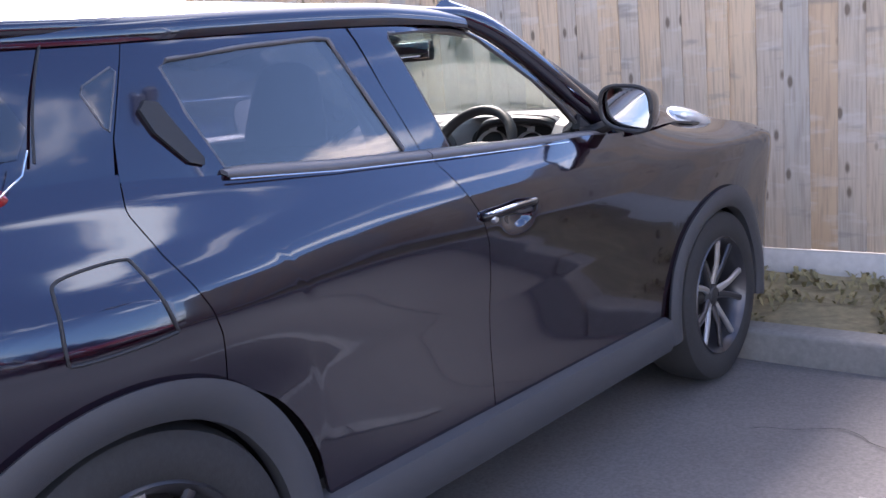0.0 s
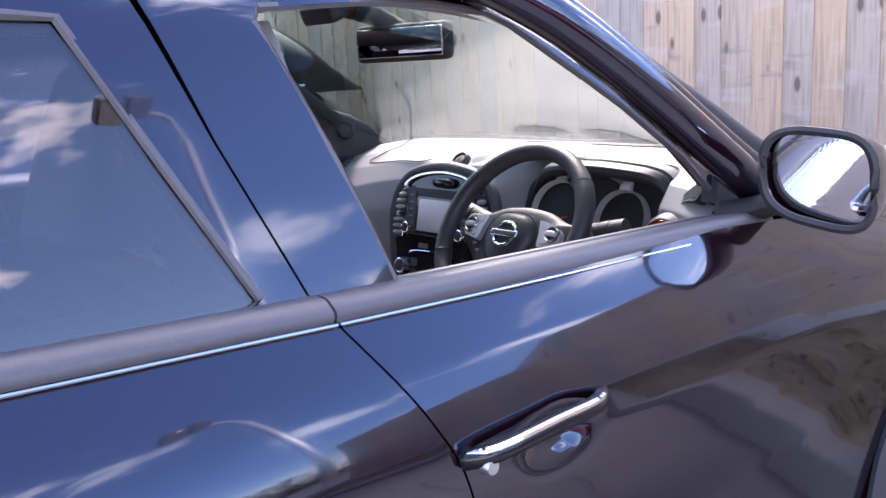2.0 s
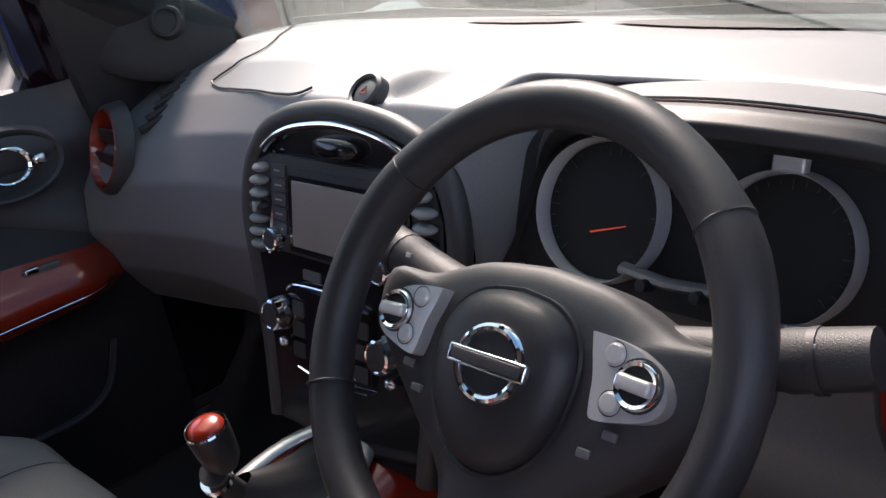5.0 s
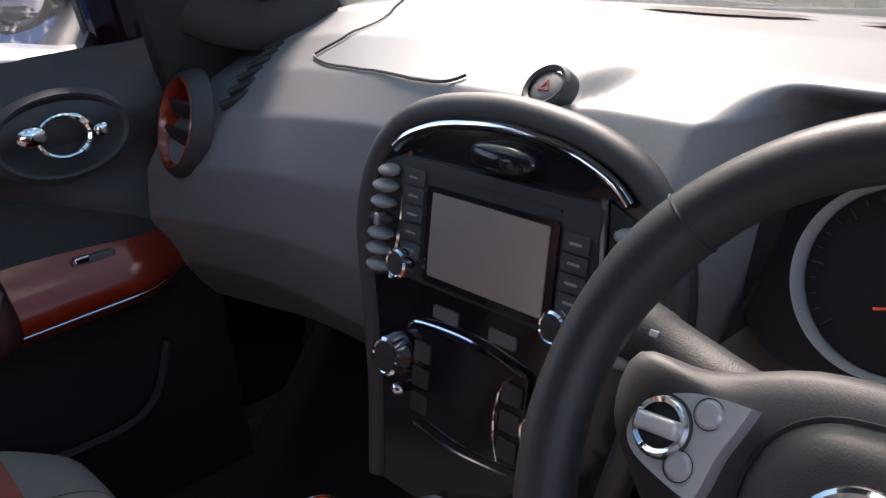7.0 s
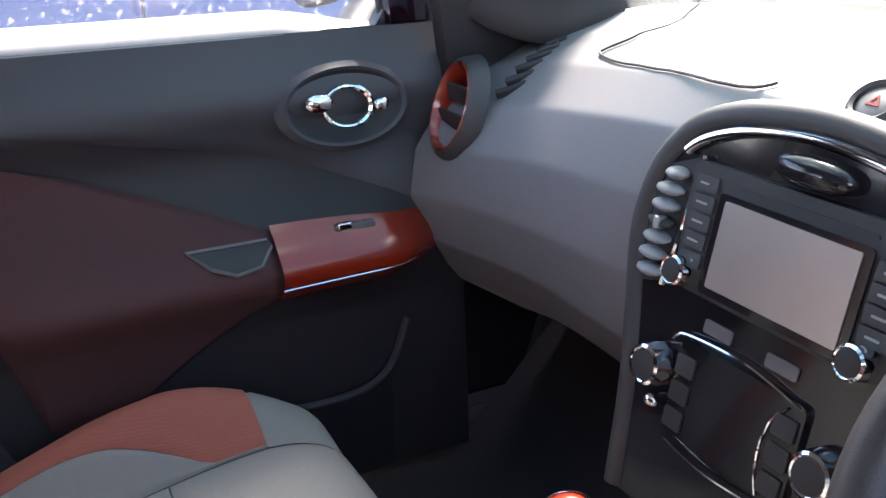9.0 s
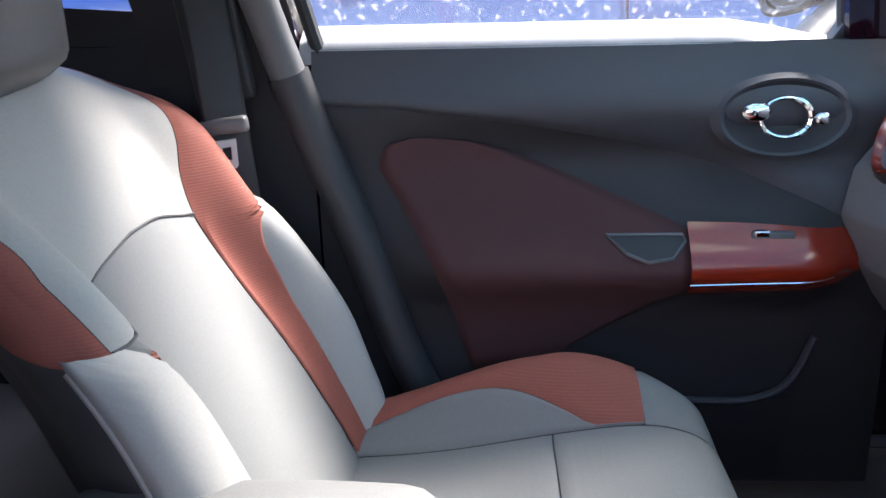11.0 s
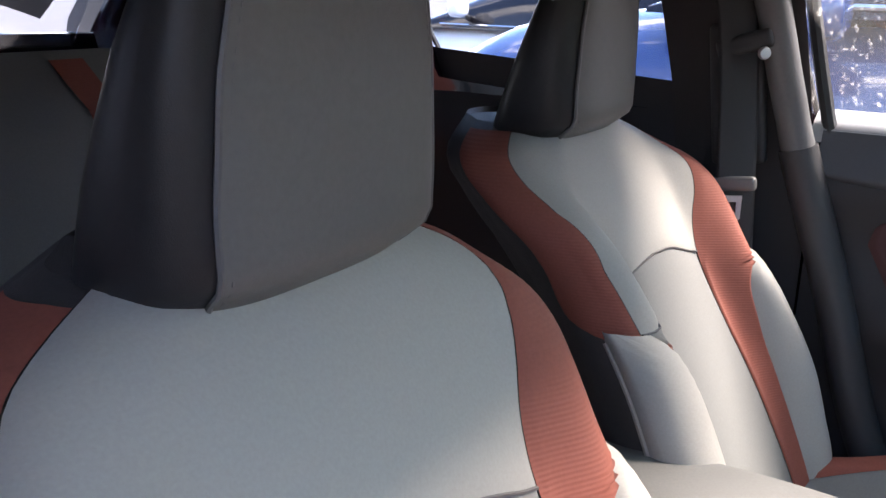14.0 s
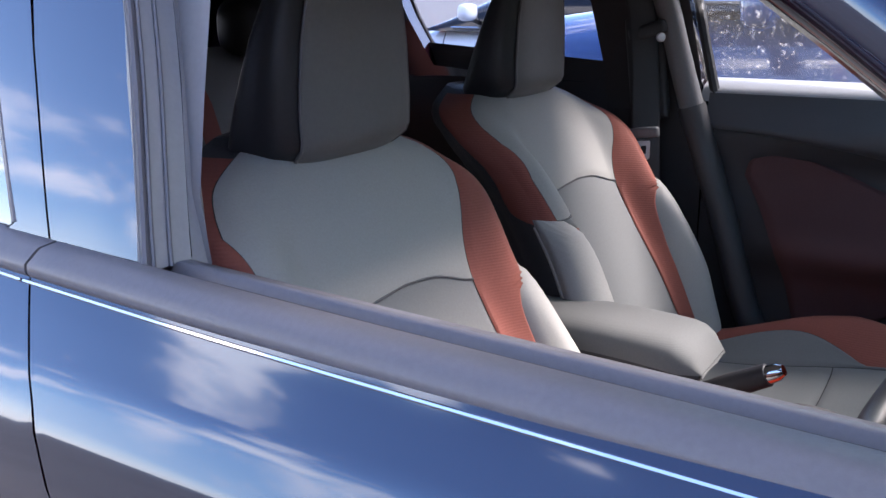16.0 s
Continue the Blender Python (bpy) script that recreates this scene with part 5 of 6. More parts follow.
# plain ring badge with a bar
part("badge_ring", tube([wh(0.0255 * math.cos(a), 0.0235 * math.sin(a) - 0.015, 0.0085) for a in (2 * math.pi * k / 32 for k in range(32))], 0.0032, 8, True, up=WH.to_3x3().col[2]), CHROME, steering, "chrome ring badge")
part("badge_bar", rbox((0.066, 0.0125, 0.006), WH @ Matrix.Translation((0, -0.015, 0.010)), 0.002), CHROME, steering)
part("badge_bar_face", rbox((0.058, 0.008, 0.003), WH @ Matrix.Translation((0, -0.015, 0.0125)), 0.001), BLACK, steering)
for s in (-1, 1):
    q = 1.0 if s < 0 else 0.95
    lp = [(0.066, 0.0235), (0.085, 0.0222), (0.102, 0.0185), (0.117, 0.0105), (0.1245, 0.0), (0.1245, -0.011), (0.116, -0.019), (0.098, -0.0245), (0.081, -0.0275), (0.0768, -0.022), (0.0742, -0.004), (0.0692, 0.012)]
    panel = part("switch_panel", slab([smooth_line([(s * a * q, b) for a, b in lp] + [(s * lp[0][0] * q, lp[0][1])], 4)[:-1]], lambda a, b, d: wh(a, b, -0.004 - 0.08 * (abs(a) - 0.09) - d), 0.012), SWITCH, steering, "satin silver switch panel", smooth=False)
    part("dial_well", lathe([(0, 0.0006), (0.0165, 0.0006)], WH @ Matrix.Translation((s * 0.106 * q, -0.0005, -0.0045)), 26), BLACK, panel)
    part("switch_dial", lathe([(0.0115, 0.004), (0.0138, 0.0052), (0.0150, 0.003), (0.0152, -0.004)], WH @ Matrix.Translation((s * 0.106 * q, -0.0005, -0.0045)), 26), CHROME, panel)
    part("switch_bar", rbox((0.024, 0.0095, 0.009), WH @ Matrix.Translation((s * 0.106 * q, -0.0005, 0.0)) @ Matrix.Rotation(-0.05 * s, 4, "Z"), 0.003), SWITCH, panel)
    for a, b in ((0.085, 0.0135), (0.0905, -0.0150)):
        part("switch_button", lathe([(0, 0.0030), (0.0055, 0.0026), (0.0070, 0.0010), (0.0074, -0.003)], WH @ Matrix.Translation((s * a * q, b, -0.0040)), 20), SWITCH, panel)
        part("button_gap", lathe([(0.0074, 0.0004), (0.0080, 0.0006)], WH @ Matrix.Translation((s * a * q, b, -0.0036)), 20), SEAL, panel)
    for k in range(2):
        part("lower_button", rbox((0.010, 0.006, 0.004), WH @ Matrix.Translation((s * (0.087 - 0.014 * k), -0.034 - 0.015 * k, -0.012)), 0.0015), BRACKET, steering)
part("column_shroud", tube([wh(0, -0.01, -0.035), wh(0, -0.015, -0.10), wh(0, -0.02, -0.24)], [0.075, 0.07, 0.07], 18, flat=0.75, up=WH.to_3x3().col[1]), BLACK, steering)
for s, name in ((-1, "indicator_stalk"), (1, "wiper_stalk")):
    p = [wh(s * 0.06, 0.02, -0.055), wh(s * 0.12, 0.030, -0.06), wh(s * 0.155, 0.038, -0.062), wh(s * 0.158, 0.0385, -0.062), wh(s * 0.205, 0.052, -0.062)]
    stalk = part(name, tube(p, [0.016, 0.0185, 0.0185, 0.0195, 0.0180], 16), BLACK, steering, "black column stalk with printed marks")
    part("stalk_collar", tube([wh(s * 0.172, 0.042, -0.062), wh(s * 0.177, 0.0435, -0.062)], 0.0202, 16), SEAL, steering)
    for k in range(3):
        part("stalk_mark", rbox((0.006, 0.004, 0.002), WH @ Matrix.Translation((s * (0.13 + 0.022 * k), 0.036 + 0.006 * k, -0.0445)), 0.0005), MARK, steering)


# ---- gear lever, console, hand brake, arm rest ----
def console_fn(s, k):
    y = -0.90 + 0.48 * k
    zt = lerp([(-1.16, 0.50), (-0.95, 0.535), (-0.84, 0.575), (-0.76, 0.632), (-0.66, 0.660), (-0.54, 0.690), (-0.46, 0.72), (-0.40, 0.70)], y)
    w = lerp([(-1.16, 0.115), (-0.9, 0.12), (-0.78, 0.105), (-0.65, 0.112), (-0.5, 0.12), (-0.4, 0.125)], y)
    a = math.pi * s
    c, q = math.cos(a), math.sin(a)
    return Vector((-w * math.copysign(abs(c) ** 0.45, c), y, 0.34 + (zt - 0.34) * abs(q) ** 0.35))


console = thing("centre_console", grid_mesh(console_fn, span(0, 1, 33), span(0, 1, 34)), REDGLOSS, "glossy orange-red centre console with gear lever and hand brake", "car console", sharp=0)
tray = lambda s, k: console_fn(s, -0.62 + 0.62 * k) + Vector((0, 0, -0.004))
part("console_tray", grid_mesh(tray, span(0, 1, 33), span(0, 1, 16)), BLACK, console, "black rear part of the console", sharp=0)
GE = frame_of((0.0, -0.645, 0.672), (0, -0.20, 1))
ge = lambda a, b, h=0.0: GE @ Vector((a, b, h))
egg = [(x * (1.0 + 0.10 * (y / 0.11)), y) for x, y in ovals(0.066, 0.118, 36)]
part("lever_surround", tube([ge(a, b, 0.004) for a, b in egg], 0.011, 10, True, 0.55), SILVER, console, "silver ring round the gear lever")


def boot(a, k):
    r = 1 - 0.80 * k ** 0.7
    crease = 1 + 0.05 * math.sin(9 * a + 5 * k) * (1 - k)
    base = Vector((0.058 * r * crease * math.cos(a), 0.106 * r * crease * math.sin(a) - 0.035 * k, 0.055 * k))
    return GE @ base


part("lever_boot", grid_mesh(boot, [2 * math.pi * i / 32 for i in range(32)], span(0, 1, 12), True), LEATHER, console, "creased black gear lever boot")
part("gear_lever", tube([ge(0.0, -0.035, 0.045), ge(0.018, -0.05, 0.09), ge(0.026, -0.055, 0.105)], [0.013, 0.011, 0.014], 14), BLACK, console)
part("lever_ring", tube([ge(0.018, -0.052, 0.086), ge(0.019, -0.053, 0.092)], 0.0165, 16), CHROME, console)
kn = frame_of((0.030, -0.708, 0.775), (0.06, -0.22, 1))
part("gear_knob", lathe([(0.012, -0.01), (0.018, 0.0), (0.0205, 0.02), (0.0215, 0.038), (0.020, 0.044)], kn, 28), LEATHER, console, "black gear knob with an orange-red cap")
part("knob_cap", lathe([(0, 0.050), (0.010, 0.0495), (0.016, 0.047), (0.0185, 0.043)], kn, 28), REDGLOSS, console, "glossy orange-red cap")
part("knob_stitch", lathe([(0.0205, 0.0415), (0.0218, 0.043), (0.0205, 0.0448)], kn, 28), CHROME, console)
for yy in (-0.90, -1.02):
    mm = frame_of((0.04, yy, 0.548 if yy > -0.95 else 0.53), (0, -0.1, 1))
    part("cup_holder", lathe([(0.038, 0.0), (0.040, 0.012), (0.045, 0.012), (0.047, 0.0)], mm, 30), REDGLOSS, console)
    part("cup_bottom", lathe([(0, 0.002), (0.038, 0.002)], mm, 24), SEAL, console)
hb = [(-0.03, -1.14, 0.60), (-0.026, -1.04, 0.664), (-0.023, -0.985, 0.696), (-0.020, -0.932, 0.726)]
brake = part("hand_brake", tube(hb, [0.014, 0.016, 0.019, 0.017], 14), LEATHER, console, "black hand brake lever with a chrome button")
part("brake_button", tube([(-0.020, -0.932, 0.726), (-0.0195, -0.918, 0.734), (-0.019, -0.911, 0.738)], [0.014, 0.0125, 0.008], 14), CHROME, console)


def arm(s, k):
    """Soft arm rest: rounded section along its length."""
    a = 2 * math.pi * s
    c, q = math.cos(a), math.sin(a)
    f = 1 - ease(0.86, 1.0, k) * 0.35 - (0.999 - k < 0) * 0.6
    hx = 0.082 * math.copysign(abs(c) ** 0.55, c) * (0.9 + 0.1 * k) * (1 - 0.25 * ease(0.9, 1, k))
    hz = 0.044 * math.copysign(abs(q) ** 0.6, q) * f
    return Vector((-0.058 + hx, -1.36 + 0.335 * k, 0.708 + 0.010 * math.sin(math.pi * k) + hz))


rest = thing("arm_rest", grid_mesh(arm, [i / 32 for i in range(32)], span(0, 1, 22), True), SEATBLACK, "padded arm rest with grey cloth top between the front seats", "arm rest", sharp=0)
part("arm_rest_top", grid_mesh(lambda s, k: arm(s, k) + Vector((0, 0.004 * k, 0.004)), span(0.0, 0.5, 17), span(0, 1, 22)), ARMCLOTH, rest, "mid grey cloth cover", sharp=0)
part("arm_rest_nose", grid_mesh(lambda s, k: arm(0.5 * s, 1.0) * (1 - k) + Vector((-0.058, -1.018, 0.712)) * k + Vector((0, 0.004, 0.003)), span(0, 1, 17), span(0, 1, 4)), ARMCLOTH, rest)
part("arm_rest_seam", tube([arm(s, 1.0) + Vector((0, 0.004, 0)) for s in span(0.0, 0.5, 12)], 0.0018, 5), BRACKET, rest)


# ---- seats ----
def soft(table):
    return smooth_line(table, 6)


SEAT_X = {1: 0.374, -1: -0.354}
HEAD_X = {1: 0.354, -1: -0.342}
SEAT_Y = {1: 0.09, -1: 0.0}
S_MID = soft([(0.46, -1.165), (0.52, -1.180), (0.60, -1.210), (0.70, -1.258), (0.80, -1.318), (0.885, -1.372), (0.95, -1.408), (1.0, -1.437), (1.04, -1.465), (1.07, -1.492), (1.09, -1.515)])
WING = soft([(0.46, 0.028), (0.60, 0.034), (0.70, 0.050), (0.80, 0.062), (0.86, 0.064), (0.90, 0.062), (0.94, 0.058), (0.978, 0.050), (1.009, 0.030), (1.034, -0.004), (1.06, -0.020), (1.09, -0.02)])
EDGE = soft([(0.46, 0.230), (0.52, 0.25), (0.6, 0.260), (0.68, 0.262), (0.74, 0.256), (0.8, 0.244), (0.86, 0.235), (0.9, 0.235), (0.95, 0.243), (0.985, 0.248), (1.01, 0.243), (1.035, 0.222), (1.055, 0.198), (1.072, 0.154), (1.085, 0.107)])
BAND_IN = soft([(0.46, 0.164), (0.6, 0.157), (0.69, 0.154), (0.74, 0.151), (0.79, 0.148), (0.84, 0.149), (0.885, 0.154), (0.93, 0.168), (0.97, 0.188), (1.005, 0.204), (1.03, 0.206), (1.05, 0.192), (1.07, 0.154), (1.085, 0.108)])
BAND_OUT = soft([(0.46, 0.182), (0.6, 0.190), (0.69, 0.190), (0.76, 0.187), (0.82, 0.186), (0.85, 0.192), (0.87, 0.205), (0.889, 0.225)])
SEAM = soft([(0.0, 0.912), (0.4, 0.907), (0.65, 0.898), (0.85, 0.889), (1.0, 0.884)])
BACK_DEEP = 0.135
WING_K = {1: 0.45, -1: 1.0}


def back_front(side, q, z, out=0.0):
    """A point on a seat back at height z: q from -1 to 1 runs over its front, on to 2 (or -2) round the side to the rear."""
    a, s = min(abs(q), 1.0), max(0.0, abs(q) - 1.0)
    sg = 1 if q > 0 else -1
    w = lerp(EDGE, z)
    r = min(0.030, 0.3 * w)
    a0 = 1 - r / w
    fall = r * (1 - math.sqrt(max(0.0, 1 - ((a - a0) / (1 - a0)) ** 2))) if a > a0 else 0.0
    hollow = -0.010 * (1 - a * a) * math.exp(-((z - 0.70) / 0.16) ** 2)
    y = lerp(S_MID, z) + WING_K[side] * lerp(WING, z) * ease(0.60, 0.88, a) - fall + hollow
    deep = BACK_DEEP - 0.05 * ease(0.98, 1.085, z)
    y -= s * deep
    flank = 0.010 * math.sin(math.pi * min(1, s * 1.3)) - 0.05 * s * s
    n = math.pi / 2 * (0.0 if a < a0 else (a - a0) / (1 - a0))
    return Vector((SEAT_X[side] + sg * (a * w + flank + out * math.sin(n)), y + SEAT_Y[side] + out * math.cos(n), z + out * 0.2))


def patch(side, qa, qb, z0, z1, nu, nz, out, edge=0.004):
    """A cloth panel between the lines qa(z) and qb(z), plump in its middle."""
    def fn(s, k):
        z = z0 + (z1 - z0) * k
        q = qa(z) + (qb(z) - qa(z)) * s
        e = min(s, 1 - s, k * 2.0 if z0 > 0.5 else 1, (1 - k) * 2.0)
        return back_front(side, q, z, out - edge * (1 - ease(0, 0.06, e)))
    return grid_mesh(fn, span(0, 1, nu), span(0, 1, nz))


def front_seat(side):
    cx, dy = SEAT_X[side], SEAT_Y[side]
    us = span(-2, 2, 97) + [None] * 9
    def shell(i, z):
        if us[i] is not None:
            return back_front(side, us[i], z)
        b = (i - 96) / 10
        p, p2 = back_front(side, 2, z), back_front(side, -2, z)
        return p + (p2 - p) * b + Vector((0, -0.02 * math.sin(math.pi * b), 0))
    zs = span(0.46, 1.0, 30) + [1.015, 1.03, 1.045, 1.058, 1.07, 1.08, 1.085]
    seat = thing("front_seat", grid_mesh(shell, list(range(len(us))), zs, True), SEATBLACK, "driver's seat in pale grey cloth with burnt orange bands" if side > 0 else "passenger seat in pale grey cloth with burnt orange bands", "car seat", "front seats", sharp=0)
    cap = grid_mesh(lambda s, k: back_front(side, -1.99 + 3.98 * s, 1.085) * (1 - k) + Vector((cx, lerp(S_MID, 1.085) + dy - 0.045, 1.092)) * k, span(0, 1, 40), span(0, 1, 4))
    part("backrest_top", cap, SEATBLACK, seat)
    wide = 0.232 if side > 0 else 0.236
    lean = lambda z, sg: (wide - lerp(BAND_IN, z)) * ease(0.850, 0.882, z) * (1 - ease(1.05, 1.085, z)) if sg > 0 else (-0.014 if side > 0 else -0.004) * (1 - ease(1.0, 1.04, z))
    qi, qo = (lambda z, sg: min(0.97, (lerp(BAND_IN, z) + lean(z, sg)) / lerp(EDGE, z))), (lambda z: lerp(BAND_OUT, z) / lerp(EDGE, z))
    # upper pale panel with arched lower edge, and the darker inset below it
    def upper(s, k):
        u0 = -1 + 2 * s
        zl = lerp(SEAM, abs(u0))
        z = zl + 0.0008 + (1.0845 - zl) * k
        e = min(s * 2, (1 - s) * 2, k, 1)
        return back_front(side, u0 * (qi(z, u0) - 0.0012), z, 0.0085 - 0.0025 * (1 - ease(0, 0.05, e)))
    part("backrest_upper", grid_mesh(upper, span(0, 1, 49), span(0, 1, 30)), FABRIC, seat, "pale grey cloth upper panel", sharp=0)
    def lower(s, k):
        u0 = -1 + 2 * s
        zt = lerp(SEAM, abs(u0))
        z = 0.47 + (zt - 0.0008 - 0.47) * k
        e = min(s * 2, (1 - s) * 2, (1 - k))
        return back_front(side, u0 * (qi(z, u0) - 0.0012), z, 0.0075 - 0.0025 * (1 - ease(0, 0.05, e)))
    part("backrest_inset", grid_mesh(lower, span(0, 1, 49), span(0, 1, 30)), FABRIC2, seat, "mid grey cloth lower inset", sharp=0)
    part("panel_seam", tube([lower(s, 1.0) + Vector((0, 0.0015, 0.0008)) for s in span(0.0, 1.0, 40)], 0.0016, 5), BRACKET, seat)
    for sg in (-1, 1):
        # the band: narrow between cushion and roll, above the roll it turns right over the wing to the flank
        wrap = lambda z: max(min(qo(z), 0.97), qi(z, sg) + 0.02) + (1.42 - 0.10 * ease(0.90, 0.95, z) + 0.14 * ease(0.96, 1.02, z) - min(qo(z), 0.97)) * ease(0.862, 0.892, z)
        part("backrest_band", patch(side, lambda z: sg * (qi(z, sg) + 0.0012), lambda z: sg * wrap(z), 0.47, 1.078, 46, 110, 0.0090, 0.0025), ORANGE, seat, "burnt orange ribbed cloth band turning over the shoulder", sharp=0)
        # pale roll along the side, turning over its outer edge
        def roll(s, k):
            z = 0.47 + 0.414 * k
            q = qo(z) + 0.003 + (1.16 - qo(z)) * s
            plump = 0.014 * math.sin(math.pi * s) * ease(0, 0.3, k)
            return back_front(side, sg * q, z, 0.0085 + plump - 0.004 * (1 - ease(0, 0.08, min(s, (1 - k) * 2))))
        part("backrest_bolster", grid_mesh(roll, span(0, 1, 25), span(0, 1, 34)), FABRIC, seat, "pale grey side bolster roll", sharp=0)
        part("bolster_piping", tube([roll(1.0, k) for k in span(0, 0.97, 24)], 0.0035, 6, up=(0, 1, 0)), FABRIC, seat)
    # head restraint: grey face, dark sides narrowing to the top
    hy, hx = -1.448 + dy, HEAD_X[side]
    broad, low = (1.13, 1.056) if side > 0 else (1.05, 1.062)
    def head(a, k):
        z = low + (1.304 - low) * k
        w = broad * lerp([(0, 0.088), (0.03, 0.105), (0.08, 0.118), (0.14, 0.123), (0.3, 0.125), (0.6, 0.118), (0.85, 0.102), (0.94, 0.086), (0.98, 0.064), (1, 0.04)], k)
        f = hy - 0.036 * (1 - ease(0, 0.15, k)) - 0.030 * ease(0.86, 1.0, k) - 0.006 * k
        b = hy - 0.142 + 0.090 * k + 0.018 * (1 - ease(0, 0.12, k))
        c, q = math.cos(a), math.sin(a)
        px = math.copysign(abs(c) ** 0.42, c) * w * (1.0 - 0.10 * max(0.0, q))
        mid, half = (f + b) / 2, (f - b) / 2
        py = mid + math.copysign(abs(q) ** 0.55, q) * half - 0.008 * (px / 0.13) ** 2 * (1 if q > 0 else 0)
        return Vector((hx + px, py, z - 0.08 * max(0.0, (f - py)) * (1 - k)))
    hs = [0, 0.02, 0.05, 0.09, 0.14, 0.22, 0.35, 0.5, 0.65, 0.78, 0.86, 0.91, 0.95, 0.98, 1.0]
    rest_head = part("head_restraint", grid_mesh(head, [2 * math.pi * i / 72 for i in range(72)], hs, True), LEATHER, seat, "dark leatherette head restraint", sharp=0)
    face = lambda s, k: head(math.pi * (0.27 + 0.46 * s), 0.035 + 0.945 * k) + Vector((0, 0.004, 0))
    part("head_face", grid_mesh(face, span(0, 1, 40), span(0, 1, 24)), HEADCLOTH, rest_head, "grey front panel of the head restraint", sharp=0)
    for s in (0.0, 1.0):
        part("head_seam", tube([face(s, k) + Vector((0, -0.001, 0)) for k in span(0.0, 1.0, 24)], 0.0022, 6, up=(0, 1, 0)), BRACKET, rest_head)
        for i in range(30):
            p, p2 = face(s, (i + 0.2) / 30), face(s, (i + 0.65) / 30)
            sh = Vector((0.006 if s else -0.006, 0.0016, 0))
            part("stitch", tube([p + sh, p2 + sh], 0.0008, 4), BRACKET, rest_head)
    part("head_base", grid_mesh(lambda s, k: head(2 * math.pi * s, 0.0) * (1 - k) + Vector((hx, hy - 0.06, 1.066)) * k, span(0, 1, 33), span(0, 1, 3)), LEATHER, rest_head)
    part("head_crown", grid_mesh(lambda s, k: head(2 * math.pi * s, 1.0) * (1 - k) + Vector((hx, hy - 0.045, 1.308)) * k, span(0, 1, 33), span(0, 1, 3)), LEATHER, rest_head)
    for sg in (-0.055, 0.055):
        part("head_post", tube([(hx + sg, hy - 0.07, 1.03), (hx + sg, hy - 0.06, 1.10)], 0.006, 10), CHROME, rest_head)
    # cushion
    C_TOP = soft([(-1.27, 0.530), (-1.18, 0.520), (-1.05, 0.528), (-0.92, 0.550), (-0.80, 0.570), (-0.73, 0.568), (-0.695, 0.546), (-0.68, 0.50)])
    ccx, sink = cx, 0.035 if side > 0 else 0.0
    def cushion(u, k, out=0.0):
        y = -1.27 + 0.59 * k
        w = 0.272 * (1 - 0.10 * ease(0.82, 1, k) - 0.10 * (1 - ease(0, 0.2, k)))
        a = abs(u)
        z = lerp(C_TOP, y) - sink + 0.082 * ease(0.50, 0.84, a) * (1 - 0.85 * ease(0.62, 0.98, k)) * (0.35 + 0.65 * ease(0.05, 0.55, k)) - 0.09 * ease(0.86, 1, a) ** 2
        return Vector((ccx + u * w, y - 0.012 * a * a * k + out * 0.2 + dy, z + out))
    base = part("seat_cushion", grid_mesh(lambda u, k: cushion(u, k), span(-1, 1, 49), span(0, 1, 40)), SEATBLACK, seat, "cloth seat cushion", sharp=0)
    side_fn = lambda u, k: cushion(u, 1.0) * (1 - k) + Vector((ccx + u * 0.235, -0.70 + dy, 0.36)) * k
    part("cushion_front", grid_mesh(side_fn, span(-1, 1, 20), span(0, 1, 6)), SEATBLACK, seat)
    for sg in (-1, 1):
        part("cushion_side", grid_mesh(lambda k, j: cushion(sg, k) * (1 - j) + Vector((ccx + sg * 0.245, -1.27 + 0.57 * k + dy, 0.36)) * j, span(0, 1, 20), span(0, 1, 5)), BLACK, seat)
    # centre panels, grey crescents inside the bolsters, orange outer sides
    for k0, k1 in ((0.02, 0.610), (0.614, 0.99)):
        mid = lambda s, k: cushion((-1 + 2 * s) * 0.568, k0 + (k1 - k0) * k, 0.007 - 0.004 * (1 - ease(0, 0.04, min(s, 1 - s, k, 1 - k))))
        part("cushion_panel", grid_mesh(mid, span(0, 1, 36), span(0, 1, 26)), FABRIC2, seat, "mid grey cloth cushion panel", sharp=0)
    arc = lambda k: 0.575 + 0.20 * math.sin(math.pi * min(1, max(0, (k - 0.04) / 0.80))) ** 0.8
    for sg in (-1, 1):
        band = lambda s, k: cushion(sg * (arc(k * 0.97 + 0.02) + 0.001 + (0.985 - arc(k * 0.97 + 0.02)) * s), 0.02 + 0.80 * k, 0.0085 - 0.005 * (1 - ease(0, 0.06, min(s, 1 - s))))
        # inner sides go charcoal in place of the shade under the arm rest
        part("cushion_band", grid_mesh(band, span(0, 1, 18), span(0, 1, 30)), ORANGE if sg == side else SEATBLACK, seat, "burnt orange cushion side" if sg == side else "inner cushion side darkened for arm rest shade", sharp=0)
        grey = lambda s, k: cushion(sg * (0.571 + (arc(k * 0.97 + 0.02) - 0.572) * s), 0.02 + 0.80 * k, 0.0075 - 0.004 * (1 - ease(0, 0.1, min(s, 1 - s))))
        part("cushion_bolster", grid_mesh(grey, span(0, 1, 12), span(0, 1, 30)), FABRIC2, seat, "grey inner side of the cushion", sharp=0)
        tip = lambda s, k: cushion(sg * (0.571 + 0.41 * s), 0.823 + 0.165 * k, 0.007 - 0.003 * (1 - ease(0, 0.1, min(s, 1 - s, k))))
        part("cushion_corner", grid_mesh(tip, span(0, 1, 14), span(0, 1, 12)), FABRIC2, seat, sharp=0)
    # belt receiver beside the cushion
    return seat


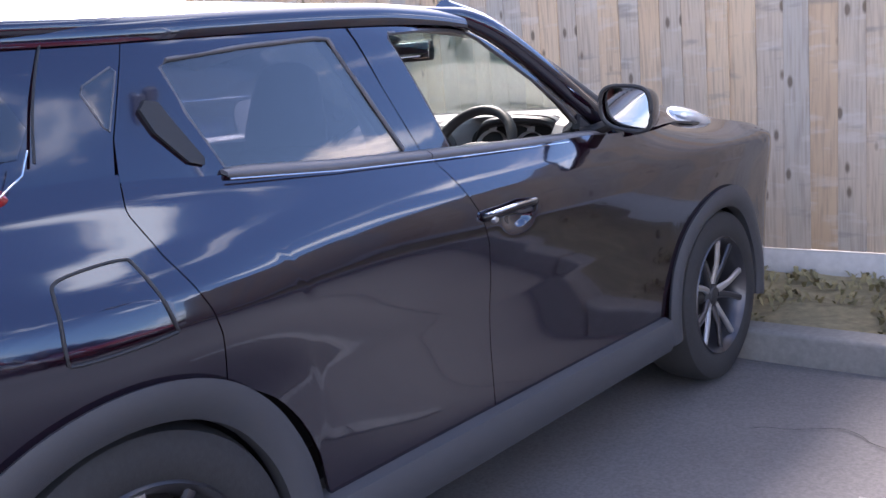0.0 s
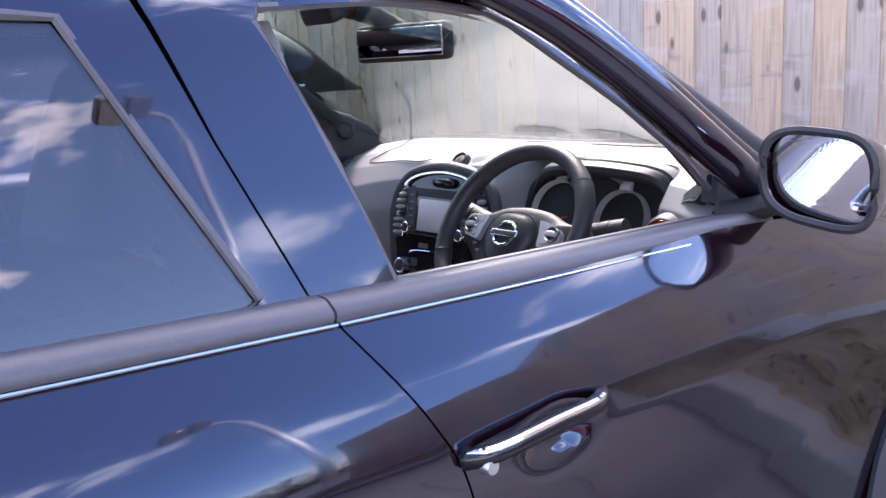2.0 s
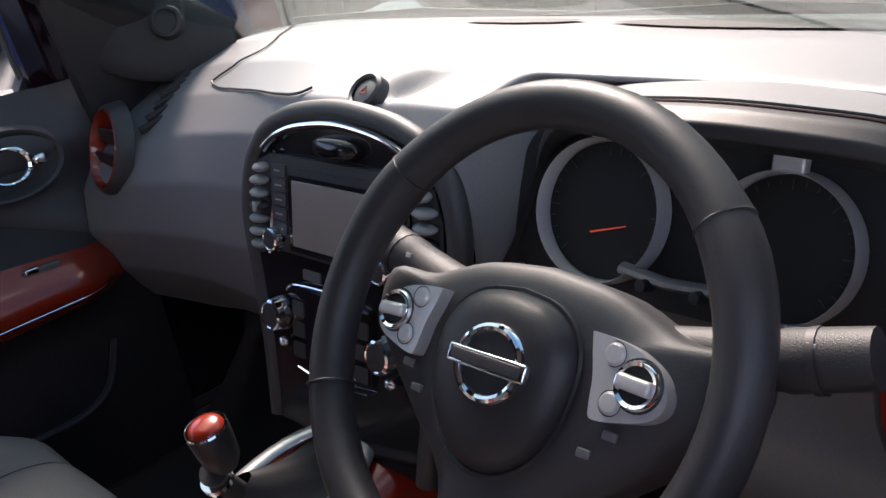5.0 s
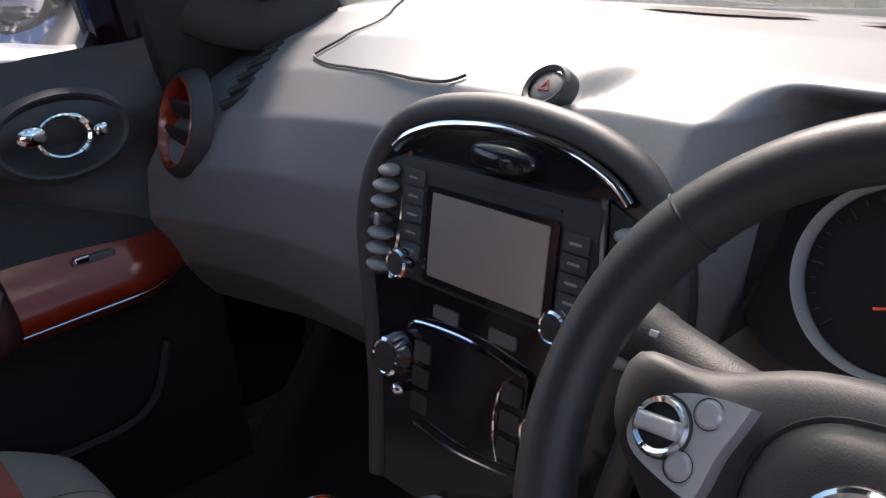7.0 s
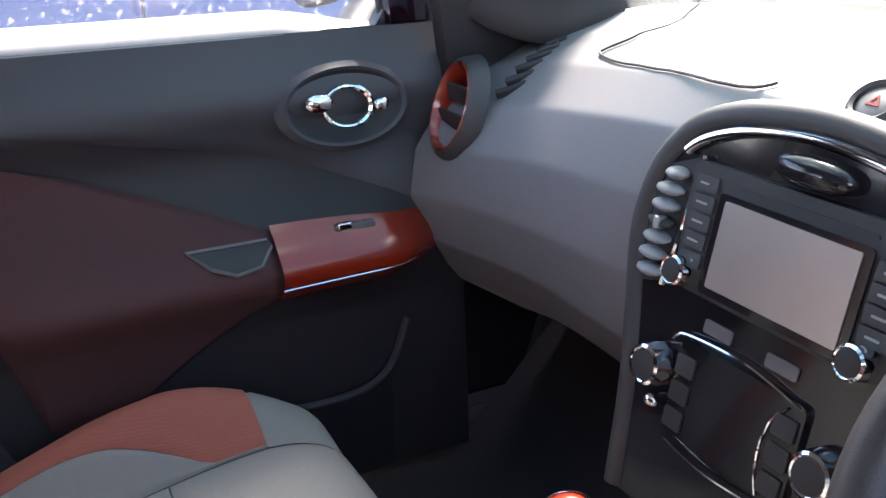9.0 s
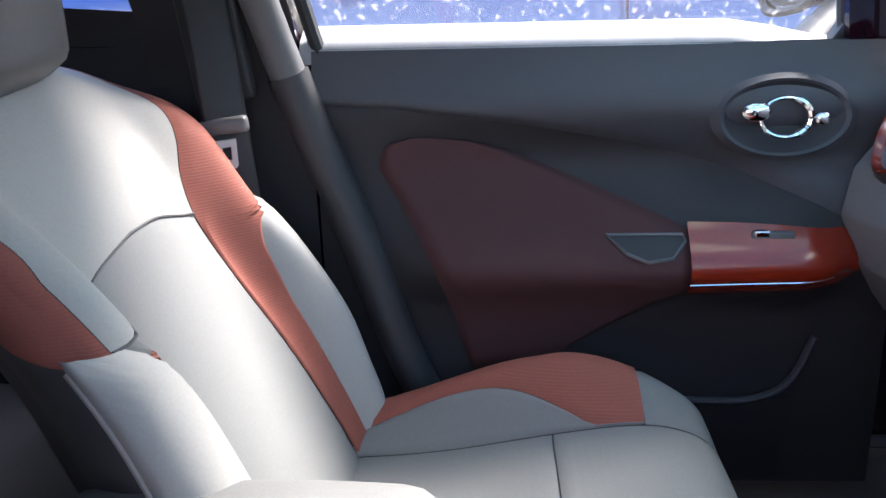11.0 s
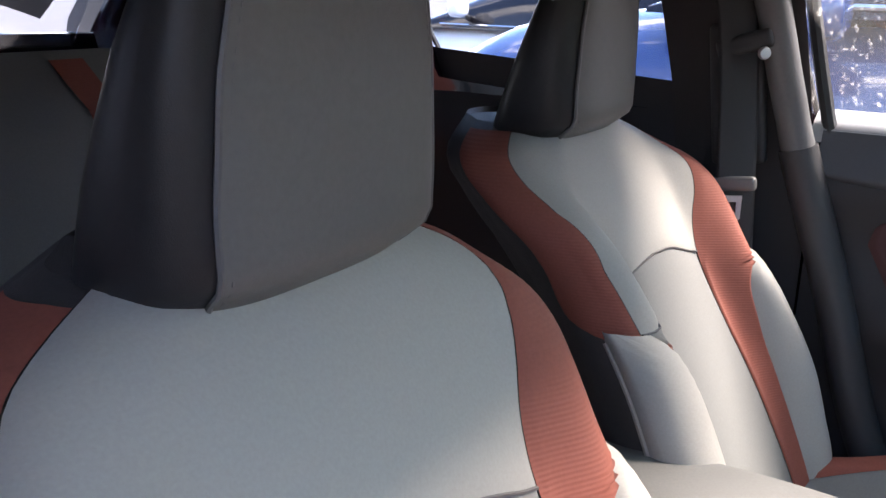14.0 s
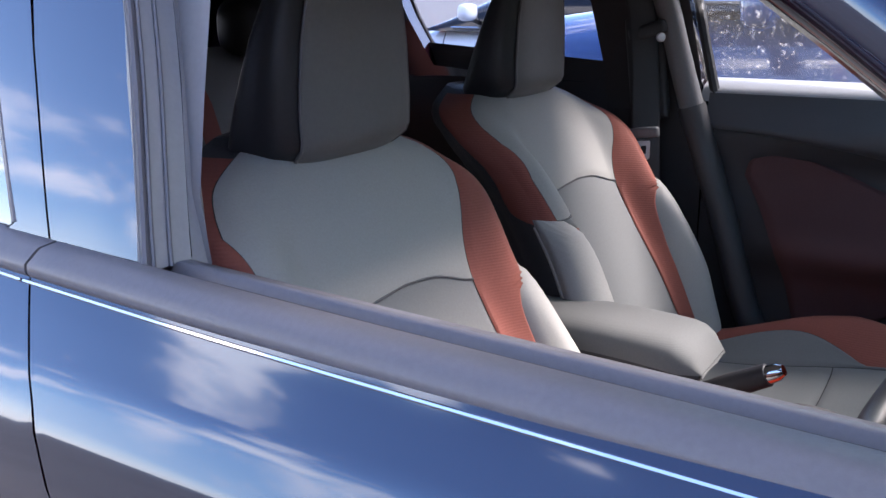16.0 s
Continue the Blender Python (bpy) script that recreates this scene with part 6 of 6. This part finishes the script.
front_seat(1)
front_seat(-1)
for sx in (-0.648, 0.648):
    part("belt_receiver", rbox((0.022, 0.05, 0.10), Matrix.Translation((sx, -1.185, 0.520)) @ Matrix.Rotation(0.5, 4, "X"), 0.006), BRACKET, car, "grey seat belt anchor beside the seat")
part("belt_receiver", rbox((0.026, 0.05, 0.11), Matrix.Translation((-0.098, -1.12, 0.56)) @ Matrix.Rotation(0.35, 4, "X"), 0.006), BLACK, car)


# ---- rear bench ----
def bench():
    def fn(u, k):
        z = 0.50 + 0.65 * k
        dent = 0.03 * math.cos(u * math.pi * 2) * math.sin(math.pi * k)
        return Vector((u * 0.66, -1.98 - 0.16 * k + dent - 0.06 * ease(0.85, 1, k) - 0.04 * ease(0.9, 1.0, abs(u)), z - 0.13 * ease(0.70, 1, abs(u)) * k))
    # the darker seat cloth stands in for the shade at the back
    b = thing("rear_bench", grid_mesh(fn, span(-1, 1, 60), span(0, 1, 24)), FABRIC2, "rear bench in grey cloth darkened for shade, with orange stripes", "car seat", sharp=0)
    for c in (-0.90, -0.16, 0.90):
        zone = lambda s, k: fn(c + (0.09 if abs(c) < 0.3 else 0.14) * (s - 0.5) + 0.05 * k * (1 if c < 0 else -1), 0.05 + 0.93 * k) + Vector((0, 0.006, 0.001))
        part("bench_band", grid_mesh(zone, span(0, 1, 8), span(0, 1, 20)), ORANGE, b, "burnt orange cloth panel", sharp=0)
    for c in (-0.36, 0.36):
        zone = lambda s, k: fn(c + 0.26 * (s - 0.5), 0.05 + 0.55 * k) + Vector((0, 0.005, 0.001))
        part("bench_inset", grid_mesh(zone, span(0, 1, 14), span(0, 1, 14)), FABRIC2, b, sharp=0)
        part("bench_head_restraint", ball((0.12, 0.05, 0.07), Matrix.Translation((c * 1.0, -2.18, 1.19)), 26, 14, 0.6), LEATHER, b, "dark rear head restraint")
    cu = lambda u, k: Vector((u * 0.66, -2.05 + 0.46 * k, 0.53 + 0.03 * math.sin(math.pi * k) - 0.08 * ease(0.9, 1, k)))
    part("bench_cushion", grid_mesh(cu, span(-1, 1, 30), span(0, 1, 14)), FABRIC2, b)
    strap = [(-0.49, -2.10, 1.16), (-0.50, -2.07, 1.10), (-0.515, -2.04, 1.0), (-0.535, -2.01, 0.86), (-0.56, -1.98, 0.74), (-0.58, -1.96, 0.62)]
    part("bench_belt", tube(strap, 0.024, 8, flat=0.12, up=(0.2, 1, 0.25)), BELTGREY, b, "grey rear seat belt")


bench()
shelf = lambda u, k: Vector((u * 0.64, -2.85 + 0.68 * k, 1.0 + 0.01 * math.sin(9 * u)))
part("parcel_shelf", grid_mesh(shelf, span(-1, 1, 9), span(0, 1, 4)), CARPET, car)


# ---- door linings ----
def lining_x(y, z):
    x = lerp([(0.34, 0.700), (0.50, 0.705), (0.60, 0.712), (0.80, 0.716), (0.90, 0.718), (1.0, 0.728), (1.06, 0.738), (1.08, 0.745)], z)
    arm = 0.058 * math.exp(-((z - 0.742) / 0.055) ** 2) * ease(-1.22, -1.0, y) * (1 - 0.6 * ease(-0.56, -0.44, y))
    cup = -0.022 * math.exp(-((z - 0.895) / 0.05) ** 2) * ease(-1.2, -1.0, y)
    return x - arm - cup - 0.02 * math.exp(-((z - 0.965) / 0.05) ** 2)


def door_lining(side):
    drop = 0.052 if side > 0 else 0.0
    pt = lambda y, z, o=0.0: Vector((side * (lining_x(y, z) - o), y, z - drop))
    d = part("door_lining", grid_mesh(lambda y, z: pt(y, z), span(-1.245, -0.40, 50), span(0.36, 1.052, 60)), DOORDARK, car, "door lining with red cloth insert and orange arm rest" , sharp=0)
    low = lambda y: lerp([(-1.245, 0.978), (-1.13, 0.970), (-0.94, 0.943), (-0.747, 0.902), (-0.63, 0.866), (-0.52, 0.820), (-0.42, 0.770)], y)
    padf = lambda s, k: pt(-1.243 + 0.84 * s, low(-1.243 + 0.84 * s) + (1.052 - low(-1.243 + 0.84 * s)) * k, 0.010 - 0.009 * (1 - ease(0, 0.10, k)))
    part("lining_pad", grid_mesh(padf, span(0, 1, 50), span(0, 1, 18)), DOORGREY, d, "grey padded upper lining", sharp=0)
    yl = lambda z: lerp([(0.50, -1.0), (0.58, -1.03), (0.74, -1.075), (0.88, -1.155), (0.915, -1.145), (0.926, -1.10)], z)
    yr = lambda z: lerp([(0.50, -0.95), (0.58, -0.90), (0.66, -0.77), (0.705, -0.70), (0.795, -0.71), (0.85, -0.84), (0.90, -0.965), (0.918, -1.02), (0.926, -1.09)], z)
    ins = lambda s, k: pt(yl(0.56 + 0.366 * k) + (yr(0.56 + 0.366 * k) - yl(0.56 + 0.366 * k)) * s, 0.56 + 0.366 * k, 0.010 - 0.008 * (1 - ease(0, 0.06, min(s, 1 - s, k, 1 - k))))
    part("lining_insert", grid_mesh(ins, span(0, 1, 40), span(0, 1, 40)), MAROON, d, "dark red cloth insert", sharp=0)
    oz0 = lambda s: 0.703 + 0.012 * s
    oz1 = lambda s: 0.805 - 0.018 * s * s
    orf = lambda s, k: pt(-0.712 + 0.255 * s, oz0(s) + (oz1(s) - oz0(s)) * k, 0.014 + 0.010 * math.sin(math.pi * k) - 0.02 * ease(0.7, 1, s))
    part("lining_arm_rest", grid_mesh(orf, span(0, 1, 26), span(0, 1, 16)), REDGLOSS, d, "glossy orange-red arm rest panel", sharp=0)
    part("arm_line", tube([orf(s, 0.22) + Vector((-side * 0.001, 0, 0)) for s in span(0, 0.8, 14)], 0.0013, 5), CHROME, d)
    part("window_switch", rbox((0.012, 0.06, 0.012), Matrix.Translation(orf(0.46, 0.86) + Vector((side * 0.003, 0, 0.0))), 0.003), BRACKET, d, "window switch")
    part("switch_tab", rbox((0.010, 0.022, 0.010), Matrix.Translation(orf(0.40, 0.86) + Vector((side * 0.001, 0, 0.003))), 0.003), CHROME, d)
    gl = [(-0.828, 0.790), (-0.72, 0.790), (-0.716, 0.782), (-0.735, 0.762), (-0.77, 0.757), (-0.80, 0.768)]
    part("pull_cup", slab([gl], lambda y, z, q: pt(y, z, 0.0125 - q), 0.003), SEAL, d, "dark pull cup", smooth=False)
    part("pull_cup_rim", tube([pt(y, z, 0.013) for y, z in gl], 0.0028, 5, True), BRACKET, d)
    # lever in its oval dish
    c = pt(-0.588, 0.953, 0.014)
    m = frame_of(c, (-side, 0, 0.1), (0, -side, 0))
    part("handle_dish", lathe([(0.0, -0.014), (0.045, -0.012), (0.072, -0.004), (0.082, 0.002), (0.092, -0.002)], m, 44, 1.06, 0.60), DOORDARK, d, "dark oval handle dish")
    part("handle_dish_lip", lathe([(0.080, 0.002), (0.086, 0.005), (0.098, -0.004)], m, 44, 1.03, 0.62), DOORGREY, d)
    part("handle_ring", tube([m @ Vector((0.034 * math.cos(a), 0.027 * math.sin(a), 0.006)) for a in (2 * math.pi * k / 36 for k in range(36))], [0.0032 + 0.0022 * (math.cos(2 * math.pi * k / 36) * side < -0.4) for k in range(36)], 8, True, up=(1, 0, 0)), CHROME, d, "chrome ring door lever")
    part("handle_fin", ball((0.020, 0.013, 0.005), m @ Matrix.Translation((side * 0.040, 0.008, 0.008)), 18, 10), CHROME, d)
    part("handle_lock", ball((0.011, 0.009, 0.006), m @ Matrix.Translation((-side * 0.050, -0.002, 0.005)), 16, 10, 0.7), CHROME, d)
    # map pocket edge along the foot of the door
    pk = smooth_line([(-1.0, 0.52), (-0.80, 0.521), (-0.66, 0.514), (-0.585, 0.520), (-0.540, 0.55), (-0.51, 0.62)], 6)
    part("pocket_edge", tube([pt(y, z, 0.020) for y, z in pk], 0.006, 8), DOORGREY, d)
    bag = lambda s, k: pt(-1.0 + 0.46 * s, 0.37 + 0.148 * k, 0.022 * k)
    part("door_pocket", grid_mesh(bag, span(0, 1, 20), span(0, 1, 8)), DOORDARK, d)
    # rear door lining
    sillz = lambda y: 1.078 if side > 0 else 1.104 - 0.068 * (y + 1.45)
    rear = lambda y, q: (lambda z: Vector((side * (lining_x(-1.3, z) + 0.004 - 0.03 * math.exp(-((z - 0.74) / 0.06) ** 2)), y, z)))(0.40 + (sillz(y) - 0.40) * q)
    part("rear_door_lining", grid_mesh(rear, span(-2.2, -1.42, 20), span(0, 1, 30)), DOORDARK, car, "dark rear door lining", sharp=0)
    # pillar between the doors with its two-part trim
    pil = smooth_line([(-0.70, -1.07, 0.46), (-0.70, -1.13, 0.60), (-0.70, -1.193, 0.797), (-0.695, -1.264, 1.0), (-0.68, -1.298, 1.12), (-0.645, -1.345, 1.30), (-0.60, -1.39, 1.40)] if side < 0 else [(side * 0.715, -1.18, 0.46), (side * 0.725, -1.215, 0.70), (side * 0.732, -1.25, 0.90), (side * 0.73, -1.278, 1.02), (side * 0.705, -1.315, 1.16), (side * 0.655, -1.372, 1.32), (side * 0.61, -1.41, 1.40)], 24)
    # pale on the driver's side, dark opposite: sunlight and shade set by colour
    lowp = part("pillar_lower_trim", tube([p for p in pil if p[2] < 1.025], 0.030 if side < 0 else 0.020, 12), DASHDARK if side < 0 else PILLARGREY, car, "lower door pillar trim toned for sun and shade")
    part("pillar_upper_trim", tube([p for p in pil if p[2] > 1.012], 0.026 if side < 0 else 0.021, 12), BRACKET if side < 0 else PILLARGREY, car, "grey upper door pillar trim toned for sun and shade")
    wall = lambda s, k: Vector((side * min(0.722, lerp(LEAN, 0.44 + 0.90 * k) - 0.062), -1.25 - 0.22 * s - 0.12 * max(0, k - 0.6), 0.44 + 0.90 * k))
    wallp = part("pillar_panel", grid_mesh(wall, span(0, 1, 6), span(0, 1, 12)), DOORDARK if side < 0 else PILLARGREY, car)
    if side < 0:
        part("rubber_edge", tube([(side * 0.735, y + 0.045, z) for x, y, z in pil], 0.011, 8), SEAL, car)


door_lining(-1)
door_lining(1)


# ---- passenger belt on the door pillar ----
web = [(-0.635, -1.40, 1.33), (-0.640, -1.372, 1.22), (-0.640, -1.365, 1.17), (-0.632, -1.355, 1.08), (-0.612, -1.342, 0.97), (-0.606, -1.33, 0.82), (-0.63, -1.29, 0.60)]
strap = thing("seat_belt", tube(web, 0.030, 10, flat=0.10, up=(0.9, 0.5, 0)), BELT, "black seat belt hanging on the door pillar", "seat belt", sharp=0)
part("belt_guide", rbox((0.030, 0.085, 0.030), Matrix.Translation((-0.646, -1.358, 1.180)) @ Matrix.Rotation(0.3, 4, "X"), 0.010), BLACK, strap, "black belt guide")
part("guide_bolt", lathe([(0, 0.008), (0.008, 0.007), (0.010, 0.0)], frame_of((-0.630, -1.326, 1.168), (1, 0.6, 0)), 18), STEEL, strap)
part("tongue_grip", rbox((0.018, 0.064, 0.022), Matrix.Translation((-0.606, -1.342, 0.972)) @ Matrix.Rotation(0.12, 4, "X"), 0.007), BRACKET, strap, "grey belt tongue grip")
ton = [(-0.0135, 0.0), (0.0135, 0.0), (0.0135, -0.036), (0.010, -0.040), (-0.010, -0.040), (-0.0135, -0.036)]
tm = frame_of((-0.602, -1.341, 0.954), (0.85, 0.52, 0), (-0.52, 0.85, 0))
part("belt_tongue", slab([ton, [(-0.006, -0.010), (0.006, -0.010), (0.006, -0.028), (-0.006, -0.028)]], lambda a, b, d: tm @ Vector((a, b, -d)), 0.003), STEEL, strap, "steel belt tongue", smooth=False)
part("belt_height_cover", rbox((0.024, 0.085, 0.22), Matrix.Translation((-0.680, -1.368, 1.10)) @ Matrix.Rotation(0.12, 4, "X"), 0.010), BLACK, strap)

# ---- rear-view mirror ----
rv = rbox((0.210, 0.032, 0.070), Matrix.Translation((0.197, -0.738, 1.328)) @ Matrix.Rotation(0.295, 4, "Z"), 0.016, 4)
rvm = thing("rear_view_mirror", rv, BLACK, "black interior mirror hanging at the windscreen top", "mirror")
part("mirror_pane", rbox((0.192, 0.004, 0.054), Matrix.Translation((0.2019, -0.7543, 1.328)) @ Matrix.Rotation(0.295, 4, "Z"), 0.002), MIRROR, rvm)
part("mirror_stem", tube([(0.185, -0.725, 1.345), (0.15, -0.75, 1.375), (0.12, -0.80, 1.405)], [0.022, 0.018, 0.03], 10), BLACK, rvm)
part("sensor_pod", rbox((0.10, 0.10, 0.035), Matrix.Translation((0.11, -0.83, 1.40)) @ Matrix.Rotation(0.4, 4, "X"), 0.012), BLACK, rvm)


# ---- cars parked around ----
def parked_car(name, paint, label, m, tall=1.50, rise=0.0):
    """A plain parked hatchback along its own y, its nose at +y."""
    c = tagged(new(name), label, "car")
    c.matrix_world = m
    def fn(a, k):
        y = -2.08 + 4.14 * k
        top = lerp([(-2.08, 0.75), (-1.95, 0.95), (-1.2, 1.0), (0.0, 0.99), (0.9, 0.97), (1.6, 0.88), (1.9, 0.74), (2.06, 0.55)], y)
        w = lerp([(-2.08, 0.66), (-1.9, 0.80), (-1.3, 0.87), (0, 0.88), (1.2, 0.87), (1.8, 0.76), (2.06, 0.58)], y)
        ca, sa = math.cos(a), math.sin(a)
        top += rise
        z = 0.62 + (top - 0.62) * sa if sa > 0 else 0.62 + 0.40 * sa
        w *= 1 - 0.06 * ease(0.86 + 0.75 * rise, 1.0 + rise, z)
        return Vector((math.copysign(abs(ca) ** 0.35, ca) * w, y, z))
    body = part("body", grid_mesh(fn, [2 * math.pi * i / 64 for i in range(64)], span(0, 1, 40), True), paint, c, sharp=0)
    def cab(a, k, out=0.0):
        y = lerp([(0, -1.95), (0.15, -1.72), (0.35, -1.35), (0.7, 0.0), (0.85, 0.45), (1.0, 1.0)], k)
        h = lerp([(0, 0.95), (0.15, 1.28), (0.35, tall - 0.03), (0.55, tall), (0.7, tall - 0.03), (0.85, 1.26), (1.0, 0.97)], k)
        w = lerp([(0.93, 0.82), (1.5, 0.60)], h)
        s = math.sin(a)
        return Vector((math.cos(a) * (0.82 - (0.82 - w) * max(0, s)) + 0, y, 0.93 + rise + (h - 0.93) * abs(s) ** 0.5))
    part("glasshouse", grid_mesh(lambda a, k: cab(a, k), span(0, math.pi, 25), span(0, 1, 30)), BLACKGLOSS, c, "dark car windows", sharp=0)
    part("roof", grid_mesh(lambda a, k: cab(math.pi * 0.24 + math.pi * 0.52 * a, 0.28 + 0.46 * k) + Vector((0, 0, 0.008)), span(0, 1, 15), span(0, 1, 12)), paint, c, sharp=0)
    for s in (-1, 1):
        for yy in (-1.28, 1.25):
            mm = frame_of((s * 0.80, yy, 0.32), (s, 0, 0), (0, 1, 0))
            w = part("wheel", lathe([(0.20, -0.09), (0.30, -0.09), (0.32, -0.05), (0.32, 0.06), (0.29, 0.085), (0.21, 0.08)], mm, 32), RUBBER, c)
            part("rim", lathe([(0, 0.05), (0.05, 0.05), (0.12, 0.06), (0.20, 0.075), (0.21, 0.085)], mm, 32), ALLOY, w)
        mi = part("door_mirror", ball((0.11, 0.06, 0.075), Matrix.Translation((s * 0.98, 0.42, 1.10 + 0.4 * rise)), 20, 12, 0.7), paint, c)
        part("mirror_arm", tube([(s * 0.80, 0.44, 1.02 + 0.5 * rise), (s * 0.92, 0.42, 1.05 + 0.4 * rise)], 0.025, 8), BLACK, mi)
        part("headlamp", ball((0.16, 0.22, 0.09), Matrix.Translation((s * 0.58, 1.72, 0.74)), 18, 10), CLEARLAMP, c)
        part("tail_lamp", ball((0.10, 0.08, 0.14), Matrix.Translation((s * 0.70, -1.98, 0.86)), 18, 10), REDLAMP, c)
        for yy in (-0.52, -1.42):
            part("door_handle", rbox((0.03, 0.17, 0.028), Matrix.Translation((s * 0.885, yy, 0.84 + rise)), 0.012), paint, c)
            part("handle_hollow", ball((0.006, 0.055, 0.035), Matrix.Translation((s * 0.872, yy, 0.835 + rise)), 16, 10), SEAL, c)
        for yy in (0.75, -0.42, -1.25):
            part("door_joint", tube([(s * 0.884, yy, 0.35), (s * 0.893, yy, 0.62), (s * 0.878, yy, 0.84 + rise), (s * 0.83, yy, 0.94 + rise)], 0.004, 5), SEAL, c)
        part("belt_strip", tube([(s * 0.825, yy, 0.965 + rise) for yy in span(-1.6, 0.7, 8)], 0.010, 6), CHROME, c)
    part("grille", rbox((0.9, 0.05, 0.16), Matrix.Translation((0, 2.03, 0.52)), 0.02), BLACK, c)
    part("grille_bar", tube([(-0.25, 2.06, 0.66), (0, 2.075, 0.60), (0.25, 2.06, 0.66)], 0.018, 8), CHROME, c)
    return c


parked_car("car", BLUECAR, "tall mid blue car parked in the next bay", pose(-2.98, -1.03, 0, 0, 0, 180), 1.52, 0.26)
parked_car("car", WHITECAR, "white car parked beyond the blue one", pose(-6.7, -4.3, 0, 0, 0, 176))
parked_car("car", REDCAR, "dark red car parked across the lane", pose(6.0, -0.55, 0, 0, 0, 90), 1.50, 0.12)

# ---- lamp post by the end of the fence ----
def street_lamp(x, y):
    ob = finish("street_lamp", tube([(x, y, -0.02), (x, y, 2.0), (x, y, 4.7)], [0.07, 0.06, 0.045], 14), STEEL)
    tagged(ob, "grey steel post with twin floodlights by the fence", "street lamp")
    part("base_plate", rbox((0.26, 0.26, 0.03), Matrix.Translation((x, y, 0.012)), 0.006), STEEL, ob)
    part("cross_arm", tube(smooth_line([(x, y, 4.68), (x - 0.05, y - 0.12, 4.95), (x - 0.12, y - 0.42, 5.06)], 5), 0.035, 10), STEEL, ob)
    for s, h in ((-0.36, 5.10), (-0.62, 5.02)):
        head = part("floodlight", rbox((0.32, 0.22, 0.12), Matrix.Translation((x - 0.16, y + s, h)) @ Matrix.Rotation(0.5, 4, "Y"), 0.03), BRACKET, ob, "grey floodlight head")
        part("lens", rbox((0.27, 0.18, 0.01), Matrix.Translation((x - 0.19, y + s, h - 0.06)) @ Matrix.Rotation(0.5, 4, "Y"), 0.003), CLEARLAMP, head)
    return ob


street_lamp(6.4, 1.75)

# ---- trees and hedge beyond the car park ----
def far_trees(x0, x1, y0, y1, n, seed, name, label, hmin, hmax):
    bm = bmesh.new()
    rng = random.Random(seed)
    for i in range(n):
        t = i / max(1, n - 1)
        x, y = x0 + (x1 - x0) * t + rng.uniform(-1, 1), y0 + (y1 - y0) * t + rng.uniform(-1, 1)
        h = rng.uniform(hmin, hmax)
        for _ in range(260):
            a, b = rng.uniform(0, 6.28), rng.uniform(0, 1)
            p = Vector((x + math.cos(a) * rng.uniform(0, 1.6), y + math.sin(a) * rng.uniform(0, 1.6), h * b))
            r = rng.uniform(0.08, 0.28) * (1.1 - 0.5 * b)
            q = [p + Vector((rng.uniform(-r, r), rng.uniform(-r, r), rng.uniform(-r, r))) for _ in range(4)]
            vs = [bm.verts.new(v) for v in q]
            for f in ((0, 1, 2), (0, 2, 3), (0, 1, 3), (1, 2, 3)):
                bm.faces.new([vs[k] for k in f])
    return tagged(finish(name, bm, HEDGE, smooth=False), label, "trees", kind="stuff")


far_trees(17, 20, -5, 18, 20, 3, "far_trees", "dark band of far trees beyond the car park", 1.6, 3.4)
far_trees(-6, 5, -26, -24, 12, 9, "far_trees", "dark band of far trees behind the bays", 1.4, 2.6)


# ---- the fence: each board is a piece ----
fence = tagged(new("fence"), "tall close-boarded timber fence, weathered and knotty", "fence", kind="structure")
for k in range(-3, 4):
    ob = part("gravel_board", rbox((1.815, 0.05, 0.17), Matrix.Translation((k * 1.83 + 0.4, FENCE_Y, 0.165)), 0.006, 2), GRAVELBOARD, fence, "pale concrete gravel board")
for k in range(-3, 4):
    part("fence_post", rbox((0.10, 0.09, 2.1), Matrix.Translation((k * 1.83 - 0.515, FENCE_Y + 0.085, 1.05)), 0.006, 2), CONCRETE, fence, "concrete fence post")
boards = []
rng = random.Random(11)
for k in range(4):
    w, h = 0.140 + 0.004 * k, 1.78
    bm = bmesh.new()
    nz = 10
    rows = []
    for i in range(nz + 1):
        z = h * i / nz
        e = 0.0025 * noise.noise((k * 7.1, 3, z * 2.2))
        rows.append([bm.verts.new(q) for q in ((-w / 2 + e, -0.010, z), (w / 2 + e, -0.018, z), (w / 2 + e, 0.0, z), (-w / 2 + e, 0.0, z))])
    for a, b in zip(rows, rows[1:]):
        for j in range(4):
            bm.faces.new((a[j], a[(j + 1) % 4], b[(j + 1) % 4], b[j]))
    bm.faces.new(rows[0])
    bm.faces.new(rows[-1])
    bmesh.ops.recalc_face_normals(bm, faces=bm.faces)
    me = bpy.data.meshes.new("board")
    bm.to_mesh(me)
    bm.free()
    me.materials.append(WOOD)
    boards.append(me)
x = -5.4
while x < 5.6:
    ob = new("board", boards[rng.randrange(4)])
    ob.parent = fence
    ob.location = (x, FENCE_Y - 0.012 - rng.uniform(0, 0.004), 0.252 + rng.uniform(0, 0.004))
    ob.rotation_euler = (0, rng.uniform(-0.004, 0.004), rng.uniform(-0.03, 0.03))
    x += 0.127 + rng.uniform(-0.005, 0.006)
for z in (0.45, 1.15, 1.85):
    part("fence_rail", rbox((11.2, 0.05, 0.08), Matrix.Translation((0.1, FENCE_Y + 0.03, z)), 0.004, 1), WOOD, fence)
